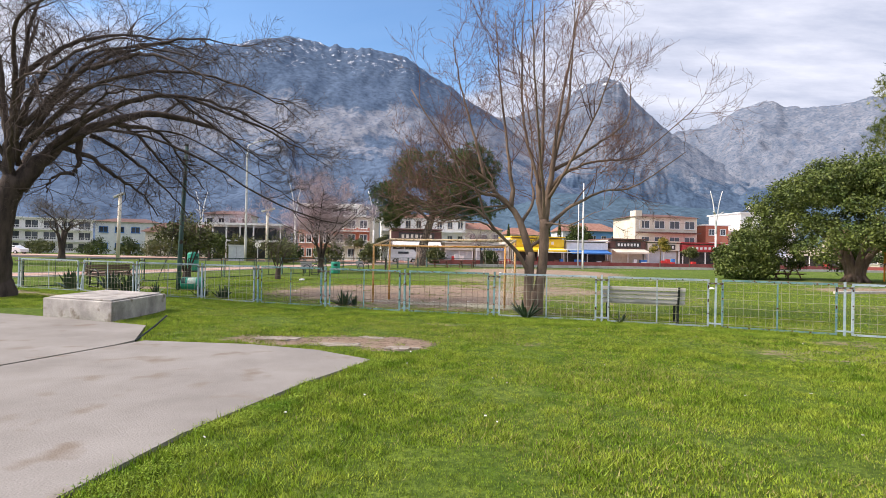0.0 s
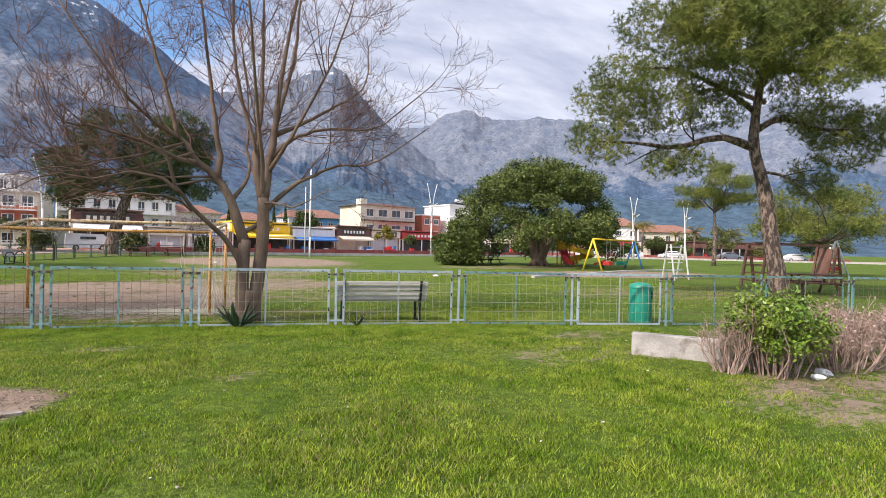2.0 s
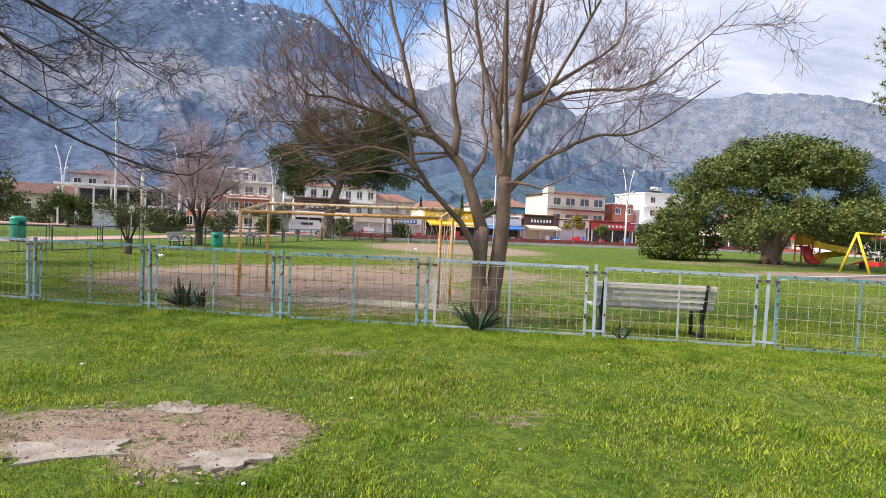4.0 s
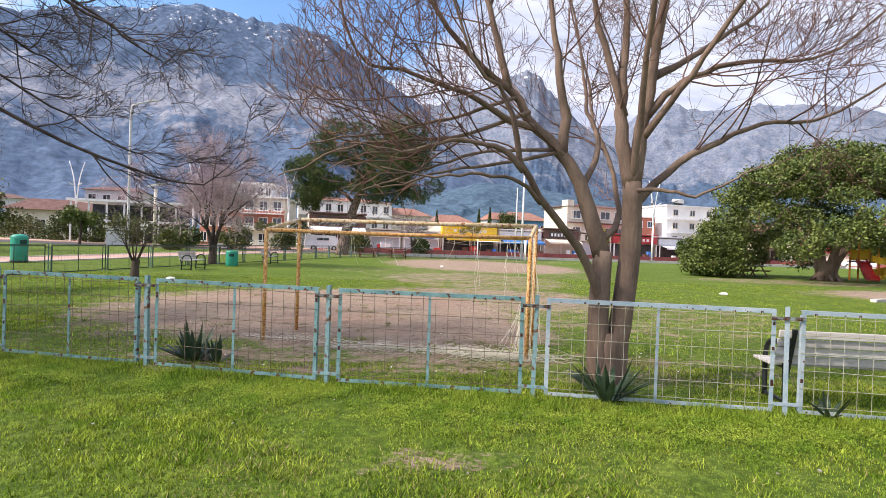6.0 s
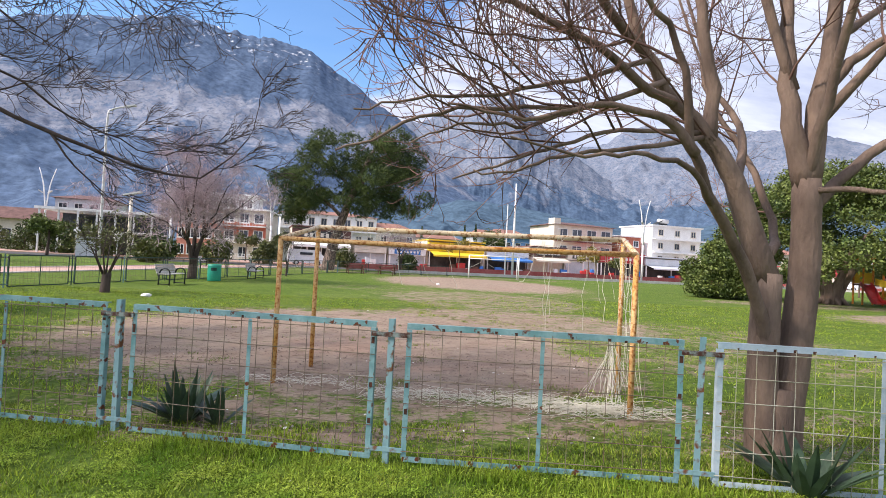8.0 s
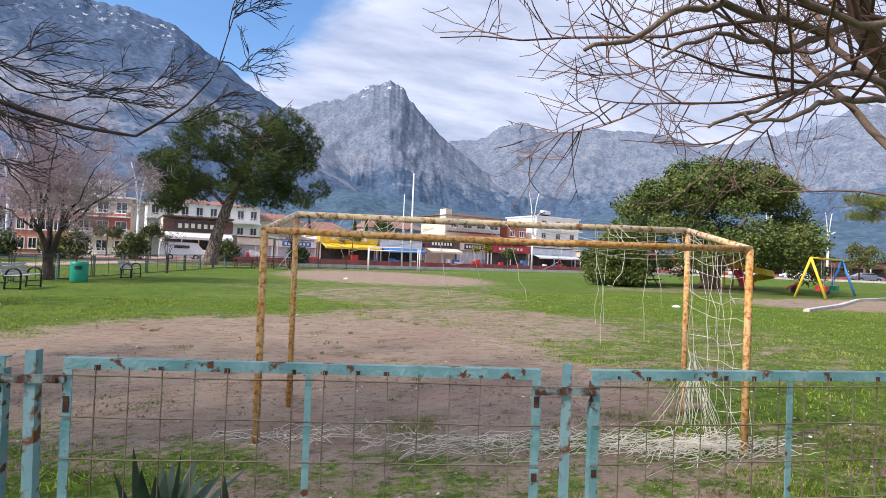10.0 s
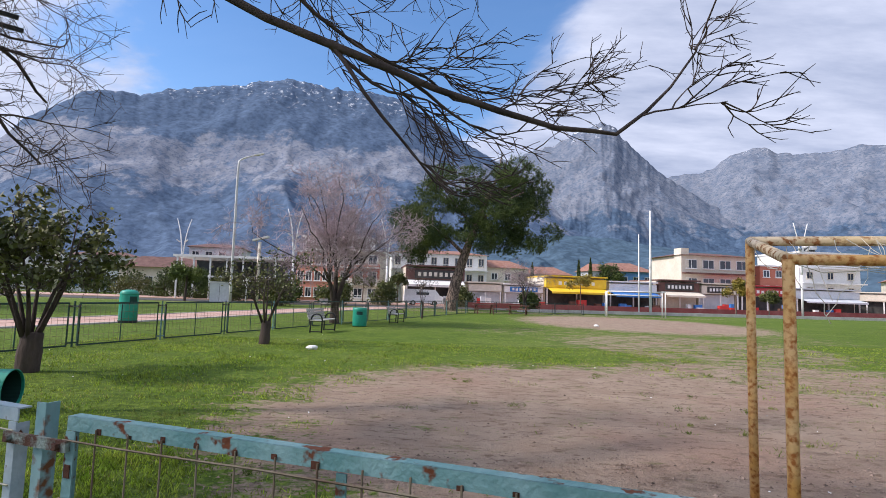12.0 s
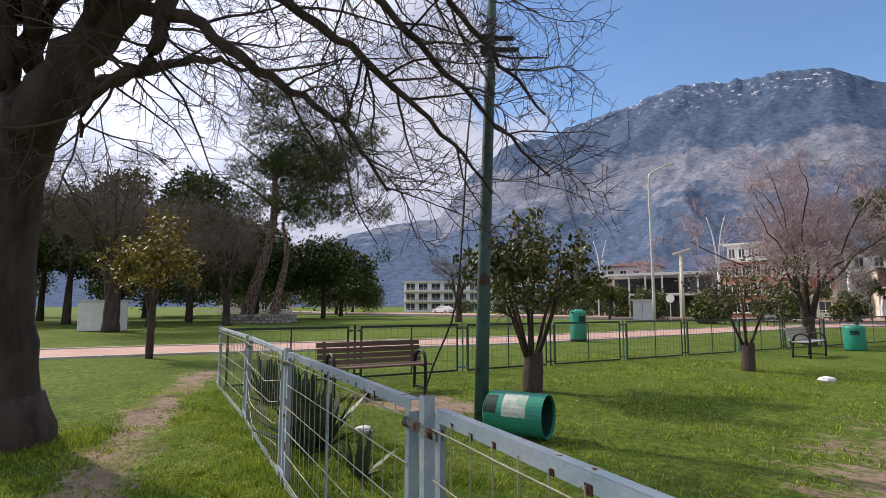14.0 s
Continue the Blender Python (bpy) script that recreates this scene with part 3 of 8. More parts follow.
PAD = [(-0.66, 8.02), (-1.6, 8.62), (-2.78, 8.93), (-4.55, 8.98), (-5.5, 10.6), (-8.6, 11.55), (-16.0, 13.2), (-16.0, -6.0), (-3.0, -6.0), (-2.20, 0.5), (-1.75, 3.5), (-1.60, 4.9), (-1.18, 6.6)]


def inside_pad(x, y):
    c = np.zeros(x.shape, dtype=bool)
    for (ax, ay), (bx, by) in zip(PAD, PAD[1:] + PAD[:1]):
        cross = ((ay > y) != (by > y)) & (x < (bx - ax) * (y - ay) / (by - ay + 1e-12) + ax)
        c ^= cross
    return c


def build_pad():
    pv = thing("pavement", pose(0, 0, 0), "pale worn concrete slab with a dark open joint", "pavement", kind="structure")
    # two slabs parted by a joint that runs to the back corner
    near = [(-0.66, 8.02), (-1.6, 8.62), (-2.78, 8.93), (-4.50, 8.98), (-4.62, 8.55), (-5.03, 7.0), (-6.6, 1.0), (-8.2, -6.0), (-3.0, -6.0), (-2.20, 0.5), (-1.75, 3.5), (-1.60, 4.9), (-1.18, 6.6)]
    far = [(-4.66, 8.98), (-5.5, 10.6), (-8.6, 11.55), (-16.0, 13.2), (-16.0, -6.0), (-8.27, -6.0), (-6.67, 1.0), (-5.10, 7.0), (-4.69, 8.55)]
    for o in (near, far):
        part("slab", Geo().prism(o, -0.06, 0.03), M_CONCRETE, pv)
    return pv


build_pad()


# ---- fence ----
def fence_panel(fence, a, b, paint, wire, h=1.06, sag=0.0):
    """One welded panel between the posts at a and b: an angle-iron frame with a flat middle bar and wires."""
    L_ = math.hypot(b[0] - a[0], b[1] - a[1])
    ang = math.atan2(b[1] - a[1], b[0] - a[0])
    x0, x1, z0 = 0.12, L_ - 0.12, 0.035
    xm = (x0 + x1) / 2
    g = Geo()
    g.box((xm, 0, h - 0.022), (x1 - x0, 0.005, 0.044)).box((xm, 0.02, h - 0.0025), (x1 - x0, 0.04, 0.005))
    g.box((xm, 0, z0), (x1 - x0 - 0.01, 0.005, 0.04)).box((xm, 0.02, z0 - 0.018), (x1 - x0 - 0.01, 0.036, 0.005))
    for x in (x0 + 0.02, x1 - 0.02):
        g.box((x, -0.003, (h - 0.046 + z0 + 0.02) / 2), (0.04, 0.005, h - 0.066 - z0)).box((x + (-0.018 if x < L_ / 2 else 0.018), 0.018, (h - 0.05 + z0) / 2), (0.005, 0.038, h - 0.05 - z0))
    fr = part("panel_frame", g, paint, fence)
    fr.matrix_local = pose(a[0], a[1], 0, 0, 0, math.degrees(ang))
    part("middle_bar", Geo().box((xm, 0.004, (h - 0.05 + z0) / 2), (0.03, 0.006, h - 0.05 - z0)), paint, fr)
    g, gr = Geo(), Geo()
    n = max(6, round((x1 - x0) / 0.135))
    r = 0.0030
    for i in range(1, n):
        x = x0 + (x1 - x0) * i / n
        w = rnd.uniform(-0.004, 0.004)
        g.tube([(x, -0.008, z0), (x + w, -0.008, (z0 + h) / 2), (x, -0.008, h - 0.03)], r, 4)
        if rnd.random() < 0.75:
            s = rnd.uniform(0.012, 0.026)
            gr.box((x + rnd.uniform(-.01, .01), -0.0035, h - 0.036 + rnd.uniform(-.004, .006)), (s, 0.003, s * rnd.uniform(0.6, 1.2)))
    for k in range(6):
        z = z0 + 0.06 + (h - 0.13 - z0) * k / 5
        pts = []
        for i in range(9):
            u = i / 8
            pts.append((x0 + (x1 - x0) * u, -0.014 + sag * math.sin(u * 9 + k) * 0.4, z - sag * 1.6 * math.sin(math.pi * u) * (1.2 if k < 5 else 0.3) + rnd.uniform(-0.003, 0.003)))
        g.tube(pts, r * 1.1, 4)
    for x in (x0 + 0.02, x1 - 0.02):
        for z in (0.35, 0.62, 0.88):
            if rnd.random() < 0.7:
                gr.box((x, -0.0075, z + rnd.uniform(-.05, .05)), (0.024, 0.003, rnd.uniform(0.02, 0.07)))
    part("wire_mesh", g, wire, fr, "welded wire mesh")
    tagged(part("weld_rust", gr, M_RUSTSPOT, fr, "dark rust at the welds"), kind="stuff")
    return fr


def fence_post(fence, p, ang, paint, h=1.09, lean=0.0, foot=True):
    g = Geo().box((0, 0, h / 2 - 0.05), (0.045, 0.006, h + 0.1)).box((0.02, 0.022, h / 2 - 0.05), (0.006, 0.04, h + 0.1))
    po = part("fence_post", g, paint, fence)
    po.matrix_local = pose(p[0], p[1], 0, 0, lean, math.degrees(ang))
    part("clamp", Geo().box((0, -0.014, h - 0.12), (0.30, 0.012, 0.035)).box((-0.14, 0.0, h - 0.12), (0.012, 0.03, 0.035)).box((0.14, 0.0, h - 0.12), (0.012, 0.03, 0.035)), M_CLAMP, po, "rusty flat steel clamp")
    if foot:
        part("foot_bar", Geo().box((0, -0.006, 0.10), (0.26, 0.006, 0.035)), paint, po)
    for x in (-0.115, 0.115):
        part("bolt", Geo().tube([(x, -0.02, h - 0.12), (x, -0.035, h - 0.12)], 0.012, 6), M_CLAMP, po)
    return po


M_RUSTSPOT = mat("rust_dark", (0.030, 0.014, 0.009), (0.10, 0.035, 0.018), 25, 0.95, 0.4)
FENCE = [(16.6, 9.4), (14.4, 10.0), (12.3, 10.6), (10.15, 11.22), (8.2, 11.85), (6.0, 12.6), (3.72, 13.2), (1.25, 13.76), (-1.0, 14.22), (-3.23, 14.89), (-5.35, 15.5), (-7.35, 16.2), (-9.92, 17.03), (-12.38, 17.86), (-15.35, 18.74)]
park_fence = thing("park_fence", pose(0, 0, 0), "waist-high welded wire fence with chipped blue-green steel frames", "fence")
for i, (a, b) in enumerate(zip(FENCE[1:], FENCE)):
    fence_panel(park_fence, a, b, M_FENCE_PALE if i >= 10 or i in (3, 5, 6) else M_FENCE, M_WIRE_PALE if i in (3, 4, 5, 6) or i >= 10 else M_WIRE, sag=0.06 if i == 12 else 0.0)
for i, p in enumerate(FENCE):
    q, r_ = FENCE[max(i - 1, 0)], FENCE[min(i + 1, len(FENCE) - 1)]
    fence_post(park_fence, p, math.atan2(q[1] - r_[1], q[0] - r_[0]), M_FENCE_PALE if i >= 11 or i in (4, 5, 6) else M_POST, lean={13: 9.0}.get(i, rnd.uniform(-1.0, 1.0)))
SIDE = [(-15.3 + 0.281 * 2.5 * k, 18.72 + 0.960 * 2.5 * k) for k in range(17)]
side_fence = thing("side_fence", pose(0, 0, 0), "dark green wire fence along the brick path", "fence")
for i, (a, b) in enumerate(zip(SIDE, SIDE[1:])):
    fence_panel(side_fence, a, b, M_FENCE_DARK, M_WIRE, h=1.04)
    fence_post(side_fence, b, math.atan2(b[1] - a[1], b[0] - a[0]), M_FENCE if i % 2 else M_FENCE_DARK, h=1.07)
BACK = [SIDE[-1]] + [(-1.6 + 2.6 * k, 59.6 + 0.5 * k) for k in range(4)]
for a, b in zip(BACK, BACK[1:]):
    fence_panel(side_fence, a, b, M_FENCE_DARK, M_WIRE, h=1.0)
    fence_post(side_fence, b, math.atan2(b[1] - a[1], b[0] - a[0]), M_FENCE_DARK, h=1.05)


# ---- mountains ----
def massif(name, label, ridge, dist, depth, material, rough_amp, seed, sharp=1.0):
    """A mountain range: ridge heights in degrees over bearings, at a distance; gullies run down from the crest."""
    az = np.array([r[0] for r in ridge]); el = np.array([r[1] for r in ridge])
    na, nr = 620, 90
    A = np.linspace(az[0], az[-1], na)
    E_ = np.interp(A, az, el)
    k = np.ones(5) / 5
    E_ = np.convolve(np.pad(E_, 2, mode="edge"), k, "valid")
    g = Geo()
    off = Vector((seed * 13.7, seed * 7.1, 0))
    for i in range(na):
        a = radians(A[i])
        crest = dist * math.tan(radians(E_[i]))
        jag = 0.012 * sharp * noise.fractal(Vector((A[i] * 1.3, seed, 0)), 1.0, 2.1, 6)
        for j in range(nr):
            u = j / (nr - 1)
            if u <= 0.8:
                s = u / 0.8
                h = crest * (0.30 * s + 0.70 * s ** 1.8 + jag * s ** 9)
            else:
                s = 1.0
                h = crest * (1 + jag - (u - 0.8) / 0.2 * 0.5)
            r = dist - depth * (0.8 - u)
            x, y = math.sin(a) * r, math.cos(a) * r
            p = Vector((x / 420, y / 420, 0)) + off
            q = Vector((x / 620 + noise.noise(p * 1.5) * 0.35, y / 620 + noise.noise(p * 1.5 + Vector((5, 2, 1))) * 0.35, seed))
            gl = noise.ridged_multi_fractal(q, 0.95, 2.15, 7, 1.0, 2.0)
            w = 4 * s * (1 - s) if u <= 0.8 else 0.0
            h += rough_amp * crest * w * (gl - 1.0) * 0.7 + rough_amp * crest * 0.5 * w * noise.fractal(p * 2, 0.8, 2.0, 6)
            h += 0.022 * crest * s * s * noise.fractal(Vector((x / 170, y / 170, seed)), 0.8, 2.1, 6)
            g.v.append((x, y, max(h, -2.0) if j else -8.0))
    for i in range(na - 1):
        for j in range(nr - 1):
            a = i * nr + j
            g.f.append((a, a + nr, a + nr + 1, a + 1))
    return tagged(part(name, g, material, smooth=True), label, "mountain", kind="structure")


massif("backdrop_mountain_west", "grey limestone mountain, tinted for haze, with dark woods and snow specks", [(-130, 1.5), (-100, 2.5), (-78, 3.5), (-62, 5), (-52, 8.4), (-45, 9.5), (-41.3, 14.5), (-37, 17.3), (-30, 18.6), (-24.6, 20.2), (-20, 21.4), (-16, 20.9), (-12, 21.0), (-7.5, 20.3), (-3, 17.6), (1, 15.3), (5, 12.5), (10, 9), (18, 4.5), (26, 1)], 2600, 1750, M_MT1, 0.06, 1.0)
massif("backdrop_mountain_peak", "steep grey rock peak, tinted for haze, with dark woods below", [(-12, 10), (-3, 13.5), (2, 14.6), (5, 14.8), (9.5, 16.3), (11.8, 17.4), (13.8, 17.95), (15.2, 17.3), (17.5, 14.6), (19.8, 12.5), (24, 9.5), (30, 6), (38, 2)], 3200, 1900, M_MT2, 0.09, 2.0, 1.3)
massif("backdrop_mountain_east", "long grey rock ridge, tinted for haze, with snow in its gullies", [(10, 4), (17, 10), (20.5, 12.4), (24.1, 12.5), (25.4, 13.8), (27.6, 14.4), (30, 13.6), (33.2, 13.4), (36, 13.6), (39.5, 13.3), (43, 12.7), (46.4, 11.3), (50, 11.9), (54.6, 12.5), (57.8, 14.2), (61, 13.2), (68, 10), (80, 8), (100, 6), (125, 3)], 3800, 2200, M_MT2, 0.11, 3.0, 1.2)
massif("backdrop_foothill", "dark wooded foothill slope, tinted for haze, behind the town", [(-30, 0.4), (-16, 1.8), (-6, 4.0), (4, 5.2), (9, 6.6), (15, 6.2), (22, 5.0), (30, 4.2), (40, 5.6), (50, 5.0), (62, 4.0), (80, 2.0)], 1500, 900, M_HILL, 0.30, 4.0)


# ---- trees ----
def curve_pts(ctrl, n):
    """A smooth line through control points."""
    c = [Vector(p) for p in ctrl]
    c = [c[0] * 2 - c[1]] + c + [c[-1] * 2 - c[-2]]
    out = []
    segs = len(c) - 3
    for k in range(n):
        t = k / (n - 1) * segs
        i = min(int(t), segs - 1)
        t -= i
        p0, p1, p2, p3 = c[i:i + 4]
        out.append(0.5 * ((2 * p1) + (p2 - p0) * t + (2 * p0 - 5 * p1 + 4 * p2 - p3) * t * t + (3 * p1 - p0 - 3 * p2 + p3) * t ** 3))
    return out


def side_shoot(pts, u, length, spread, bend, R, wob=0.10, n=5):
    """The line of a branch that leaves a limb at u."""
    k = u * (len(pts) - 1)
    i = min(int(k), len(pts) - 2)
    p = pts[i].lerp(pts[i + 1], k - i)
    t = (pts[i + 1] - pts[i]).normalized()
    q = Vector((R.gauss(0, 1), R.gauss(0, 1), R.gauss(0, 1)))
    q = (q - t * q.dot(t)).normalized()
    d = (t * (1 - spread) + q * spread).normalized()
    out = [p]
    for j in range(n - 1):
        d = (d + Vector(bend) * (0.35 / n * 4) + Vector((R.gauss(0, wob), R.gauss(0, wob), R.gauss(0, wob)))).normalized()
        out.append(out[-1] + d * (length / (n - 1)))
    return out


def branch_out(limbs, gb, gt, R, counts, lengths, spread, bend, lo=0.25, twig_r=0.006, rmin=0.004, forbid=None, wob=0.13, caps=(0.032, 0.011, 0.0065)):
    """Second, third and fourth orders of branching on the given limbs [(points, r0, r1)]."""
    level = limbs
    for depth, (cnt, ln) in enumerate(zip(counts, lengths)):
        nxt = []
        for pts, r0, r1 in level:
            for _ in range(cnt if isinstance(cnt, int) else R.randint(*cnt)):
                u = R.uniform(lo, 1.0)
                L_ = ln * R.uniform(0.55, 1.25) * (1.15 - 0.45 * u)
                s = side_shoot(pts, u, L_, spread * R.uniform(0.75, 1.2), bend, R, wob, n=8 if depth == 0 else 6 if depth == 1 else 4)
                if forbid and any(forbid(p) for p in s):
                    continue
                ra = max((r0 + (r1 - r0) * u) * 0.55, twig_r if depth < len(counts) - 1 else rmin)
                ra = min(ra, caps[0] if depth == 0 else max(caps[1], twig_r) if depth == 1 else max(caps[2], rmin))
                rb = max(ra * 0.3, rmin * 0.6)
                g = gb if depth == 0 else gt
                m = len(s)
                g.tube(s, [ra + (rb - ra) * i / (m - 1) for i in range(m)], 5 if depth == 0 else 3, cap=False)
                nxt.append((s, ra, rb))
        level = nxt
    return level


def limb_tube(g, ctrl, r0, r1, n=12, sides=8, knob=0.0, R=rnd, wob=0.0):
    pts = curve_pts(ctrl, n)
    if wob:
        for p in pts[3:]:
            p += Vector((R.gauss(0, wob), R.gauss(0, wob), R.gauss(0, wob)))
    rr = [(r0 + (r1 - r0) * (i / (n - 1)) ** 0.8) * (1 + R.uniform(-knob, knob)) for i in range(n)]
    g.tube(pts, rr, sides)
    return pts, r0, r1


def bare_tree_by_fence():
    R = random.Random(3)
    b = Vector((2.38, 14.42, 0))
    e = thing("bare_tree", Matrix.Translation(b), "leafless grey-brown tree with several rising stems by the fence", "tree")
    gt, gb, gw = Geo(), Geo(), Geo()
    def w(*p): return [Vector(q) - b for q in p]
    # one flared foot, two leaders that part at knee height
    limb_tube(gt, w((2.27, 14.25, -0.12), (2.27, 14.25, 0.05), (2.28, 14.25, 0.25), (2.28, 14.25, 0.62)), 0.25, 0.14, 9, 14, 0.05, R)
    limb_tube(gt, w((2.19, 14.25, -0.1), (2.15, 14.25, 0.43), (2.15, 14.25, 0.99), (2.18, 14.27, 1.58)), 0.140, 0.110, 12, 12, 0.04, R)
    limb_tube(gt, w((2.36, 14.25, -0.1), (2.39, 14.25, 0.44), (2.45, 14.25, 1.00), (2.51, 14.25, 1.69), (2.50, 14.25, 2.41)), 0.145, 0.110, 14, 12, 0.04, R)
    part("trunk", gt, M_BARK_GREY, e, smooth=True)
    L_ = []
    def limb(r0, r1, *p):
        g1 = Geo()
        L_.append(limb_tube(g1, w(*p), r0, r1, 18, 8, 0.05, R, 0.010))
        part("limb", g1, M_BARK_GREY, e, smooth=True)
    limb(0.11, 0.014, (2.18, 14.27, 1.49), (1.95, 14.36, 2.23), (1.65, 14.40, 2.76), (1.34, 14.40, 3.02), (1.03, 14.38, 3.43), (0.60, 14.20, 3.65), (0.07, 14.00, 4.17), (-0.9, 13.9, 5.6))
    limb(0.075, 0.012, (1.67, 14.40, 2.70), (1.71, 14.45, 3.25), (1.60, 14.50, 3.90), (1.53, 14.60, 4.58), (1.35, 14.8, 6.2), (1.2, 14.9, 8.0))
    limb(0.066, 0.010, (2.17, 14.25, 0.74), (2.06, 14.17, 1.21), (1.73, 14.00, 1.66), (1.33, 13.78, 2.04), (1.03, 13.60, 2.39), (0.86, 13.48, 2.84), (0.72, 13.40, 3.17), (0.42, 13.30, 3.37), (0.0, 13.2, 4.4))
    limb(0.105, 0.014, (2.50, 14.25, 2.32), (2.38, 14.30, 2.95), (2.39, 14.40, 3.61), (2.46, 14.50, 4.23), (2.5, 14.7, 5.6), (2.5, 14.9, 8.2))
    limb(0.105, 0.014, (2.50, 14.25, 2.35), (2.61, 14.25, 3.14), (2.71, 14.25, 3.84), (2.75, 14.20, 4.51), (3.0, 14.2, 6.0), (3.3, 14.2, 7.9))
    limb(0.06, 0.01, (2.50, 14.25, 2.10), (2.94, 14.20, 2.59), (3.45, 14.10, 2.91), (3.92, 13.95, 3.13), (4.57, 13.80, 3.22), (5.7, 13.5, 4.0))
    limb(0.058, 0.01, (2.62, 14.25, 3.17), (2.89, 14.20, 3.49), (3.25, 14.15, 3.72), (3.87, 14.10, 3.91), (4.73, 14.00, 4.01), (6.0, 13.9, 5.1))
    limb(0.055, 0.01, (2.68, 14.25, 3.65), (3.20, 14.50, 3.97), (3.96, 14.80, 4.48), (4.79, 15.10, 5.20), (4.9, 15.4, 6.4))
    limb(0.05, 0.009, (1.34, 14.40, 3.02), (0.99, 14.20, 3.05), (0.46, 14.00, 3.25), (-0.14, 13.80, 3.39), (-0.69, 13.60, 3.44), (-1.0, 13.5, 4.3))
    limb(0.04, 0.008, (1.01, 13.55, 2.38), (0.77, 13.50, 2.57), (0.29, 13.50, 2.65), (-0.23, 13.50, 2.51), (-0.75, 13.50, 2.58))
    limb(0.028, 0.006, (1.24, 13.70, 2.07), (0.95, 13.50, 2.27), (0.47, 13.30, 2.29), (0.01, 13.20, 2.24), (-0.43, 13.10, 2.28))
    limb(0.03, 0.006, (2.50, 14.20, 2.31), (2.70, 13.90, 2.30), (3.01, 13.70, 2.23), (3.35, 13.60, 2.42), (3.63, 13.50, 2.59))
    limb(0.05, 0.01, (1.92, 14.38, 2.30), (2.28, 14.80, 2.90), (2.29, 15.30, 3.58), (2.34, 15.80, 4.51), (2.2, 16.6, 6.6))
    limb(0.05, 0.01, (2.18, 14.28, 1.74), (2.51, 14.60, 1.99), (2.58, 15.10, 2.76), (2.50, 15.60, 3.45), (2.51, 16.00, 4.27), (2.1, 16.7, 6.8))
    limb(0.024, 0.006, (1.57, 14.38, 2.77), (0.68, 14.10, 2.65), (0.12, 13.95, 2.44), (-0.32, 13.85, 2.26), (-0.64, 13.80, 2.12))
    limb(0.026, 0.006, (1.26, 14.38, 3.20), (0.41, 14.05, 2.81), (-0.27, 13.85, 2.68), (-0.82, 13.70, 2.56), (-1.19, 13.60, 2.33), (-1.45, 13.55, 2.23))
    limb(0.025, 0.006, (1.62, 14.38, 2.74), (0.86, 14.10, 2.52), (0.22, 13.90, 2.39), (-0.19, 13.80, 2.22), (-0.50, 13.75, 2.18))
    limb(0.024, 0.006, (1.11, 14.38, 3.37), (0.23, 14.00, 2.97), (-0.38, 13.80, 2.75), (-0.94, 13.60, 2.62), (-1.34, 13.50, 2.46))
    limb(0.021, 0.005, (0.41, 14.05, 2.81), (-0.08, 13.90, 2.58), (-0.57, 13.80, 2.53), (-0.98, 13.70, 2.34))
    limb(0.05, 0.010, (2.50, 14.25, 2.35), (2.4, 13.9, 3.3), (2.2, 13.2, 4.4), (2.0, 12.6, 5.8), (1.9, 12.3, 7.2))
    limb(0.05, 0.010, (2.58, 14.25, 2.9), (3.0, 13.8, 3.7), (3.5, 13.2, 4.8), (3.9, 12.7, 6.2))
    limb(0.05, 0.010, (2.40, 14.32, 3.2), (2.0, 14.5, 4.8), (1.9, 14.6, 6.6), (1.95, 14.7, 8.3))
    limb(0.05, 0.010, (2.72, 14.25, 3.9), (3.1, 14.6, 5.4), (3.25, 14.8, 7.0), (3.3, 14.8, 8.4))
    limb(0.05, 0.010, (1.0, 14.38, 3.45), (0.7, 14.5, 4.6), (0.3, 14.6, 6.0), (0.1, 14.6, 7.2))
    branch_out(L_, gb, gw, R, [(8, 10), (5, 7), (3, 5), (1, 3)], [1.9, 0.95, 0.5, 0.26], 0.5, (0, 0, 0.30), 0.22, 0.0048, 0.0030, forbid=lambda p: (p + b).z < 1.75 or (p + b).y < 12.3 or (p + b).x < -1.5 or ((p + b).y < 13.9 and (p + b).z < 2.3), caps=(0.011, 0.006, 0.0042))
    tagged(part("branch_growth", gb, M_TWIG, e, smooth=True), kind="stuff")
    tagged(part("twig_growth", gw, M_TWIG, e, "thin reddish-brown twigs"), kind="stuff")


bare_tree_by_fence()


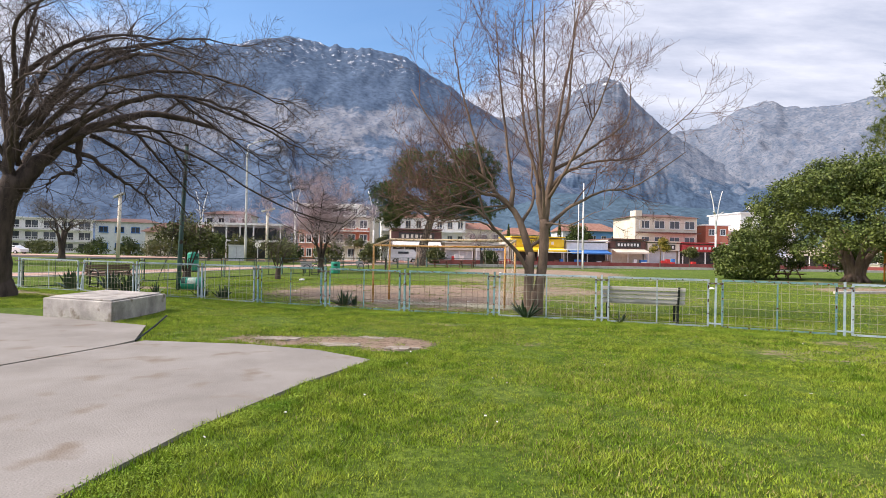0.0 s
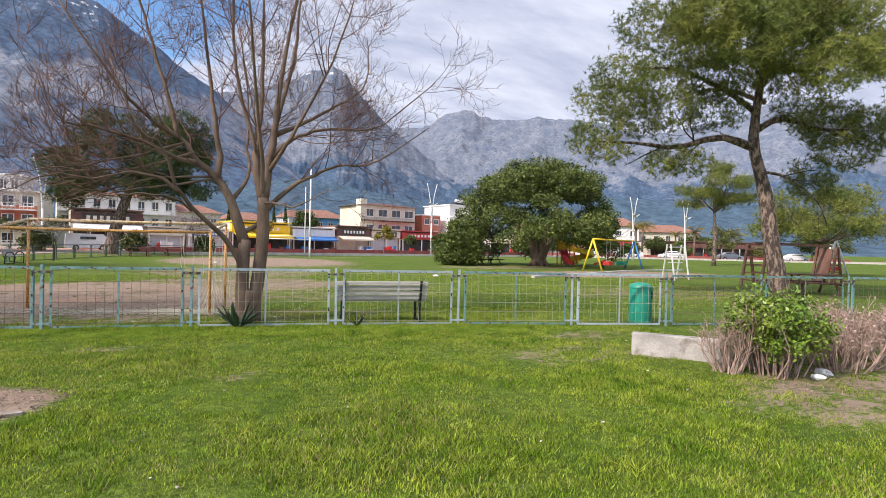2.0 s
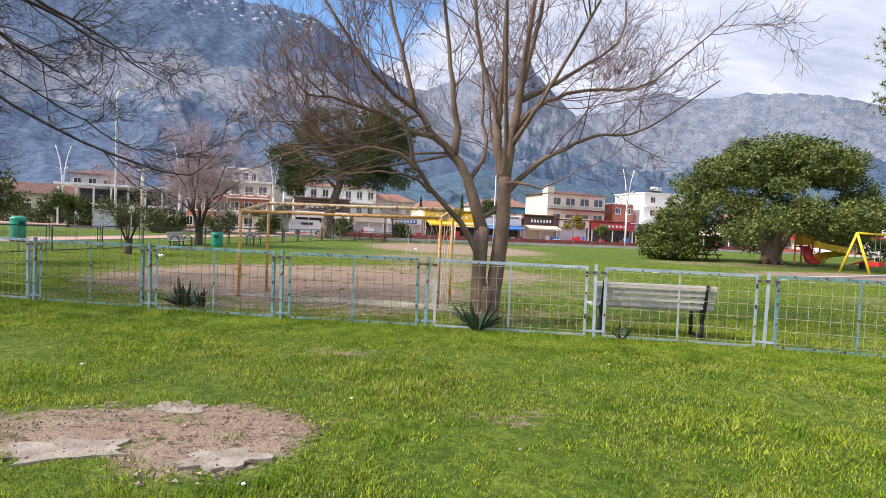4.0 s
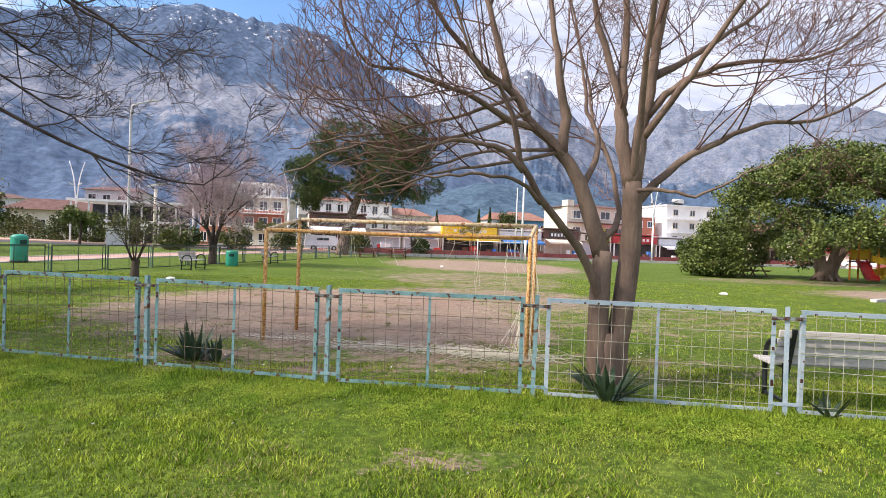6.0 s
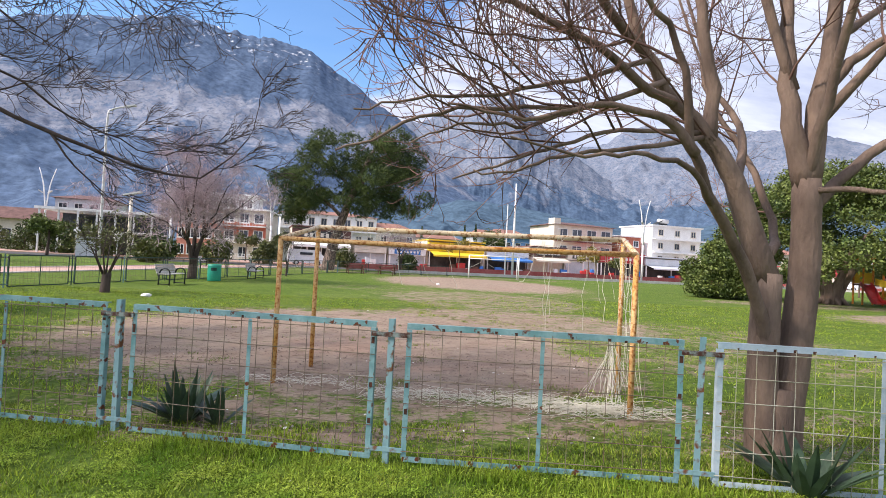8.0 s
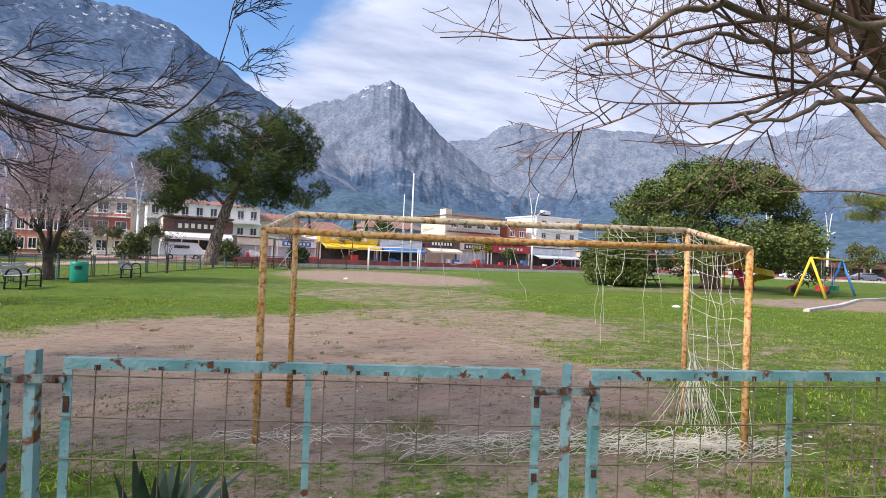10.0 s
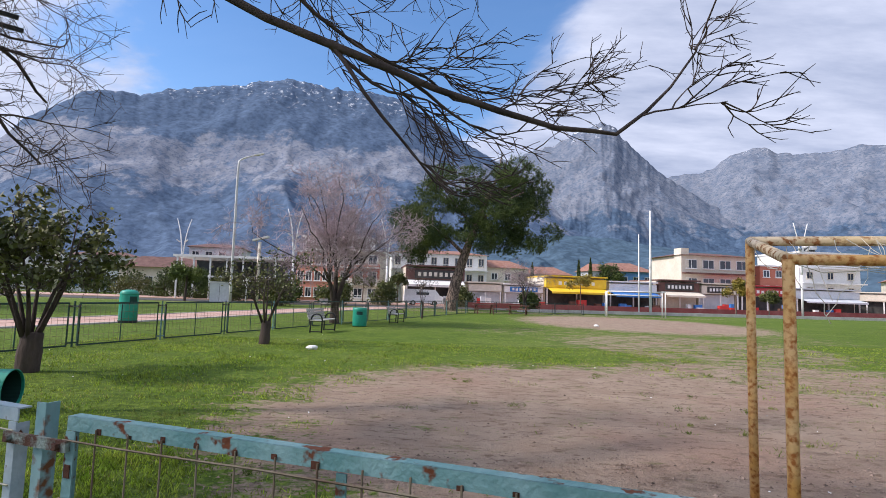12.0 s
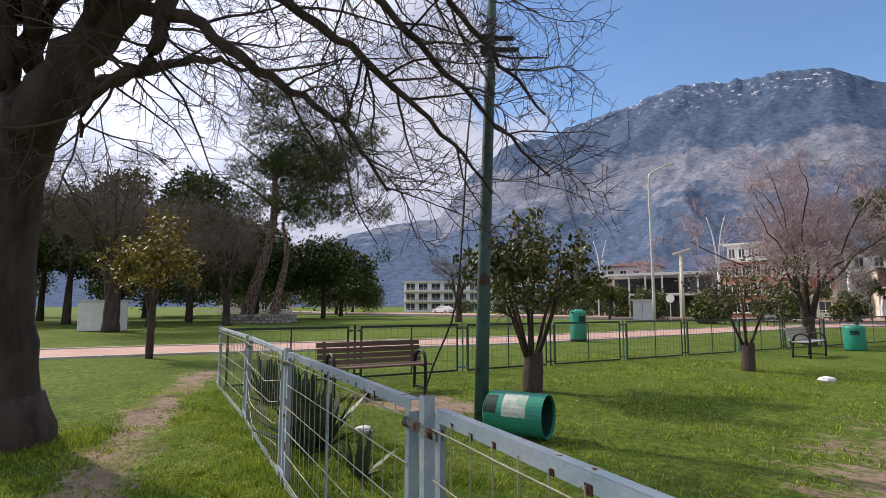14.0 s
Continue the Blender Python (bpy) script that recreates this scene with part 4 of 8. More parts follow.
def old_dark_tree():
    R = random.Random(8)
    b = Vector((-12.9, 15.74, 0))
    e = thing("old_tree", Matrix.Translation(b), "old dark-barked leafless tree with long arching limbs", "tree")
    gt, gb, gw = Geo(), Geo(), Geo()
    def w(*p): return [Vector(q) - b for q in p]
    limb_tube(gt, w((-13.15, 15.60, -0.15), (-13.15, 15.57, 0.25), (-13.10, 15.46, 1.0), (-13.04, 15.40, 1.7), (-12.86, 15.42, 2.8), (-12.60, 15.52, 3.5)), 0.40, 0.32, 16, 14, 0.06, R)
    limb_tube(gt, w((-13.15, 15.60, -0.1), (-13.15, 15.60, 0.06), (-13.14, 15.57, 0.5)), 0.56, 0.38, 6, 14, 0.08, R)
    part("trunk", gt, M_BARK_DARK, e, smooth=True)
    L_ = []
    def limb(r0, r1, *p):
        g1 = Geo()
        L_.append(limb_tube(g1, w(*p), r0, r1, 24, 8, 0.07, R, 0.022))
        part("limb", g1, M_BARK_DARK, e, smooth=True)
    limb(0.29, 0.07, (-12.60, 15.50, 3.2), (-12.21, 15.79, 3.95), (-11.89, 16.04, 4.4), (-11.6, 16.35, 4.85), (-10.9, 16.99, 5.5), (-9.5, 17.6, 5.9), (-8.0, 18.2, 5.6))
    limb(0.085, 0.015, (-11.69, 16.09, 4.5), (-11.17, 16.61, 4.25), (-10.79, 17.03, 3.85), (-10.45, 17.41, 3.52), (-10.15, 17.74, 3.2), (-9.87, 18.1, 2.6))
    limb(0.08, 0.012, (-11.3, 16.7, 5.0), (-11.0, 17.05, 4.85), (-10.49, 17.66, 4.4), (-10.02, 18.21, 3.76), (-9.63, 18.67, 3.23), (-9.32, 19.04, 2.6))
    limb(0.08, 0.012, (-10.9, 17.0, 5.5), (-10.6, 17.8, 5.35), (-10.18, 18.5, 4.6), (-9.65, 19.15, 3.7), (-9.1, 19.75, 2.9))
    limb(0.11, 0.015, (-11.5, 16.5, 4.9), (-11.37, 16.35, 4.2), (-11.46, 16.25, 3.76), (-11.83, 15.92, 3.54), (-12.0, 15.86, 3.1))
    limb(0.20, 0.02, (-12.65, 15.45, 3.2), (-12.66, 15.27, 4.0), (-12.5, 15.2, 5.0), (-12.1, 15.1, 6.6), (-11.8, 15.2, 8.0))
    limb(0.055, 0.004, (-12.0, 15.9, 4.2), (-10.6, 15.8, 4.9), (-9.0, 15.8, 4.8), (-7.4, 15.95, 4.2), (-5.8, 16.2, 3.25), (-4.4, 16.4, 2.62), (-3.5, 16.55, 2.36), (-3.0, 16.65, 2.5), (-2.6, 16.8, 3.1))
    limb(0.035, 0.003, (-9.6, 15.8, 4.9), (-8.0, 15.9, 4.9), (-6.6, 16.1, 4.2), (-5.2, 16.6, 3.3), (-4.2, 17.0, 2.75), (-3.4, 17.2, 2.8))
    limb(0.045, 0.008, (-11.2, 15.8, 4.8), (-9.9, 15.2, 5.7), (-8.4, 15.0, 5.9), (-7.0, 15.1, 5.4), (-5.8, 15.4, 4.7))
    limb(0.08, 0.015, (-10.9, 17.0, 5.5), (-10.0, 18.2, 5.4), (-9.7, 19.2, 4.6), (-9.3, 20.0, 3.7))
    limb(0.08, 0.015, (-12.1, 15.1, 6.4), (-10.8, 15.4, 7.4), (-9.2, 16.0, 7.8), (-7.6, 16.8, 7.4))
    limb(0.12, 0.02, (-12.7, 15.4, 3.6), (-13.6, 14.8, 4.6), (-14.6, 14.6, 5.6), (-15.6, 14.9, 6.4))
    limb(0.12, 0.02, (-12.7, 15.6, 3.4), (-13.2, 16.6, 4.4), (-13.8, 17.8, 5.2), (-14.4, 19.0, 5.4))
    limb(0.10, 0.02, (-12.3, 15.6, 4.6), (-12.2, 16.8, 5.8), (-12.0, 18.2, 6.4), (-11.6, 19.6, 6.0))
    limb(0.06, 0.015, (-12.6, 15.3, 3.6), (-11.8, 14.4, 4.4), (-10.9, 13.6, 5.2), (-9.8, 12.9, 5.4))
    limb(0.06, 0.012, (-9.5, 17.6, 5.9), (-9.4, 18.4, 6.5), (-9.5, 19.4, 6.3), (-9.6, 20.2, 5.6))
    # long limbs that reach out towards the pitch
    limb(0.10, 0.006, (-12.0, 15.9, 4.4), (-10.0, 15.6, 5.5), (-8.0, 15.6, 5.9), (-6.0, 15.9, 5.3), (-4.6, 16.2, 4.6), (-3.7, 16.4, 4.1))
    limb(0.09, 0.006, (-12.2, 15.3, 5.0), (-10.0, 15.0, 6.6), (-7.5, 15.2, 7.4), (-5.6, 15.6, 7.3))
    limb(0.09, 0.006, (-11.8, 15.6, 4.8), (-9.0, 16.2, 6.1), (-7.0, 16.9, 5.9), (-5.4, 17.4, 5.2), (-4.5, 17.8, 4.6))
    limb(0.08, 0.006, (-12.0, 15.3, 4.6), (-9.5, 14.7, 6.0), (-7.0, 14.8, 6.3), (-5.0, 15.1, 5.7), (-4.1, 15.4, 5.1))
    limb(0.05, 0.005, (-8.0, 15.6, 5.9), (-6.8, 16.0, 5.0), (-5.8, 16.4, 4.3), (-5.0, 16.9, 3.8))
    limb(0.07, 0.006, (-10.0, 15.0, 6.5), (-8.0, 14.2, 6.6), (-6.4, 13.8, 6.0), (-5.2, 13.6, 5.3))
    # the high crown, arching out on all sides
    for r0, mid, tip in ((0.11, (-10.6, 14.4, 6.4), (-7.4, 13.4, 6.6)), (0.10, (-10.2, 15.2, 7.0), (-6.6, 15.0, 6.6)), (0.11, (-11.2, 13.8, 7.2), (-8.6, 12.4, 7.4)), (0.10, (-11.6, 14.8, 8.0), (-9.4, 14.2, 9.2)),
                         (0.10, (-12.6, 14.6, 8.0), (-11.6, 13.4, 10.0)), (0.10, (-13.6, 15.0, 7.6), (-14.2, 14.0, 10.0)), (0.10, (-14.2, 16.0, 7.0), (-16.2, 15.6, 8.8)), (0.10, (-10.8, 16.4, 7.4), (-8.0, 17.0, 7.8)),
                         (0.09, (-11.6, 17.2, 7.6), (-9.8, 18.8, 8.2)), (0.09, (-12.8, 17.0, 7.6), (-12.4, 18.8, 9.2)), (0.08, (-11.0, 13.6, 5.6), (-8.6, 12.2, 5.2)), (0.08, (-10.4, 14.8, 5.8), (-7.6, 14.0, 5.2)), (0.09, (-13.4, 13.8, 6.0), (-14.4, 12.0, 6.6))):
        s0 = Vector((-12.6 + R.uniform(-.15, .15), 15.4 + R.uniform(-.15, .15), R.uniform(3.6, 4.8)))
        m = Vector(mid)
        limb(r0 * 0.8, 0.012, s0, s0.lerp(m, 0.5) + Vector((0, 0, 0.25)), m, m.lerp(Vector(tip), 0.55) + Vector((R.uniform(-.2, .2), R.uniform(-.2, .2), 0.3)), tip)
    def view_wedge(p):
        """The open wedge between the hanging sprays and the long outer limb, cut to fit the camera's view."""
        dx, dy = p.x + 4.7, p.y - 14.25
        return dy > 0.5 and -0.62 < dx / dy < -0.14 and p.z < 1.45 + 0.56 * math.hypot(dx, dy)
    eye_clear = lambda p: ((p + b) - Vector((-3.0, 13.0, 1.5))).length < 1.8 or ((p + b) - Vector((-5.5, 14.5, 1.5))).length < 1.4 or (p + b).z < 1.9 or view_wedge(p + b)
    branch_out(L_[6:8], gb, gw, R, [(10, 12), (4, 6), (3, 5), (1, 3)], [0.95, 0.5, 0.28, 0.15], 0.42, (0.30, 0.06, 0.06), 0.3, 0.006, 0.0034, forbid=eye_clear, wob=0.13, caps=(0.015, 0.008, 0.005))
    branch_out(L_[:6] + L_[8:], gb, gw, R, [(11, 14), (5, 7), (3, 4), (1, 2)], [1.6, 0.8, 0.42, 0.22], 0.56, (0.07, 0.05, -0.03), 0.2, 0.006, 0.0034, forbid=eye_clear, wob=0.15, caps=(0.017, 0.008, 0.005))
    tagged(part("branch_growth", gb, M_TWIG_DARK, e, smooth=True), kind="stuff")
    tagged(part("twig_growth", gw, M_TWIG_DARK, e), kind="stuff")


old_dark_tree()


def round_bare_tree(x, y, h, rad, seed, label, wood, twig, fork=0.3, n_limb=12, trunk_r=0.22, counts=((7, 9), (6, 7), (4, 6))):
    R = random.Random(seed)
    e = thing("bare_tree", pose(x, y, 0), label, "tree")
    gt, gb, gw = Geo(), Geo(), Geo()
    zf = h * fork
    limb_tube(gt, [(0, 0, -0.1), (0, 0, zf * 0.3), (0.02, 0.02, zf * 0.7)], trunk_r * 1.25, trunk_r * 0.85, 7, 10, 0.06, R)
    forks = []
    for k in range(3):
        a = 2.1 * k + R.uniform(-0.3, 0.3)
        top = (math.cos(a) * rad * 0.10, math.sin(a) * rad * 0.10, zf * R.uniform(1.15, 1.45))
        limb_tube(gt, [(math.cos(a) * 0.05, math.sin(a) * 0.05, zf * 0.45), (math.cos(a) * rad * 0.05, math.sin(a) * rad * 0.05, zf * 0.9), top], trunk_r * 0.70, trunk_r * 0.45, 8, 9, 0.05, R)
        forks.append((a, Vector(top)))
    part("trunk", gt, wood, e, smooth=True)
    L_ = []
    for k in range(n_limb):
        a = 2 * math.pi * k / n_limb + R.uniform(-0.3, 0.3)
        lean = R.uniform(0.3, 1.0)
        s0 = min(forks, key=lambda f: -math.cos(f[0] - a))[1]
        tip = Vector((math.cos(a) * rad * lean, math.sin(a) * rad * lean, zf + (h - zf) * (1.05 - 0.55 * lean) * R.uniform(0.85, 1.0)))
        u = R.uniform(0.28, 0.5)
        mid = Vector((tip.x * u, tip.y * u, s0.z + (tip.z - s0.z) * R.uniform(0.34, 0.55)))
        low = s0.lerp(mid, 0.5) + Vector((R.gauss(0, rad * 0.03), R.gauss(0, rad * 0.03), rad * 0.02))
        far = mid.lerp(tip, 0.55) + Vector((R.gauss(0, rad * 0.05), R.gauss(0, rad * 0.05), R.gauss(0, rad * 0.03)))
        g1 = Geo()
        L_.append(limb_tube(g1, [s0 - Vector((0, 0, 0.05)), low, mid, far, tip], trunk_r * 0.30, 0.010, 12, 6, 0.06, R, rad * 0.008))
        part("limb", g1, wood, e, smooth=True)
    branch_out(L_, gb, gw, R, counts, [rad * 0.42, rad * 0.24, rad * 0.13], 0.72, (0, 0, 0.06), 0.22, 0.011, 0.007, wob=0.2)
    tagged(part("branch_growth", gb, twig, e), kind="stuff")
    tagged(part("twig_growth", gw, twig, e), kind="stuff")
    return e


round_bare_tree(-10.2, 38.6, 8.1, 4.0, 21, "leafless pinkish-brown tree with a round crown behind a bench", M_BARK_DARK, M_TWIG_PINK, 0.20, 15, 0.20, ((10, 12), (7, 9), (5, 6)))


def crown_points(blobs, n, R):
    """Points in the shells of overlapping ellipsoids, none deep inside another."""
    out = []
    tot = sum(b[3] * b[4] + b[4] * b[5] + b[3] * b[5] for b in blobs)
    for cx, cy, cz, rx, ry, rz in blobs:
        k = int(n * (rx * ry + ry * rz + rx * rz) / tot)
        d = unit(R.normal(size=(k, 3)))
        r = R.uniform(0.55, 1.06, (k, 1)) ** 0.6
        out.append(np.array((cx, cy, cz)) + d * r * np.array((rx, ry, rz)))
    p = np.concatenate(out)
    keep = np.ones(len(p), dtype=bool)
    for cx, cy, cz, rx, ry, rz in blobs:
        q = ((p - np.array((cx, cy, cz))) / np.array((rx, ry, rz)))
        keep &= (q ** 2).sum(1) > 0.30
    return p[keep]


def clumped(blobs, n_clump, per, spread, R):
    c = crown_points(blobs, n_clump, R)
    return (np.repeat(c, per, axis=0) + R.normal(scale=spread, size=(len(c) * per, 3)))


def broadleaf(name, x, y, label, blobs, stems, n_clump, per, spread, leaf, material, bark, seed, aspect=0.55, category="tree"):
    R = np.random.default_rng(seed)
    e = thing(name, pose(x, y, 0), label, category)
    g = Geo()
    for ctrl, r0, r1 in stems:
        limb_tube(g, ctrl, r0, r1, 9, 8, 0.08, random.Random(seed))
    part("trunk", g, bark, e, smooth=True)
    p = clumped(blobs, n_clump, per, spread, R)
    p = p[p[:, 2] > 0.04]
    tagged(tri_cloud("crown", leaf_quads(p, leaf, 0.3, aspect), 4, material, e), kind="stuff")
    return e


def blob_crown(rad, h0, h1, n, seed, squash=0.6):
    R = random.Random(seed)
    out = []
    for _ in range(n):
        a, r = R.uniform(0, 6.28), rad * math.sqrt(R.random()) * 0.75
        t = 1 - (r / rad) ** 2
        z = h0 + (h1 - h0) * (0.17 + 0.64 * t * R.uniform(0.35, 1.0))
        s = rad * R.uniform(0.17, 0.36)
        out.append((math.cos(a) * r, math.sin(a) * r, z, s, s, s * squash))
    return out


def dome_pads(rad, h0, h1, n, seed):
    """Separate leafy pads spread over a lopsided dome, with gaps between them."""
    R = random.Random(seed)
    out = []
    for k in range(n):
        a = 2.399963 * k + R.uniform(-0.2, 0.2)
        u = math.sqrt((k + 0.5) / n)
        r = rad * u * R.uniform(0.86, 1.0) * (1 + 0.10 * math.sin(3 * a + 1.0))
        z = h0 + (h1 - h0) * (0.22 + 0.70 * math.sqrt(max(0.0, 1 - u * u)) * R.uniform(0.82, 1.05))
        if u > 0.72:
            z -= R.uniform(0, 0.40) * (h1 - h0)
        s = rad * R.uniform(0.13, 0.23)
        out.append((math.cos(a) * r, math.sin(a) * r, max(z, h0 + 0.3), s, s, s * R.uniform(0.5, 0.7)))
    return out


# the wide evergreen by the playground
_st = [([(0.25 * math.cos(a), 0.25 * math.sin(a), -0.1), (0.5 * math.cos(a), 0.5 * math.sin(a), 1.2), (1.7 * math.cos(a), 1.7 * math.sin(a), 3.2), (3.6 * math.cos(a), 3.6 * math.sin(a), 4.8)], 0.42, 0.08) for a in (0.3, 1.4, 2.5, 3.5, 4.5, 5.5)]
_st += [([(0.9 * math.cos(a), 0.9 * math.sin(a), -0.05), (0.5 * math.cos(a), 0.5 * math.sin(a), 0.45), (0.3 * math.cos(a), 0.3 * math.sin(a), 1.2)], 0.12, 0.2) for a in (0.1, 0.9, 1.8, 2.7, 3.6, 4.4, 5.2, 5.9)]
broadleaf("evergreen_tree", 28.8, 41.2, "wide dark evergreen tree with a domed crown and fluted trunk", dome_pads(6.9, 1.1, 8.6, 74, 4) + [(-4.6, -2.0, 6.6, 1.6, 1.6, 1.1), (1.0, 0.5, 8.6, 1.8, 1.8, 1.0), (4.2, -1.0, 7.4, 1.7, 1.7, 1.1), (-1.6, 1.0, 8.2, 1.4, 1.4, 0.9), (6.0, -1.0, 4.2, 1.5, 1.5, 1.3), (-5.6, 2.0, 3.6, 1.6, 1.6, 1.4)], _st, 7600, 15, 0.17, 0.20, M_LEAF_DOME, M_BARK_GREY, 4)
broadleaf("evergreen_shrub", 21.6, 42.6, "dark dense evergreen shrub beside the large tree", blob_crown(2.3, 0.1, 4.3, 14, 6, 0.8) + [(0, 0, 0.9, 2.0, 2.0, 0.9)], [([(0, 0, -0.1), (0, 0, 1.5), (0.2, 0, 3)], 0.12, 0.05)], 1700, 13, 0.15, 0.19, M_LEAF_DOME, M_BARK_DARK, 7, category="shrub")


def pine(name, x, y, label, trunk, limbs, blobs, n_tuft, size, needle, seed, per=10, spread=0.9, width=0.035):
    R = np.random.default_rng(seed)
    R2 = random.Random(seed)
    e = thing(name, pose(x, y, 0), label, "tree")
    g = Geo()
    for ctrl, r0, r1 in trunk:
        limb_tube(g, ctrl, r0, r1, 16, 12, 0.05, R2)
    part("trunk", g, M_BARK_PINE, e, smooth=True)
    gb, gw = Geo(), Geo()
    L_ = []
    for c, r0, r1 in limbs:
        g1 = Geo()
        L_.append(limb_tube(g1, c, r0, r1, 10, 7, 0.06, R2))
        part("limb", g1, M_BARK_PINE, e, smooth=True)
    ends = branch_out(L_, gb, gw, R2, [(5, 7), (3, 4)], [1.6, 0.8], 0.6, (0, 0, 0.1), 0.25, 0.012, 0.008)
    tagged(part("branch_growth", gb, M_BARK_DARK, e, smooth=True), kind="stuff")
    tagged(part("twig_growth", gw, M_BARK_DARK, e), kind="stuff")
    p = clumped(blobs, n_tuft, 3, size * spread, R)
    tagged(tri_cloud("crown", needle_tufts(p, size, per, width), 3, needle, e), kind="stuff")
    return e


# stone pine at the far end of the pitch
_R = random.Random(5)
_bl = []
for cx, cz, rx, ry, rz, n in ((4.6, 11.2, 4.8, 4.6, 4.1, 44), (-2.8, 8.0, 2.8, 3.0, 2.8, 20), (-1.4, 11.4, 2.4, 2.6, 2.0, 10), (6.8, 7.4, 2.8, 2.6, 1.7, 13), (2.4, 7.4, 2.8, 2.6, 1.6, 13), (-3.6, 5.8, 1.9, 2.0, 1.3, 9)):
    for _ in range(n):
        d = Vector((_R.gauss(0, 1), _R.gauss(0, 1), _R.gauss(0, 1))).normalized() * _R.uniform(0.45, 1.0)
        k = _R.uniform(0.7, 1.35)
        _bl.append((cx + d.x * rx, d.y * ry, cz + d.z * rz, k, k, k * 0.72))
pine("pine_tree", -5.6, 64.8, "tall leaning stone pine with a broad dark crown", [([(0, 0, -0.1), (0.15, 0, 1.0), (0.55, 0, 3.0), (1.3, 0, 5.5), (2.4, 0, 8.5), (3.8, 0, 12.0)], 0.75, 0.24)],
     [([(1.2, 0, 5.4), (-0.6, 0, 7.0), (-2.4, 0.3, 8.2), (-4.8, 0.3, 8.8)], 0.22, 0.05), ([(1.8, 0, 7.0), (4.0, 0.4, 7.8), (7.5, 0.5, 8.8)], 0.2, 0.05), ([(2.2, 0, 8.0), (0.5, 1.0, 10.0), (-1.5, 1.5, 12.0)], 0.2, 0.05), ([(2.5, 0, 8.5), (4.5, -2, 10), (6.5, -3.0, 11)], 0.18, 0.05), ([(3.4, 0, 11.0), (6.0, 0.5, 12.4), (8.4, 0.5, 12.8)], 0.15, 0.05), ([(3.8, 0, 12), (4.4, 0.5, 13.5), (4.6, 0.6, 15.2)], 0.15, 0.05)],
     _bl, 6500, 0.27, M_NEEDLE_DARK, 9, 12, spread=0.7, width=0.07)

# the nearer pine behind the planter
_R = random.Random(15)
_bl = []
for _ in range(40):
    a, r = _R.uniform(0, 6.28), math.sqrt(_R.random())
    _bl.append((-0.6 + math.cos(a) * r * 5.6, 0.3 + math.sin(a) * r * 4.6, 6.6 + 3.4 * (1 - r * r) + _R.uniform(-0.8, 0.6), _R.uniform(0.8, 1.4), _R.uniform(0.8, 1.4), _R.uniform(0.45, 0.8)))
_bl += [(-5.4, 2.1, 5.6, 1.0, 0.9, 0.5), (-4.2, 1.6, 6.0, 1.1, 0.9, 0.5), (-5.9, 2.4, 5.2, 0.6, 0.6, 0.4), (-3.4, 1.2, 7.2, 1.1, 1.0, 0.6), (-2.6, 1.0, 4.6, 0.9, 0.8, 0.45), (-3.0, 1.4, 4.9, 0.7, 0.7, 0.4), (3.2, -0.8, 5.2, 1.2, 1.0, 0.6), (2.2, -0.2, 4.3, 0.9, 0.8, 0.5), (4.4, -1.0, 6.2, 1.3, 1.0, 0.7), (3.2, 0.2, 4.0, 0.7, 0.7, 0.5), (-3.5, 1.2, 6.3, 1.3, 1.0, 0.6), (-1.8, 0.7, 6.3, 1.1, 1.0, 0.6), (-2.2, 0.6, 7.4, 1.3, 1.0, 0.7), (-4.7, 1.8, 6.5, 1.2, 0.9, 0.55), (1.6, -0.3, 6.7, 1.2, 1.0, 0.6), (2.9, -0.6, 5.9, 1.2, 1.0, 0.6), (-5.2, 2.1, 4.9, 0.8, 0.7, 0.4), (-3.4, 1.3, 4.5, 0.7, 0.6, 0.4), (-0.9, 0.3, 7.8, 1.2, 1.2, 0.7), (1.0, 0.2, 8.0, 1.3, 1.2, 0.7)]
pine("pine_tree", 19.2, 15.05, "pine with a crooked scaly trunk and airy yellow-green crown", [([(0.36, -0.40, -0.1), (0.32, -0.36, 0.5), (0.10, -0.2, 1.9), (0.02, -0.05, 3.3), (-0.1, 0.1, 4.2), (-0.4, 0.2, 5.4), (-0.2, 0.2, 7.0), (0.0, 0.1, 8.6)], 0.35, 0.11)],
     [([(-0.4, 0.2, 5.2), (-1.6, 0.6, 5.5), (-3.0, 1.2, 5.1), (-4.2, 1.7, 5.2), (-5.6, 2.2, 5.2)], 0.16, 0.03), ([(-0.3, 0.2, 5.8), (0.8, 0, 6.3), (2.4, -0.6, 6.0), (4.2, -1.2, 6.2)], 0.14, 0.03), ([(-0.2, 0.2, 6.4), (-1.4, 0.8, 7.3), (-3.2, 1.3, 7.8), (-4.6, 1.6, 7.6)], 0.12, 0.03), ([(-0.1, 0.1, 7.4), (1.2, 0.6, 8.2), (3.0, 0.6, 8.6)], 0.1, 0.03), ([(-0.1, 0.15, 4.4), (1.0, -0.2, 4.2), (2.2, -0.5, 3.4), (2.6, -0.6, 2.6)], 0.06, 0.015), ([(-0.1, 0.1, 7.8), (-0.8, -1.4, 8.6), (-1.4, -3.0, 8.8)], 0.1, 0.03), ([(0, 0.1, 6.8), (0.2, 2.0, 7.8), (0.4, 3.6, 8.0)], 0.1, 0.03)],
     _bl, 8200, 0.165, M_NEEDLE, 12, 13, spread=0.75, width=0.055)


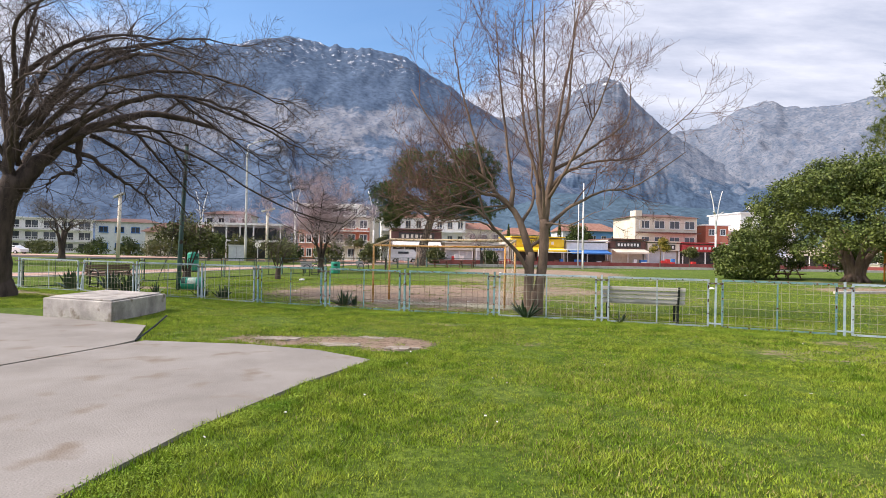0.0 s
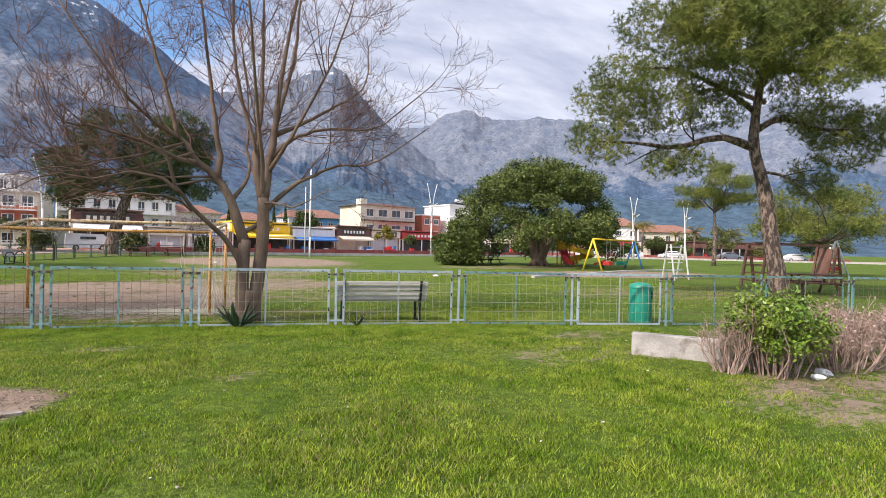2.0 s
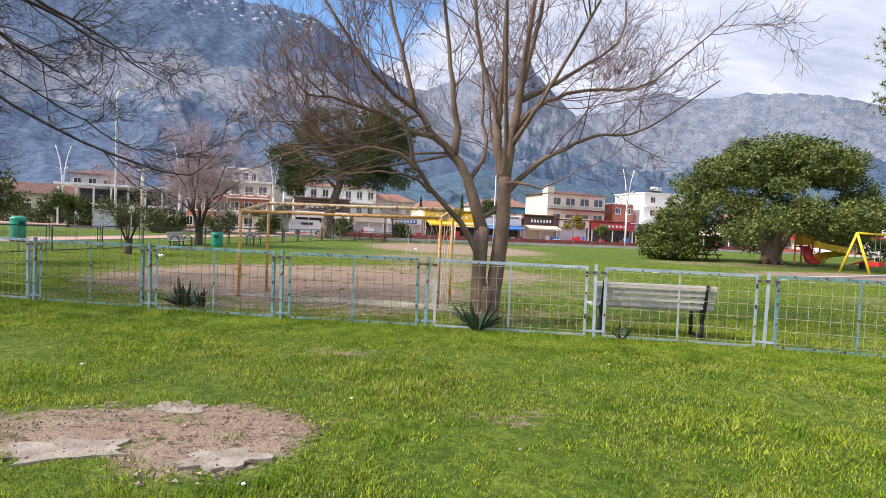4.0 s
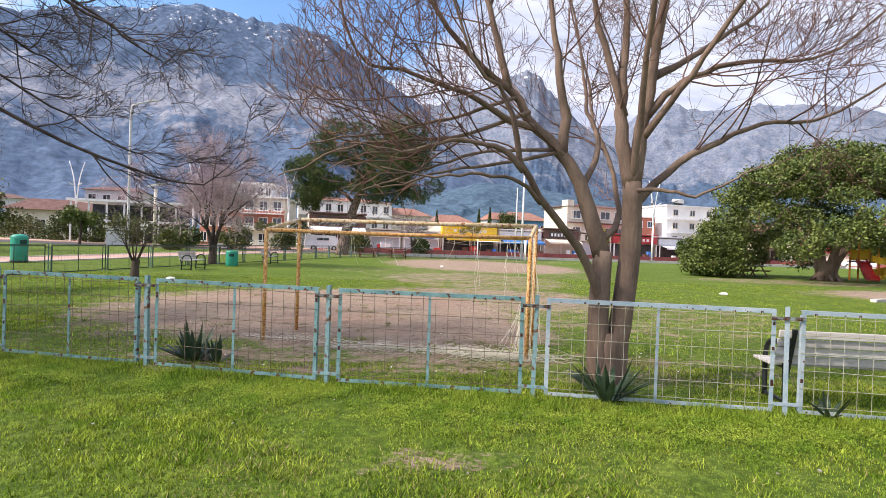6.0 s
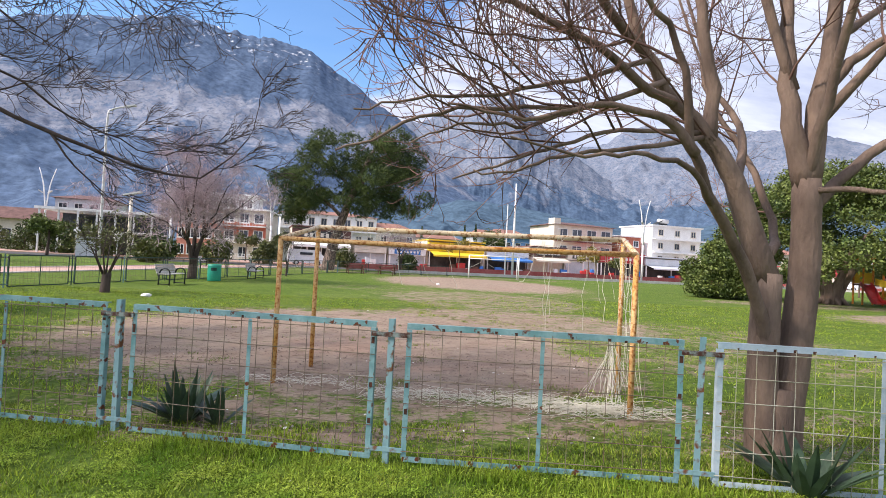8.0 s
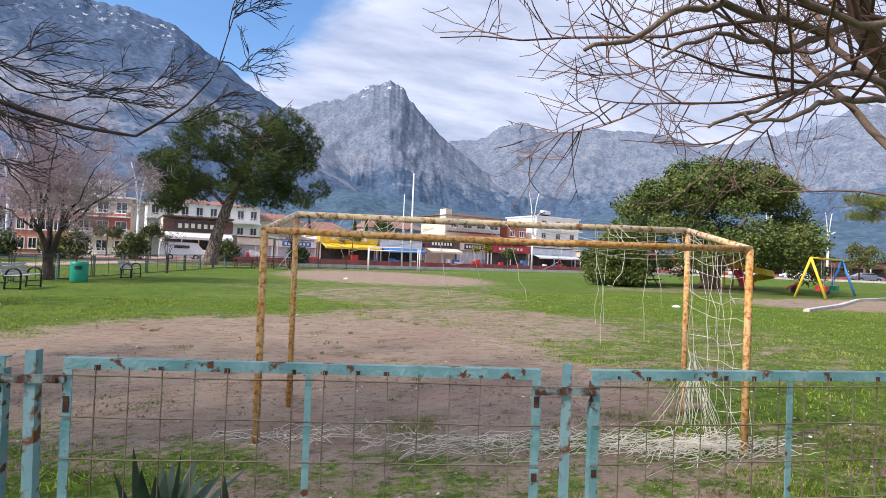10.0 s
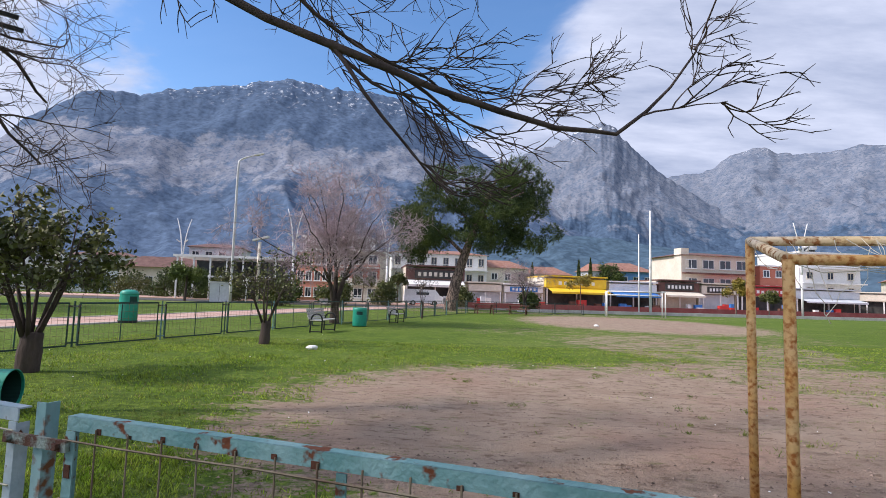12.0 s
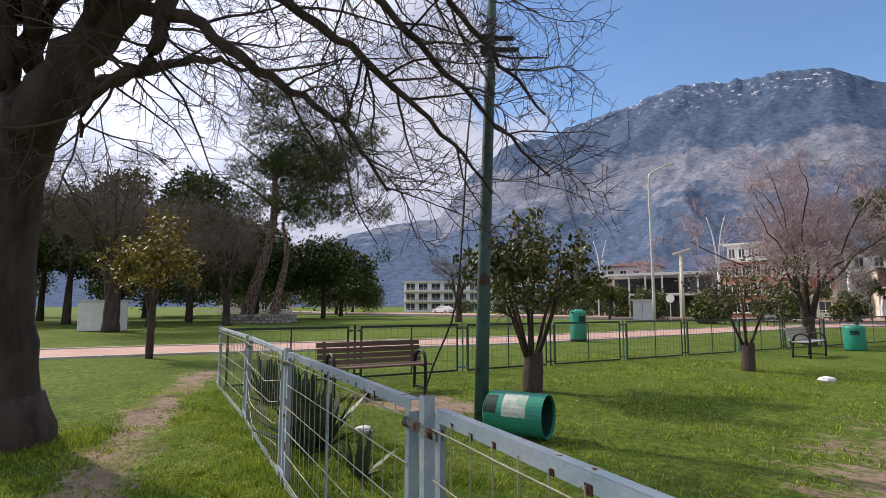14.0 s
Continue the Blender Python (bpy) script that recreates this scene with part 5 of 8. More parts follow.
# ---- goal ----
def goal_with_net():
    e = thing("goal", pose(0, 0, 0), "rusty yellow and cream steel football goal with a torn net", "goal")
    NL, NR, FL, FR = (-2.27, 16.70), (1.62, 15.48), (-1.94, 17.72), (1.98, 16.52)
    hn, hf = 1.72, 1.93
    def up(p, z): return (p[0], p[1], z)
    for p, h, m in ((NL, hn, M_GOAL), (NR, hn, M_GOAL), (FL, hf, M_GOAL), (FR, hf, M_GOAL)):
        part("post", Geo().tube([up(p, -0.05), up(p, h * 0.5), up(p, h)], 0.030, 10), m, e, smooth=True)
    part("crossbar", Geo().tube([up(FL, hf), up(((FL[0] + FR[0]) / 2, (FL[1] + FR[1]) / 2), hf - 0.01), up(FR, hf)], 0.034, 10), M_GOAL_BAR, e, "cream crossbar with rust", smooth=True)
    part("rear_bar", Geo().tube([up(NL, hn), up(((NL[0] + NR[0]) / 2, (NL[1] + NR[1]) / 2), hn - 0.015), up(NR, hn)], 0.029, 10), M_GOAL, e, smooth=True)
    for a, b in ((NL, FL), (NR, FR)):
        part("side_bar", Geo().tube([up(a, hn), up(b, hf)], 0.031, 10), M_GOAL_BAR, e, smooth=True)
    # net: torn remains along the bars, at the right end and on the ground
    R = random.Random(2)
    g = Geo()
    def P(u, v, z): # u along the bars, v from rear to front
        return Vector((NL[0] + (NR[0] - NL[0]) * u + (FL[0] - NL[0]) * v, NL[1] + (NR[1] - NL[1]) * u + (FL[1] - NL[1]) * v, z))
    def strand(a, b, sag, n=7, thick=0.0025):
        pts = [a.lerp(b, i / (n - 1)) - Vector((0, 0, sag * math.sin(math.pi * i / (n - 1)))) + Vector((R.gauss(0, .012), R.gauss(0, .012), R.gauss(0, .012))) for i in range(n)]
        g.tube(pts, thick, 3, cap=False)
    for i in range(26):      # roof net, dense to both ends
        u = R.choice((R.uniform(0, 0.35), R.uniform(0.55, 1)))
        strand(P(u, 0, hn), P(min(1, max(0, u + R.uniform(-.1, .1))), 1, hf), R.uniform(0.02, 0.16))
    for k in range(5):
        v = k / 4
        strand(P(0.0, v, hn + (hf - hn) * v), P(0.34, v, hn + (hf - hn) * v - 0.03), 0.10 + 0.05 * R.random(), 9)
        strand(P(0.55, v, hn + (hf - hn) * v), P(1, v, hn + (hf - hn) * v), 0.10 + 0.08 * R.random(), 11)
    for i in range(9):       # right-hand side curtain
        v = i / 8
        strand(P(1, v, hn + (hf - hn) * v), P(1 + R.uniform(-.03, .06), v, R.uniform(0.05, 0.25)), 0.0, 9)
    for k in range(9):
        z = 0.15 + k * 0.19
        strand(P(1.0, 0, z), P(1.0, 1, z + R.uniform(-.05, .1)), R.uniform(0.03, 0.12), 7)
    for i in range(28):      # gathered bunch at the right foot
        a = P(0.97 + R.uniform(-.006, .006), 0.6, R.uniform(0.55, 0.75))
        strand(a, P(0.97 + R.gauss(0, .030), 0.5 + R.gauss(0, .2), 0.03), -0.02, 7, 0.0026)
    for i in range(26):      # hanging loose threads
        u, v = R.random(), R.choice((0.0, 1.0))
        a = P(u, v, hn + (hf - hn) * v)
        strand(a, a + Vector((R.uniform(-.25, .25), R.uniform(-.1, .1), -R.uniform(0.15, 1.3 if u > 0.75 else 0.5))), R.uniform(-.05, .1), 6)
    for i in range(300):      # net lying on the ground along the rear
        a = P(R.choice((R.uniform(0, 1), R.gauss(0.95, .06), R.uniform(0.45, 1))), R.gauss(0.02, .12), 0.012)
        strand(a, a + Vector((R.uniform(-.8, .8), R.uniform(-.22, .22), R.uniform(0, .05))), -R.uniform(0.0, 0.09), 8, 0.0024)
    part("net", g, M_NET, e, "torn off-white net, sagging and trailing")
    return e


goal_with_net()


# ---- things by the fence ----
def bench(m, slat, frame_mat, label, length=1.75, loops=True, group="park benches"):
    """Park bench: x along the seat, faces -y."""
    e = thing("park_bench", m, label, "bench", group)
    for i in range(4):
        y = -0.20 + i * 0.105
        part("seat_slat", Geo().box((0, y, 0.44), (length, 0.085, 0.032)), slat, e, bevel=0.006)
    for i in range(4):
        z = 0.50 + i * 0.095
        part("back_slat", Geo().box((0, 0.20 + (z - 0.44) * 0.28, z), (length, 0.03, 0.08)), slat, e, bevel=0.006)
    for s in (-1, 1):
        x = s * (length / 2 - 0.14)
        pts = [(x, -0.24, 0.0), (x, -0.25, 0.30), (x, -0.24, 0.52), (x, -0.16, 0.63), (x, -0.04, 0.66), (x, 0.08, 0.62), (x, 0.15, 0.50), (x, 0.17, 0.30), (x, 0.19, 0.0)]
        part("arm_loop", Geo().tube(curve_pts(pts, 22), 0.028, 8), frame_mat, e, smooth=True)
        part("back_support", Geo().bar((x, 0.19, 0.30), (x, 0.33, 0.84), 0.045, 0.03), frame_mat, e)
        part("foot_rail", Geo().bar((x, -0.24, 0.04), (x, 0.19, 0.04), 0.035, 0.035), frame_mat, e)
        part("seat_bearer", Geo().bar((x, -0.25, 0.41), (x, 0.20, 0.41), 0.035, 0.03), frame_mat, e)
    return e


bench(pose(4.72, 13.52, 0, 0, 0, 180 - 11), M_SLAT, M_BLACK, "weathered grey slatted bench with black steel arm loops", 1.80)
bench(pose(-13.05, 20.45, 0, 0, 0, 74), M_SLAT_BROWN, M_BLACK, "brown slatted bench with black looped arms by the side fence", 1.9)
bench(pose(-9.25, 33.1, 0, 0, 0, 84), M_SLAT, M_BLACK, "grey slatted bench with black arms under the bare tree", 1.6)
bench(pose(-7.55, 40.7, 0, 0, 0, 84), M_SLAT, M_BLACK, "grey slatted bench with black arms on the lawn edge", 1.6)
bench(pose(-15.9, 58.5, 0, 0, 0, 80), M_SLAT, M_BLACK, "distant slatted bench beside the brick path", 1.6)


def ring(g, z, r, n=28):
    k = len(g.v)
    for i in range(n):
        a = 2 * math.pi * i / n
        g.v.append((r * math.cos(a), r * math.sin(a), z))
    return k


def lathe(profile, n=28, close=True):
    g = Geo()
    ks = [ring(g, z, max(r, 1e-3), n) for r, z in profile]
    for a, b in zip(ks, ks[1:]):
        for i in range(n):
            j = (i + 1) % n
            g.f.append((a + i, a + j, b + j, b + i))
    if close:
        g.f.append(tuple(ks[0] + i for i in reversed(range(n))))
        g.f.append(tuple(ks[-1] + i for i in range(n)))
    return g


def litter_bin(m, h, r, label, domed=True, base=False, hatch=0.0):
    e = thing("litter_bin", m, label, "bin", "litter bins")
    prof = [(r * 0.94, 0.0), (r * 0.98, 0.02), (r, h * 0.5), (r * 0.99, h * 0.86)]
    if domed:
        prof += [(r * 0.97, h * 0.92), (r * 0.80, h * 0.97), (r * 0.4, h), (0.01, h * 1.005)]
    else:
        prof += [(r, h), (r * 0.93, h), (r * 0.92, h * 0.9)]
    part("body", lathe(prof), M_BIN, e, smooth=True)
    a0 = hatch
    g = Geo()
    for k in range(5):
        a = a0 + (k - 2) * 0.17
        b = a + 0.17
        q = r * 1.012
        g.poly([(q * math.cos(a), q * math.sin(a), h * 0.62), (q * math.cos(b), q * math.sin(b), h * 0.62), (q * math.cos(b), q * math.sin(b), h * 0.80), (q * math.cos(a), q * math.sin(a), h * 0.80)])
    # Patch on the outside, no hole: its dark colour is the mouth's shade.
    part("opening_shade", g, M_BIN_IN, e, "dark patch painted for the shaded mouth of the bin")
    if domed:
        part("rim_band", lathe([(r * 1.0, h * 0.86), (r * 1.02, h * 0.865), (r * 1.02, h * 0.885), (r * 1.0, h * 0.89)], close=False), M_BIN, e)
    if base:
        part("base_ring", lathe([(r * 0.98, 0.0), (r * 1.03, 0.01), (r * 1.03, 0.09), (r * 0.98, 0.10)], close=False), M_BLACK, e)
    return e


litter_bin(pose(9.95, 11.72, 0, 0, 0, 0), 0.86, 0.24, "green plastic litter bin with a domed lid", hatch=-1.0)
litter_bin(pose(-8.65, 36.9, 0), 0.80, 0.31, "squat green litter bin on the lawn", domed=False, hatch=-1.5)
litter_bin(pose(-17.4, 34.35, 0), 1.30, 0.34, "tall green litter bin with a black base by the path", base=True, hatch=-0.6)


def tipped_bin():
    e = thing("tipped_bin", pose(-9.54, 19.71, 0.235, 0, 90, 14), "green litter bin tipped on its side against the pole", "bin")
    r, h = 0.238, 0.72
    part("body", lathe([(r * 0.2, -h / 2), (r * 0.8, -h / 2 + 0.01), (r * 0.97, -h / 2 + 0.04), (r, -h / 2 + 0.10), (r, h / 2), (r * 0.955, h / 2), (r * 0.95, -h / 2 + 0.12), (r * 0.1, -h / 2 + 0.06)], 32), M_BIN, e, smooth=False)
    # Lining and mouth patch carry the inside shade as dark colour.
    part("lining", lathe([(r * 0.945, h / 2 - 0.03), (r * 0.94, -h / 2 + 0.13)], 32, close=False), M_BIN_IN, e, "inside face with its shade painted dark green")
    for nm, z0, z1, a0, a1, mm in (("sticker", -0.10, 0.18, 3.5, 4.7, M_DECAL), ("opening_shade", -0.32, -0.17, 3.7, 4.6, M_BIN_IN)):
        g = Geo()
        for k in range(6):
            a, b = a0 + (a1 - a0) * k / 6, a0 + (a1 - a0) * (k + 1) / 6
            q = r * 1.012
            g.poly([(q * math.cos(a), q * math.sin(a), z0), (q * math.cos(b), q * math.sin(b), z0), (q * math.cos(b), q * math.sin(b), z1), (q * math.cos(a), q * math.sin(a), z1)])
        part(nm, g, mm, e)
    part("bracket", Geo().bar((0.02, -0.07, -h / 2 + 0.06), (0.02, -0.11, -h / 2 - 0.10), 0.05, 0.03), M_BLACK, e, "black steel bracket to the pole")


tipped_bin()


def lamp_pole():
    e = thing("pole", pose(-9.98, 19.58, 0), "tall chipped dark-green steel pole with brackets", "pole")
    part("shaft", Geo().tube([(0, 0, -0.1), (0.05, 0.03, 2.0), (0.12, 0.07, 4.0), (0.16, 0.09, 5.3)], [0.085, 0.078, 0.066, 0.06], 12), M_POLE, e, smooth=True)
    for z, l in ((4.75, 0.30), (4.60, 0.36)):
        part("bracket", Geo().bar((0.14, 0.06, z), (0.14 + l * 0.78, 0.06 + l * 0.62, z - 0.02), 0.04, 0.05), M_BLACK, e)
        part("bracket", Geo().bar((0.14, 0.06, z), (0.06, -0.02, z), 0.08, 0.08), M_BLACK, e)
    part("cap", Geo().tube([(0.16, 0.09, 5.28), (0.16, 0.09, 5.36)], 0.075, 10), M_BLACK, e)
    part("cable", Geo().tube(curve_pts([(0.02, -0.08, 4.3), (-0.06, -0.14, 3.4), (-0.12, -0.16, 2.4), (-0.20, -0.22, 1.4), (-0.42, -0.38, 0.7), (-0.55, -0.5, 0.1)], 20), 0.012, 5), M_BLACK, e, "loose black cable")


lamp_pole()


def agave(x, y, s, n, seed, label="dark green spiky agave-like clump at the fence foot"):
    R = random.Random(seed)
    e = thing("agave_clump", pose(x, y, 0), label, "plant", "spiky clumps")
    for k in range(n):
        a = R.uniform(0, 6.28)
        lean = R.uniform(0.1, 0.9)
        L_ = s * R.uniform(0.6, 1.1)
        d = Vector((math.cos(a) * lean, math.sin(a) * lean, 1.1 - lean * 0.6)).normalized()
        sd = Vector((-math.sin(a), math.cos(a), 0))
        p0 = Vector((math.cos(a) * s * 0.12, math.sin(a) * s * 0.12, 0))
        g = Geo()
        prof = ((0, 0.5), (0.3, 1.0), (0.65, 0.75), (1.0, 0.05))
        for u, wd in prof:
            c = p0 + d * (L_ * u) - Vector((0, 0, L_ * 0.22 * lean * u * u))
            w_ = s * 0.085 * wd
            nrm = d.cross(sd)
            g.v += [tuple(c - sd * w_), tuple(c + nrm * (w_ * -0.45)), tuple(c + sd * w_)]
        for j in range(len(prof) - 1):
            a0, b0 = j * 3, j * 3 + 3
            g.f += [(a0, a0 + 1, b0 + 1, b0), (a0 + 1, a0 + 2, b0 + 2, b0 + 1), (a0 + 2, a0, b0, b0 + 2)]
        part("leaf", g, M_AGAVE, e)
    return e


agave(-2.78, 15.2, 0.52, 34, 1); agave(-2.45, 15.12, 0.38, 14, 6)
agave(2.02, 13.62, 0.56, 26, 2)
agave(4.12, 13.1, 0.30, 12, 3)
agave(-6.85, 16.55, 0.50, 30, 4); agave(-7.75, 16.95, 0.48, 22, 5)
agave(-10.6, 17.75, 0.75, 30, 7); agave(-11.5, 18.15, 0.8, 26, 8); agave(-13.4, 18.75, 0.8, 26, 9); agave(-9.6, 17.6, 0.4, 16, 10)
agave(-12.6, 20.0, 0.35, 14, 11)

# concrete plinth beside the slab
pl = thing("concrete_plinth", pose(0, 0, 0), "low weathered concrete plinth with stained sides", "plinth")
_o = [(-6.54, 11.1), (-6.71, 13.3), (-8.66, 13.86), (-8.46, 11.66)]
part("block", Geo().prism(_o, -0.05, 0.40), M_CONCRETE_GREY, pl, bevel=0.02)
part("top_slab", Geo().prism([(-6.62, 11.2), (-6.79, 13.22), (-8.56, 13.74), (-8.38, 11.73)], 0.404, 0.43), M_CONCRETE_GREY, pl, bevel=0.01)
rod = thing("steel_rod", pose(0, 0, 0), "thin bent steel rod stuck in the slab edge", "rod")
part("shaft", Geo().tube([(-4.66, 9.0, 0.02), (-4.9, 9.9, 0.12), (-5.1, 10.6, 0.22)], 0.018, 6), M_BLACK, rod)

# planter wall and its shrubs
pw = thing("planter_wall", pose(0, 0, 0), "low pale concrete planter wall", "wall")
part("wall", Geo().prism([(7.16, 9.22), (8.22, 7.86), (8.36, 7.97), (7.30, 9.33)], -0.05, 0.32), M_CONCRETE_GREY, pw, bevel=0.015)



def stem_shrub(x, y, h, rad, n_stem, leaf_n, leaf, leafm, stem_m, seed, label, leaf_lo=0.35):
    R = random.Random(seed)
    e = thing("shrub", pose(x, y, 0), label, "shrub")
    g, gw = Geo(), Geo()
    L_ = []
    for k in range(n_stem):
        a, q = R.uniform(0, 6.28), math.sqrt(R.random())
        b0 = Vector((math.cos(a) * rad * 0.55 * q, math.sin(a) * rad * 0.55 * q, 0))
        tip = Vector((math.cos(a) * rad * q * R.uniform(0.8, 1.2), math.sin(a) * rad * q * R.uniform(0.8, 1.2), h * R.uniform(0.6, 1.0)))
        L_.append(limb_tube(g, [b0, b0.lerp(tip, 0.5) + Vector((R.gauss(0, .05), R.gauss(0, .05), 0)), tip], 0.011, 0.004, 6, 4, 0.0, R))
    ends = branch_out(L_, gw, gw, R, [(4, 6), (2, 3)], [h * 0.3, h * 0.16], 0.5, (0, 0, 0.2), 0.3, 0.004, 0.003)
    tagged(part("stem_growth", g, stem_m, e), kind="stuff")
    tagged(part("twig_growth", gw, stem_m, e), kind="stuff")
    if leaf_n:
        tips = np.array([tuple(p) for s, _, _ in ends for p in s[1:]])
        tips = tips[tips[:, 2] > h * leaf_lo]
        c = tips[np.random.default_rng(seed).integers(0, len(tips), leaf_n)] + np.random.default_rng(seed + 1).normal(scale=0.04, size=(leaf_n, 3))
        tagged(tri_cloud("foliage", leaf_quads(c, leaf, 0.0, 0.5), 4, leafm, e), kind="stuff")
    return e


stem_shrub(8.0, 7.6, 0.92, 0.56, 44, 8000, 0.062, M_LEAF_BRIGHT, M_DRY, 3, "bright green leafy shrub with bare grey stems below", 0.25)
stem_shrub(7.5, 7.9, 0.72, 0.32, 40, 0, 0, None, M_DRY, 4, "thin bare grey stems at the planter edge")
for k, (x, y, h, r) in enumerate(((9.3, 7.5, 0.8, 0.75), (10.4, 7.2, 0.8, 0.8), (11.5, 6.9, 0.75, 0.8), (8.9, 8.2, 0.7, 0.5), (10.2, 8.0, 0.72, 0.6))):
    stem_shrub(x, y, h, r, 70, 700, 0.05, M_DRY, M_DRY, 20 + k, "dry reddish-brown twiggy shrub in the planter", 0.4)


def small_tree(name, x, y, label, stump_r, stump_h, h, rad, n_stem, n_leaf, leaf, lm, bark, seed, leaf_lo=0.5):
    R = random.Random(seed)
    e = thing(name, pose(x, y, 0), label, "tree")
    g = Geo()
    limb_tube(g, [(0, 0, -0.1), (0.02, 0.0, stump_h * 0.5), (0.03, 0.02, stump_h)], stump_r * 1.15, stump_r * 0.95, 7, 10, 0.07, R)
    part("trunk", g, bark, e, smooth=True)
    gb, gw = Geo(), Geo()
    L_ = []
    for k in range(n_stem):
        a = 2 * math.pi * k / n_stem + R.uniform(-0.4, 0.4)
        tip = Vector((math.cos(a) * rad * R.uniform(0.35, 1.0), math.sin(a) * rad * R.uniform(0.35, 1.0), h * R.uniform(0.7, 1.0)))
        b0 = Vector((math.cos(a) * stump_r * 0.6, math.sin(a) * stump_r * 0.6, stump_h * 0.9))
        pts = limb_tube(gb, [b0, b0 + Vector((math.cos(a) * rad * 0.28, math.sin(a) * rad * 0.28, (h - stump_h) * 0.4)), tip], stump_r * 0.26, 0.009, 8, 6, 0.05, R)
        L_.append(pts)
    ends = branch_out(L_, gb, gw, R, [(6, 8), (4, 5), (2, 3)], [rad * 0.55, rad * 0.30, rad * 0.17], 0.6, (0, 0, 0.08), 0.35, 0.006, 0.004)
    tagged(part("branch_growth", gb, bark, e, smooth=True), kind="stuff")
    tagged(part("twig_growth", gw, bark, e), kind="stuff")
    tips = np.array([tuple(p) for s, _, _ in ends for p in s[1:]])
    tips = tips[tips[:, 2] > h * leaf_lo]
    RR = np.random.default_rng(seed)
    c = tips[RR.integers(0, len(tips), n_leaf)] + RR.normal(scale=leaf * 0.7, size=(n_leaf, 3))
    tagged(tri_cloud("crown", leaf_quads(c, leaf, 0.2, 0.55), 4, lm, e), kind="stuff")
    return e


small_tree("small_tree", -11.25, 22.4, "small evergreen tree with thick pollarded stump and slender stems", 0.17, 0.65, 2.85, 1.15, 8, 4200, 0.11, M_LEAF_OLIVE, M_BARK_DARK, 31, 0.52)
small_tree("small_tree", -9.5, 28.2, "small pollarded tree with sparse olive leaves", 0.13, 0.62, 2.5, 1.2, 6, 1100, 0.09, M_LEAF_OLIVE, M_BARK_DARK, 33, 0.5)
small_tree("young_tree", -6.7, 46.0, "thin leafless sapling in the lawn", 0.06, 0.9, 3.0, 0.9, 5, 60, 0.07, M_LEAF_OLIVE, M_BARK_DARK, 35)
small_tree("citrus_tree", -22.2, 19.65, "slender young tree with golden-green leaves by the path", 0.09, 1.5, 3.8, 1.2, 8, 2600, 0.15, M_LEAF_GOLD, M_BARK_DARK, 36, 0.45)


# ---- paths, kerbs, road ----
def strip(name, line, w, z0, z1, material, label, category, parent=None):
    pts = [Vector((x, y)) for x, y in line]
    Lf, Rt = [], []
    for i, p in enumerate(pts):
        t = (pts[min(i + 1, len(pts) - 1)] - pts[max(i - 1, 0)]).normalized()
        n = Vector((-t.y, t.x)) * (w / 2)
        Lf.append(p + n); Rt.append(p - n)
    g = Geo()
    k = len(pts)
    for q in (Rt, Lf):
        for z in (z0, z1):
            g.v += [(p.x, p.y, z) for p in q]
    for i in range(k - 1):
        g.f.append((k + i, k + i + 1, 3 * k + i + 1, 3 * k + i))
        g.f.append((i, i + 1, k + i + 1, k + i))
        g.f.append((2 * k + i + 1, 2 * k + i, 3 * k + i, 3 * k + i + 1))
    for i in (0, k - 1):
        g.f.append((i, k + i, 3 * k + i, 2 * k + i))
    ob = part(name, g, material, parent)
    if label:
        tagged(ob, label, category, kind="structure")
    return ob


PATHLINE = [(x, y) for x, y, z in [tuple(p) for p in curve_pts([(-31.0, -8.0, 0), (-27.5, 10.0, 0), (-25.0, 20.0, 0), (-20.4, 31.0, 0), (-18.0, 42.0, 0), (-16.0, 53.0, 0), (-12.0, 66.0, 0), (-8.0, 80.0, 0)], 40)]]
strip("pavement_path", PATHLINE, 3.6, -0.05, 0.012, M_BRICKPAVE, "pinkish brick-paved park path", "path")
for s in (-1, 1):
    off = []
    for i, p in enumerate(PATHLINE):
        q, r_ = PATHLINE[min(i + 1, 39)], PATHLINE[max(i - 1, 0)]
        t = Vector((q[0] - r_[0], q[1] - r_[1])).normalized()
        off.append((p[0] - t.y * s * 1.88, p[1] + t.x * s * 1.88))
    strip("kerb", off, 0.12, -0.05, 0.05, M_KERB, "pale stone kerb of the park path", "kerb")


ROT = math.degrees(math.atan(0.2))


def front(x, off=0.0):
    """y of the shop row's line, and of lines parallel to it."""
    if x > 66:
        return 105.2 - 0.55 * (x - 66) + off
    return 92.0 + 0.2 * x + off if x > -12 else 89.6 + off


def row_turn(x):
    return -28.8 if x > 66 else ROT if x > -12 else 0.0


def along(x0, x1, off, n=60):
    return [(x0 + (x1 - x0) * i / (n - 1), front(x0 + (x1 - x0) * i / (n - 1), off)) for i in range(n)]


strip("road", along(-160, 170, -17.0), 9.0, -0.05, 0.015, M_ASPHALT, "grey asphalt street beyond the park", "road")
strip("pavement_far", along(-160, 170, -6.0), 12.0, -0.05, 0.10, M_BRICKPAVE, "reddish paved forecourt before the shops", "pavement")
strip("kerb_park", along(1.0, 120, -25.5), 0.35, -0.05, 0.30, M_KERB, "pale low kerb wall at the park edge", "kerb")
strip("parapet_red", along(-4, 120, -12.6), 0.35, 0.0, 0.62, M_REDWALL, "low dull red parapet along the street", "wall")


# ---- buildings ----


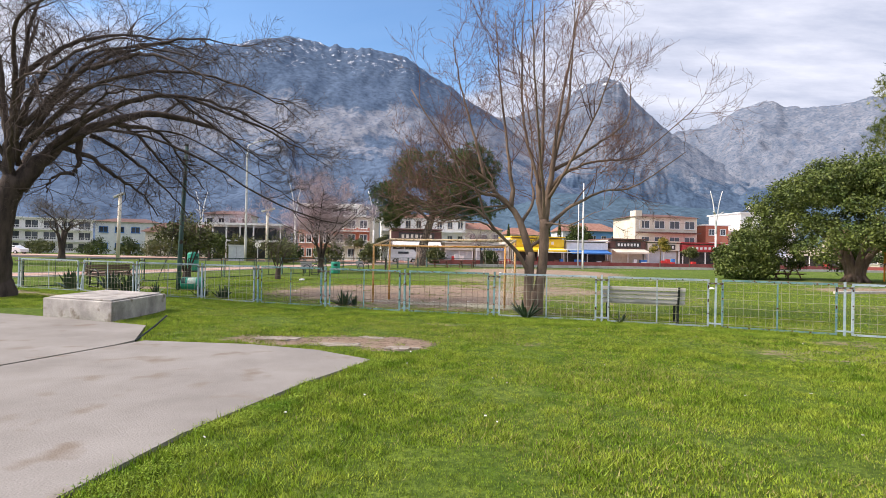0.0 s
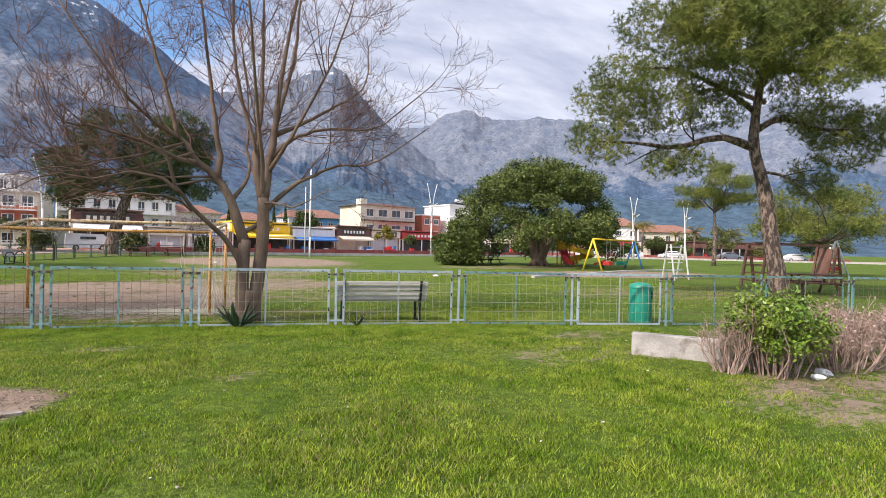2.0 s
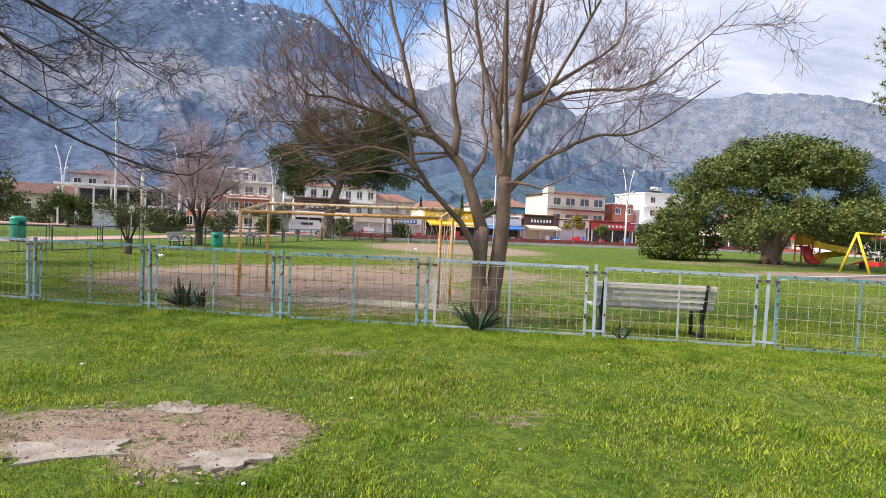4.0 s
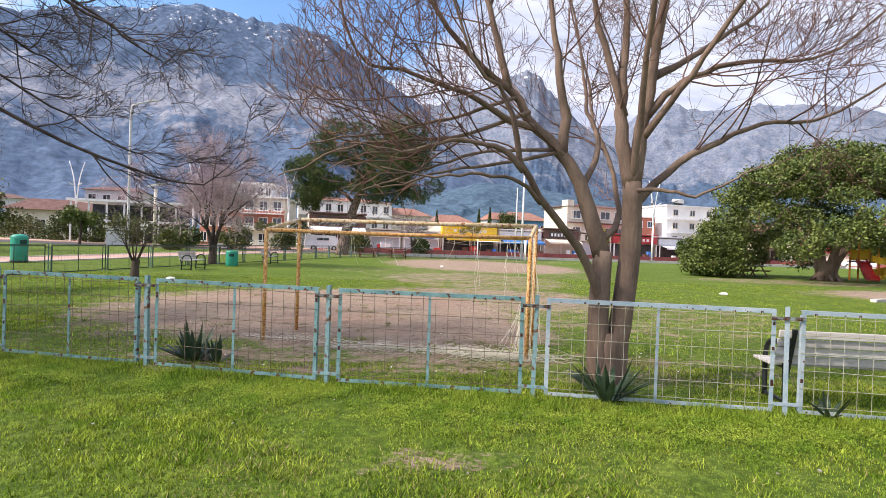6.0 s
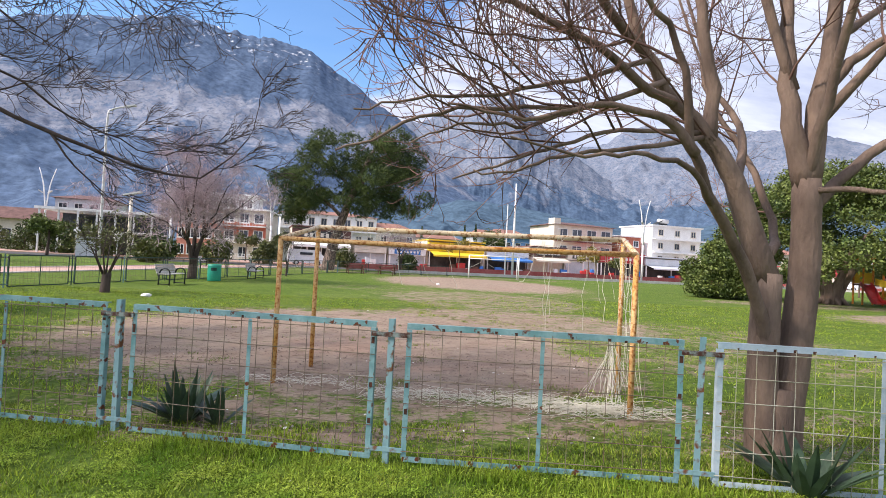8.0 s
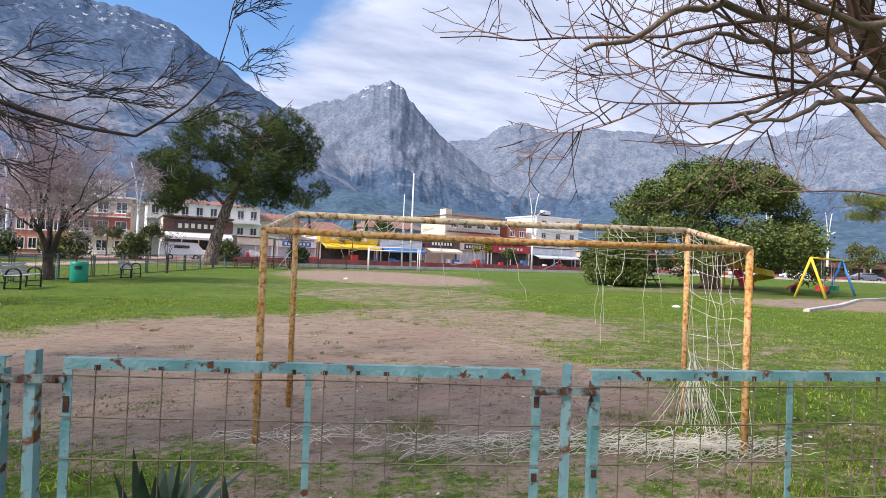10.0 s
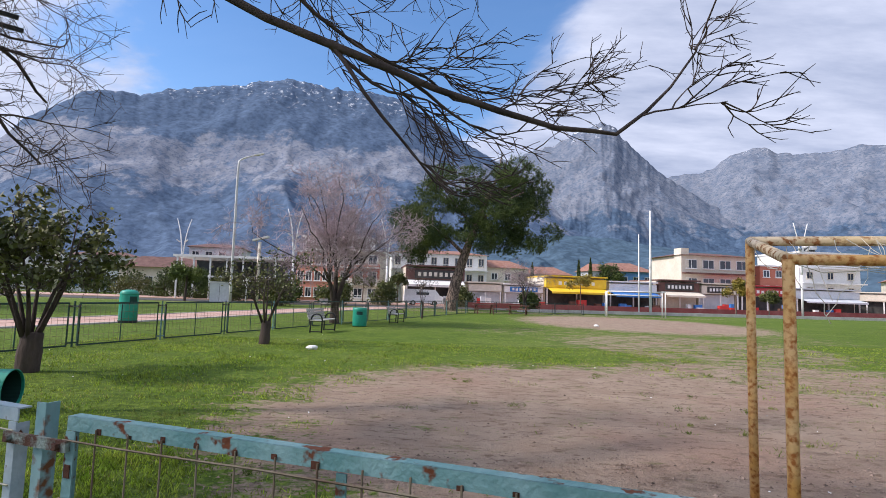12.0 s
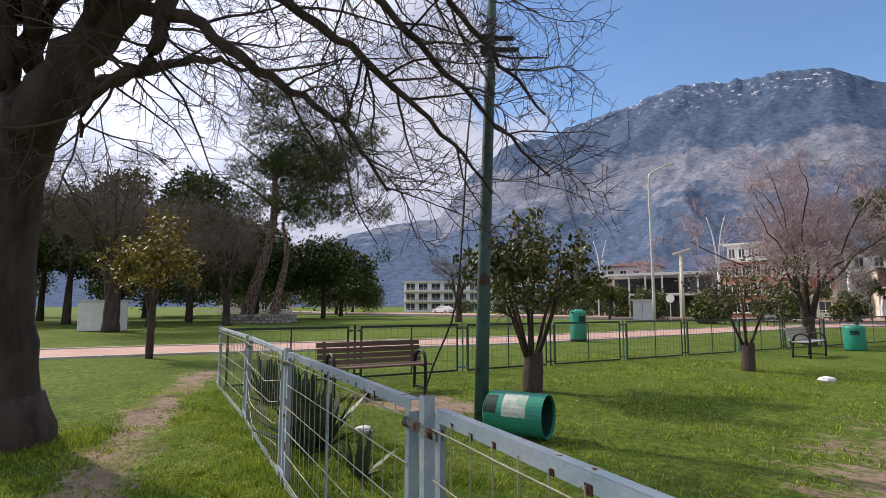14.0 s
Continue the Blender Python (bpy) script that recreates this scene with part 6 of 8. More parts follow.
def window(parent, x, y, z, w, h, fm, sill=True, ny=-1):
    wn = part("window", Geo().box((x, y - 0.02, z), (w, 0.05, h)), M_GLASS, parent)
    g = Geo()
    for dx in (-w / 2, w / 2):
        g.box((x + dx, y - 0.05, z), (0.10, 0.10, h + 0.1))
    for dz in (-h / 2, h / 2):
        g.box((x, y - 0.052, z + dz), (w + 0.1, 0.10, 0.10))
    g.box((x, y - 0.054, z), (0.07, 0.08, h))
    part("window_frame", g, fm, wn)
    if sill:
        part("sill", Geo().box((x, y - 0.09, z - h / 2 - 0.08), (w + 0.3, 0.2, 0.08)), fm, wn)


def house(name, x, off, w, d, h, label, wall, roof=None, roof_h=0.0, floors=2, cols=4, win=(1.1, 1.3), first=1, frame_m=None, overhang=0.4, balcony=False, rot=None, y=None, slabs=None):
    e = thing(name, pose(x, front(x, off) if y is None else y, 0, 0, 0, row_turn(x) if rot is None else rot), label, "building")
    part("wall", Geo().box((0, d / 2, h / 2), (w, d, h)), wall, e)
    if roof_h > 0:
        a, b, o = w / 2 + overhang, d + overhang, -overhang
        g = Geo()
        r = min(a * 0.55, d * 0.5)
        g.v += [(-a, o, h), (a, o, h), (a, b, h), (-a, b, h), (-a + r, d / 2, h + roof_h), (a - r, d / 2, h + roof_h)]
        g.f += [(0, 1, 5, 4), (1, 2, 5), (2, 3, 4, 5), (3, 0, 4), (3, 2, 1, 0)]
        part("roof", g, roof or M_ROOF, e)
    else:
        part("roof", Geo().box((0, d / 2, h + 0.12), (w + 2 * overhang, d + 2 * overhang, 0.24)), roof or wall, e)
    fh = h / floors
    for f in range(first, floors):
        if slabs:
            part("eave", Geo().box((0, -0.55, f * fh + 0.05), (w + 0.4, 1.3, 0.22)), slabs, e)
        for c in range(cols):
            xx = -w / 2 + w * (c + 0.5) / cols
            window(e, xx, 0, f * fh + fh * 0.52, win[0], win[1], frame_m or M_WHITE)
        if balcony:
            part("balcony", Geo().box((0, -0.6, f * fh + 0.08), (w, 1.2, 0.16)), M_WHITE, e)
            g = Geo()
            g.box((0, -1.17, f * fh + 0.95), (w, 0.05, 0.06))
            for k in range(int(w / 0.45)):
                g.box((-w / 2 + 0.2 + k * 0.45, -1.17, f * fh + 0.55), (0.05, 0.04, 0.8))
            part("railing", g, M_WHITE, e)
    return e


def shop(x0, x1, h, label, fascia, open_m=M_DARKSHOP, awning=None, off=0.0, sign=None, wall=M_CREAM, roof_m=None, posts=3):
    """A one-storey shop with a flat board as its open front, fascia board, posts and awning."""
    w = x1 - x0
    xc = (x0 + x1) / 2
    e = thing("shop", pose(xc, front(xc, off), 0, 0, 0, row_turn(xc)), label, "shop", "shop row")
    part("wall", Geo().box((0, 4.6, h / 2), (w - 0.06, 8.0, h)), wall, e)
    # No room behind this board: M_DARKSHOP paints the interior's shade on it.
    part("front", Geo().box((0, 0.5, h * 0.31), (w * 0.94, 0.2, h * 0.62)), open_m, e, "flat front board, dark where it stands for interior shade")
    part("fascia", Geo().box((0, 0.1, h * 0.80), (w - 0.1, 0.9, h * 0.30)), fascia, e)
    part("roof", Geo().box((0, 4.2, h + 0.1), (w + 0.1, 9.6, 0.2)), roof_m or fascia, e)
    for k in range(posts):
        part("post", Geo().box((-w / 2 + 0.2 + (w - 0.4) * k / max(posts - 1, 1), -0.4, h * 0.31), (0.16, 0.16, h * 0.62)), M_WHITE, e)
    if awning:
        g = Geo()
        n = 8
        g.v += [(-w * 0.47, 0.0, h * 0.66), (w * 0.47, 0.0, h * 0.66), (w * 0.47, -2.2, h * 0.52), (-w * 0.47, -2.2, h * 0.52), (-w * 0.47, -2.2, h * 0.46), (w * 0.47, -2.2, h * 0.46)]
        g.f += [(0, 1, 2, 3), (3, 2, 5, 4)]
        part("awning", g, awning, e)
    if sign:
        part("sign_board", Geo().box((0, -0.40, h * 0.80), (w * 0.7, 0.08, h * 0.22)), sign[0], e)
        R = random.Random(int(xc * 10))
        for k in range(7):
            part("sign_mark", Geo().box((-w * 0.27 + w * 0.54 * k / 6, -0.46, h * 0.80 + R.uniform(-.03, .03)), (w * 0.05, 0.04, h * 0.11)), sign[1], e)
    # goods and furniture under the front
    R = random.Random(int(x0 * 7))
    for k in range(4):
        mm = R.choice((M_WHITE, M_REDPLASTIC, M_BLUEPAINT, M_SHEET, M_WOODDARK))
        hh = R.uniform(0.5, 1.3)
        part("display_stand", Geo().box((R.uniform(-w * .4, w * .4), -1.0 - R.random(), hh / 2 + 0.1), (R.uniform(.5, 1.4), 0.5, hh)), mm, e)
    return e


shop(-4.0, 1.0, 3.3, "shop closed in with pale plastic sheeting", M_CREAM, M_SHEET, None, wall=M_CREAM)
shop(1.2, 7.2, 3.2, "pale shop with white sheeting and stalls", M_WHITE, M_SHEET, None, sign=(M_AWN_BLUE, M_WHITE))
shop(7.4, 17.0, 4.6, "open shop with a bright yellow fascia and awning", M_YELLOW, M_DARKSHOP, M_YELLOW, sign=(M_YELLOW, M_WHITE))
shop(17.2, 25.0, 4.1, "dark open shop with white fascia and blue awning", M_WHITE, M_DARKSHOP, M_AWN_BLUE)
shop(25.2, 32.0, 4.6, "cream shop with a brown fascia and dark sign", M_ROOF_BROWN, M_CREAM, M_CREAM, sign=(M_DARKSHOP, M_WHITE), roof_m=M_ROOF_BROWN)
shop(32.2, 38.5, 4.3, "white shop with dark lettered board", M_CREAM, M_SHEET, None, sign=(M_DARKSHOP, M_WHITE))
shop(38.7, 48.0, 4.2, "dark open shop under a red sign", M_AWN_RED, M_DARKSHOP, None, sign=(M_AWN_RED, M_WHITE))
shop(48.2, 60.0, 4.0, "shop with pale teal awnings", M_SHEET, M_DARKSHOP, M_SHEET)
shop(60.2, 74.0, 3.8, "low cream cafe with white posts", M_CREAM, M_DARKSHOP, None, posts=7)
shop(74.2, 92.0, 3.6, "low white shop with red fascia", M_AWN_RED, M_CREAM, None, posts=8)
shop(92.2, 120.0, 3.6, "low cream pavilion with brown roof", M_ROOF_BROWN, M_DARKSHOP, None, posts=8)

hA = house("apartment_building", 39.6, 9.0, 13.0, 10.0, 9.6, "three-storey beige building with brown eaves", M_CREAM, M_ROOF_BROWN, 0.9, 3, 4, (2.1, 1.5), 1, M_WHITE, 0.6, slabs=M_ROOF_BROWN)
part("chimney_wall", Geo().box((-6.1, 1.0, 5.4), (1.4, 2.2, 10.8)), M_CREAM, hA)
hB = house("apartment_building", 61.0, 8.0, 12.5, 10.0, 10.8, "white four-storey building with flat roof", M_WHITE, M_WHITE, 0, 4, 3, (1.2, 1.2), 1, M_CREAM, 0.3, slabs=M_WHITE)
part("water_heater", Geo().tube([(-1.5, 4.0, 12.3), (1.0, 4.0, 12.3)], 0.45, 12), M_STEEL, hB, "rooftop solar water tank", smooth=True)
part("water_heater_stand", Geo().box((-0.2, 4.0, 11.4), (2.2, 0.1, 1.2)).bar((-3.5, 3.6, 11.1), (-0.8, 3.9, 12.4), 1.2, 0.08), M_BLACK, hB)
house("apartment_building", 50.6, 9.5, 5.0, 9.0, 8.2, "small orange-red building with white trim", M_REDBLD, M_WHITE, 0, 3, 2, (1.2, 1.2), 1, M_WHITE, 0.3)
house("villa", 31.4, 33.0, 10.5, 10.0, 7.6, "blue house with a terracotta hip roof", M_BLUEWALL, M_ROOF, 2.2, 2, 4, (1.2, 1.4), 0, M_WHITE, 0.7)
house("villa", 24.6, 31.0, 5.0, 8.0, 7.4, "pale house with a terracotta roof", M_SHEET, M_ROOF, 1.8, 2, 2, (1.1, 1.3), 0, M_WHITE, 0.5)
house("villa", 84.0, 22.0, 14.0, 10.0, 6.6, "long low house with terracotta roof among palms", M_CREAM, M_ROOF, 2.0, 2, 6, (1.2, 1.3), 0, M_WHITE, 0.6)
house("villa", 101.0, 20.0, 10.0, 10.0, 7.6, "white gabled house with a tiled roof", M_WHITE, M_ROOF, 2.4, 2, 3, (1.2, 1.3), 0, M_WHITE, 0.6)
house("villa", 116.0, 26.0, 16.0, 10.0, 6.4, "cream house with a terracotta roof", M_CREAM, M_ROOF, 2.2, 2, 5, (1.2, 1.3), 0, M_WHITE, 0.6)
house("villa", 13.0, 30.0, 9.0, 8.0, 6.2, "cream house behind the shops", M_CREAM, M_ROOF, 1.8, 2, 3, (1.1, 1.2), 1, M_WHITE, 0.5)
house("villa", 2.0, 18.0, 10.0, 8.0, 6.6, "cream and brick house with tiled roof", M_CREAM, M_ROOF, 1.6, 2, 4, (1.1, 1.2), 1, M_WHITE, 0.5)

# to the left of the pine
st = shop(-13.0, -4.4, 5.4, "large shop with a brown roof and a lettered dark fascia", M_ROOF_BROWN, M_DARKSHOP, M_WHITE, sign=(M_DARKSHOP, M_CREAM), roof_m=M_ROOF_BROWN, posts=5)
house("hotel", -9.0, 17.0, 17.0, 10.0, 8.6, "white hotel with rows of arched balconies", M_WHITE, M_ROOF, 1.0, 3, 8, (1.0, 1.5), 1, M_CREAM, 0.4, balcony=True)
_rb = house("apartment_building", -20.6, 4.0, 6.4, 10.0, 7.6, "cream building with an orange-red balcony storey", M_CREAM, M_WHITE, 0, 3, 3, (1.3, 1.4), 0, M_WHITE, 0.5, balcony=True)
part("painted_storey", Geo().box((0, 0.0, 4.6), (6.44, 0.06, 2.3)), M_REDBLD, _rb)
house("hotel", -27.2, 5.0, 6.6, 10.0, 7.4, "salmon hotel with a white glazed top storey", M_PINKWALL, M_WHITE, 0, 3, 5, (0.9, 1.4), 0, M_WHITE, 0.4)
_hp = house("hotel", -25.0, 7.0, 10.0, 7.0, 10.0, "set-back white top storey with many windows", M_WHITE, M_WHITE, 0, 4, 8, (0.8, 1.3), 3, M_WHITE, 0.5)
_pg = thing("pergola", pose(-34.5, 80.0, 0, 0, 0, 8), "white flat-roofed pergola restaurant with slim posts", "pergola")
part("roof", Geo().box((0, 3, 5.4), (13.0, 8, 0.30)), M_WHITE, _pg)
part("back_wall", Geo().box((0, 6.5, 2.6), (12.4, 0.3, 5.2)), M_GLASS, _pg)
part("floor_band", Geo().box((0, 3, 2.9), (12.6, 7.6, 0.25)), M_WHITE, _pg)
for k in range(7):
    part("post", Geo().box((-6.0 + 2.0 * k, -0.8, 2.7), (0.18, 0.18, 5.4)), M_WHITE, _pg)
house("villa", -50.0, 0, 9.0, 10.0, 8.8, "pale grey house with a brown roof behind trees", M_SHEET, M_ROOF_BROWN, 1.0, 3, 4, (1.2, 1.2), 1, M_WHITE, 0.6, y=108.0, rot=14)
house("hotel", -98.0, 0, 26.0, 12.0, 7.6, "long white three-storey hotel with dark balconies", M_WHITE, M_WHITE, 0, 3, 8, (2.3, 1.7), 0, M_WHITE, 0.5, y=112.0, rot=38, balcony=True)
house("villa", -52.0, 0, 19.0, 6.0, 4.6, "long low house with a brown tiled roof", M_CREAM, M_ROOF_BROWN, 1.9, 1, 6, (1.3, 1.3), 0, M_WHITE, 0.8, y=100.0, rot=10)
house("villa", -74.0, 0, 12.0, 10.0, 7.0, "pale shop building with blue front", M_SHEET, M_ROOF_BROWN, 1.0, 2, 4, (1.6, 1.2), 0, M_AWN_BLUE, 0.6, y=112.0, rot=25)
house("villa", -120.0, 0, 16.0, 10.0, 5.0, "low house far behind the trees", M_CREAM, M_ROOF, 1.6, 2, 4, (1.2, 1.2), 0, M_WHITE, 0.6, y=70.0, rot=60)


# ---- masts and lamps ----
def mast(x, y, h, label, r=0.09, name="flag_mast"):
    e = thing(name, pose(x, y, 0), label, "mast")
    part("shaft", Geo().tube([(0, 0, -0.1), (0, 0, h * 0.45), (0, 0, h)], [r, r * 0.85, r * 0.5], 8), M_WHITE, e, smooth=True)
    part("collar", Geo().tube([(0, 0, h * 0.45), (0, 0, h * 0.46)], r * 1.2, 8), M_STEEL, e)
    part("base_plate", Geo().box((0, 0, 0.03), (r * 5, r * 5, 0.06)), M_STEEL, e)
    return e


mast(15.0, 70.0, 10.9, "white steel mast by the street", 0.14)
mast(15.4, 75.0, 9.0, "thin white steel mast by the street", 0.09)


def y_lamp(x, y, h, lean=1.0):
    e = thing("street_lamp", pose(x, y, 0, 0, 0, ROT), "white twin-arm street lamp with curved arms", "lamp", "twin street lamps")
    part("shaft", Geo().tube([(0, 0, 0), (0, 0, h * 0.45)], 0.13, 8), M_WHITE, e, smooth=True)
    for s in (-1, 1):
        part("arm", Geo().tube(curve_pts([(0, 0, h * 0.44), (s * 0.12, 0, h * 0.6), (s * 0.42, 0, h * 0.82), (s * 0.95, 0, h)], 9), [0.11 - 0.008 * i for i in range(9)], 7), M_WHITE, e, smooth=True)
        part("lantern", Geo().bar((s * 0.3, -0.3, h * 0.70), (s * 0.75, -0.5, h * 0.73), 0.22, 0.12), M_STEEL, e)
    return e


for x, y, h in ((35.5, 78.5, 11.2), (62.0, 63.0, 9.5), (72.0, 62.0, 9.5), (86.0, 58.0, 9.5), (-25.5, 78.0, 11.5), (-44.0, 86.0, 11.0), (-14.5, 82.0, 11.0)):
    y_lamp(x, y, h)


def tall_lamp():
    e = thing("street_lamp", pose(-28.6, 68.0, 0), "tall grey street lamp with one curved arm", "lamp")
    part("shaft", Geo().tube(curve_pts([(0, 0, 0), (0, 0, 8), (0, 0, 14.3), (0.35, 0.1, 15.2), (1.6, 0.3, 15.7)], 18), [0.15 - 0.005 * i for i in range(18)], 8), M_STEEL, e, smooth=True)
    part("lantern", Geo().bar((1.5, 0.3, 15.68), (2.5, 0.4, 15.9), 0.35, 0.16), M_STEEL, e)
    e2 = thing("park_lamp", pose(-25.0, 66.0, 0), "cream park lamp post with a drooping head", "lamp")
    part("shaft", Geo().tube([(0, 0, 0), (0, 0, 6.2)], 0.16, 8), M_CREAM, e2, smooth=True)
    part("head", Geo().bar((-0.7, 0, 6.35), (0.9, 0, 6.75), 0.5, 0.18), M_STEEL, e2)
    e3 = thing("park_lamp", pose(-34.4, 51.6, 0), "cream park lamp post near the bare tree", "lamp")
    part("shaft", Geo().tube([(0, 0, 0), (0.1, 0, 6.6)], 0.16, 8), M_CREAM, e3, smooth=True)
    part("head", Geo().bar((-0.5, 0, 6.5), (0.5, 0, 6.9), 0.4, 0.15), M_STEEL, e3)
    c = thing("utility_cabinet", pose(-30.4, 69.4, 0, 0, 0, 20), "grey metal utility cabinet on the lawn", "cabinet")
    part("body", Geo().box((0, 0, 1.0), (1.9, 1.0, 2.0)), M_SHEET, c, bevel=0.03)
    part("roof", Geo().box((0, 0, 2.07), (2.1, 1.2, 0.14)), M_STEEL, c)
    part("door_seam", Geo().box((0, -0.505, 1.0), (0.03, 0.01, 1.8)), M_BLACK, c)
    s_ = thing("round_sign", pose(-27.2, 68.6, 0), "small white oval sign on a post", "sign")
    part("post", Geo().tube([(0, 0, 0), (0, 0, 1.7)], 0.05, 6), M_STEEL, s_)
    g = lathe([(0.42, -0.02), (0.42, 0.02)], 18)
    g.v = [(x, z, y + 2.2) for x, y, z in g.v]
    part("disc", g, M_WHITE, s_)
    w_ = thing("utility_cabinet", pose(-42.2, 23.0, 0, 0, 0, 42), "pale block-shaped utility cabinet behind a tree", "cabinet")
    part("body", Geo().box((0, 0, 0.85), (2.3, 1.1, 1.7)), M_WHITE, w_, bevel=0.03)
    part("lid", Geo().box((0, 0, 1.75), (2.45, 1.25, 0.10)), M_SHEET, w_)


tall_lamp()


# ---- far goal and playground ----
def far_goal():
    e = thing("far_goal", pose(0, 0, 0), "white steel football goal at the far end", "goal")
    A, B = (8.3, 61.3), (13.1, 60.6)
    for x, y in (A, B, (8.5, 62.6), (13.3, 61.9)):
        part("post", Geo().tube([(x, y, 0), (x, y, 2.2)], 0.055, 8), M_WHITE, e, smooth=True)
    part("crossbar", Geo().tube([(*A, 2.2), (*B, 2.2)], 0.055, 8), M_WHITE, e, smooth=True)
    part("rear_bar", Geo().tube([(8.5, 62.6, 1.9), (13.3, 61.9, 1.9)], 0.045, 8), M_WHITE, e, smooth=True)


far_goal()


def play_tower():
    e = thing("play_tower", pose(32.0, 42.0, 0, 0, 0, -20), "playground tower with red straight and yellow spiral slides", "slide")
    for x in (-0.6, 0.6):
        for y in (0.0, 1.2):
            part("post", Geo().tube([(x + 0.5, y, 0), (x + 0.5, y, 3.0)], 0.06, 8), M_ORANGE, e)
    part("deck", Geo().box((0.5, 0.6, 1.35), (1.3, 1.3, 0.1)), M_WOODDARK, e)
    part("roof", Geo().box((0.5, 0.6, 3.1), (1.6, 1.6, 0.1)).box((0.5, 0.6, 3.3), (0.9, 0.9, 0.3)), M_ORANGE, e)
    part("panel", Geo().box((0.5, 1.25, 1.85), (1.2, 0.06, 0.8)), M_YELLOW, e)
    g = Geo()
    line = curve_pts([(0.0, -0.1, 1.4), (-0.1, -0.9, 1.0), (-0.2, -1.8, 0.35), (-0.2, -2.4, 0.22)], 10)
    for p in line:
        g.v += [(p.x - 0.3, p.y, p.z + 0.22), (p.x - 0.27, p.y, p.z), (p.x + 0.27, p.y, p.z), (p.x + 0.3, p.y, p.z + 0.22), (p.x + 0.33, p.y, p.z - 0.05), (p.x - 0.33, p.y, p.z - 0.05)]
    for i in range(9):
        for j in range(6):
            a, b = i * 6 + j, i * 6 + (j + 1) % 6
            g.f.append((a, b, b + 6, a + 6))
    part("straight_slide", g, M_REDPLASTIC, e, "red plastic chute")
    g = Geo()
    n = 28
    for i in range(n):
        a = 4.6 * math.pi / 2 * i / (n - 1)
        z = 1.5 - 1.25 * i / (n - 1)
        for r, dz in ((0.35, 0.32), (0.45, 0.0), (0.95, 0.0), (1.05, 0.4), (1.1, -0.05), (0.4, -0.08)):
            g.v.append((1.9 + r * math.cos(a + 2.6), 0.2 + r * math.sin(a + 2.6), z + dz))
    for i in range(n - 1):
        for j in range(6):
            a, b = i * 6 + j, i * 6 + (j + 1) % 6
            g.f.append((a, b, b + 6, a + 6))
    part("spiral_slide", g, M_YELLOW, e, "yellow spiral chute")
    return e


play_tower()


def picnic_table(x, y, rz):
    e = thing("picnic_table", pose(x, y, 0, 0, 0, rz), "dark wooden picnic table under the evergreen tree", "table", "picnic tables")
    part("tabletop", Geo().box((0, 0, 0.74), (1.8, 0.75, 0.05)), M_WOODDARK, e)
    for s in (-1, 1):
        part("seat", Geo().box((0, s * 0.72, 0.44), (1.8, 0.28, 0.05)), M_WOODDARK, e)
        for k in (-1, 1):
            part("leg", Geo().bar((k * 0.65, s * 0.65, 0), (k * 0.65, s * 0.2, 0.72), 0.08, 0.06), M_WOODDARK, e)
        part("brace", Geo().bar((s * 0.65, -0.8, 0.4), (s * 0.65, 0.8, 0.4), 0.06, 0.08), M_WOODDARK, e)


def swing_set(x0, y0, x1, y1, h, m0, m1, label):
    e = thing("swing_set", pose(0, 0, 0), label, "swing")
    d = Vector((x1 - x0, y1 - y0, 0)).normalized()
    s = Vector((-d.y, d.x, 0))
    for (x, y), mm in (((x0, y0), m0), ((x1, y1), m1)):
        for k in (-1, 1):
            b = Vector((x, y, 0)) + s * (k * 0.75)
            part("leg", Geo().tube([b, (x, y, h)], 0.07, 8), mm, e, smooth=True)
    part("top_bar", Geo().tube([(x0, y0, h), (x1, y1, h)], 0.06, 8), M_YELLOW, e, smooth=True)
    for u, mm in ((0.35, M_REDPLASTIC), (0.68, M_BIN)):
        p = Vector((x0, y0, 0)).lerp(Vector((x1, y1, 0)), u)
        st_ = part("swing_seat", Geo().box((p.x, p.y, 0.5), (0.75, 0.55, 0.28), math.atan2(d.y, d.x)), mm, e)
        for k in (-0.3, 0.3):
            part("chain", Geo().tube([(p.x + d.x * k, p.y + d.y * k, 0.6), (p.x + d.x * k, p.y + d.y * k, h)], 0.014, 4), M_STEEL, st_)
    return e


swing_set(27.8, 33.3, 34.6, 36.0, 2.3, M_YELLOW, M_BLUEPAINT, "playground swing with yellow and blue legs")
swing_set(43.0, 25.2, 49.0, 28.6, 2.6, M_SHEET, M_SHEET, "pale swing frame with a dark top bar")
picnic_table(23.6, 15.9, -30)
lad = thing("climbing_bars", pose(25.2, 23.8, 0, 0, 0, 10), "pale steel climbing bars on bare ground", "climbing frame")
for _x in (-0.7, 0.7):
    for _y in (-0.5, 0.5):
        part("leg", Geo().tube([(_x + _y * 0.5, _y, 0), (_x, _y * 0.2, 1.9)], 0.045, 6), M_STEEL, lad)
for _k in range(4):
    part("rung", Geo().tube([(-0.7, 0, 0.5 + 0.42 * _k), (0.7, 0, 0.5 + 0.42 * _k)], 0.03, 6), M_STEEL, lad)
see = thing("seesaw", pose(33.2, 38.2, 0, 0, 0, 20), "red seesaw in the playground", "seesaw")
part("beam", Geo().bar((-1.4, 0, 0.30), (1.4, 0, 0.75), 0.12, 0.1), M_REDPLASTIC, see)
part("pivot", Geo().box((0, 0, 0.25), (0.3, 0.3, 0.5)), M_BLACK, see)
strip("kerb_playground", [(17.5, 26.2), (22.6, 28.3), (29.0, 31.5), (38.0, 34.0)], 0.2, -0.05, 0.10, M_KERB, "pale kerb of the playground", "kerb")


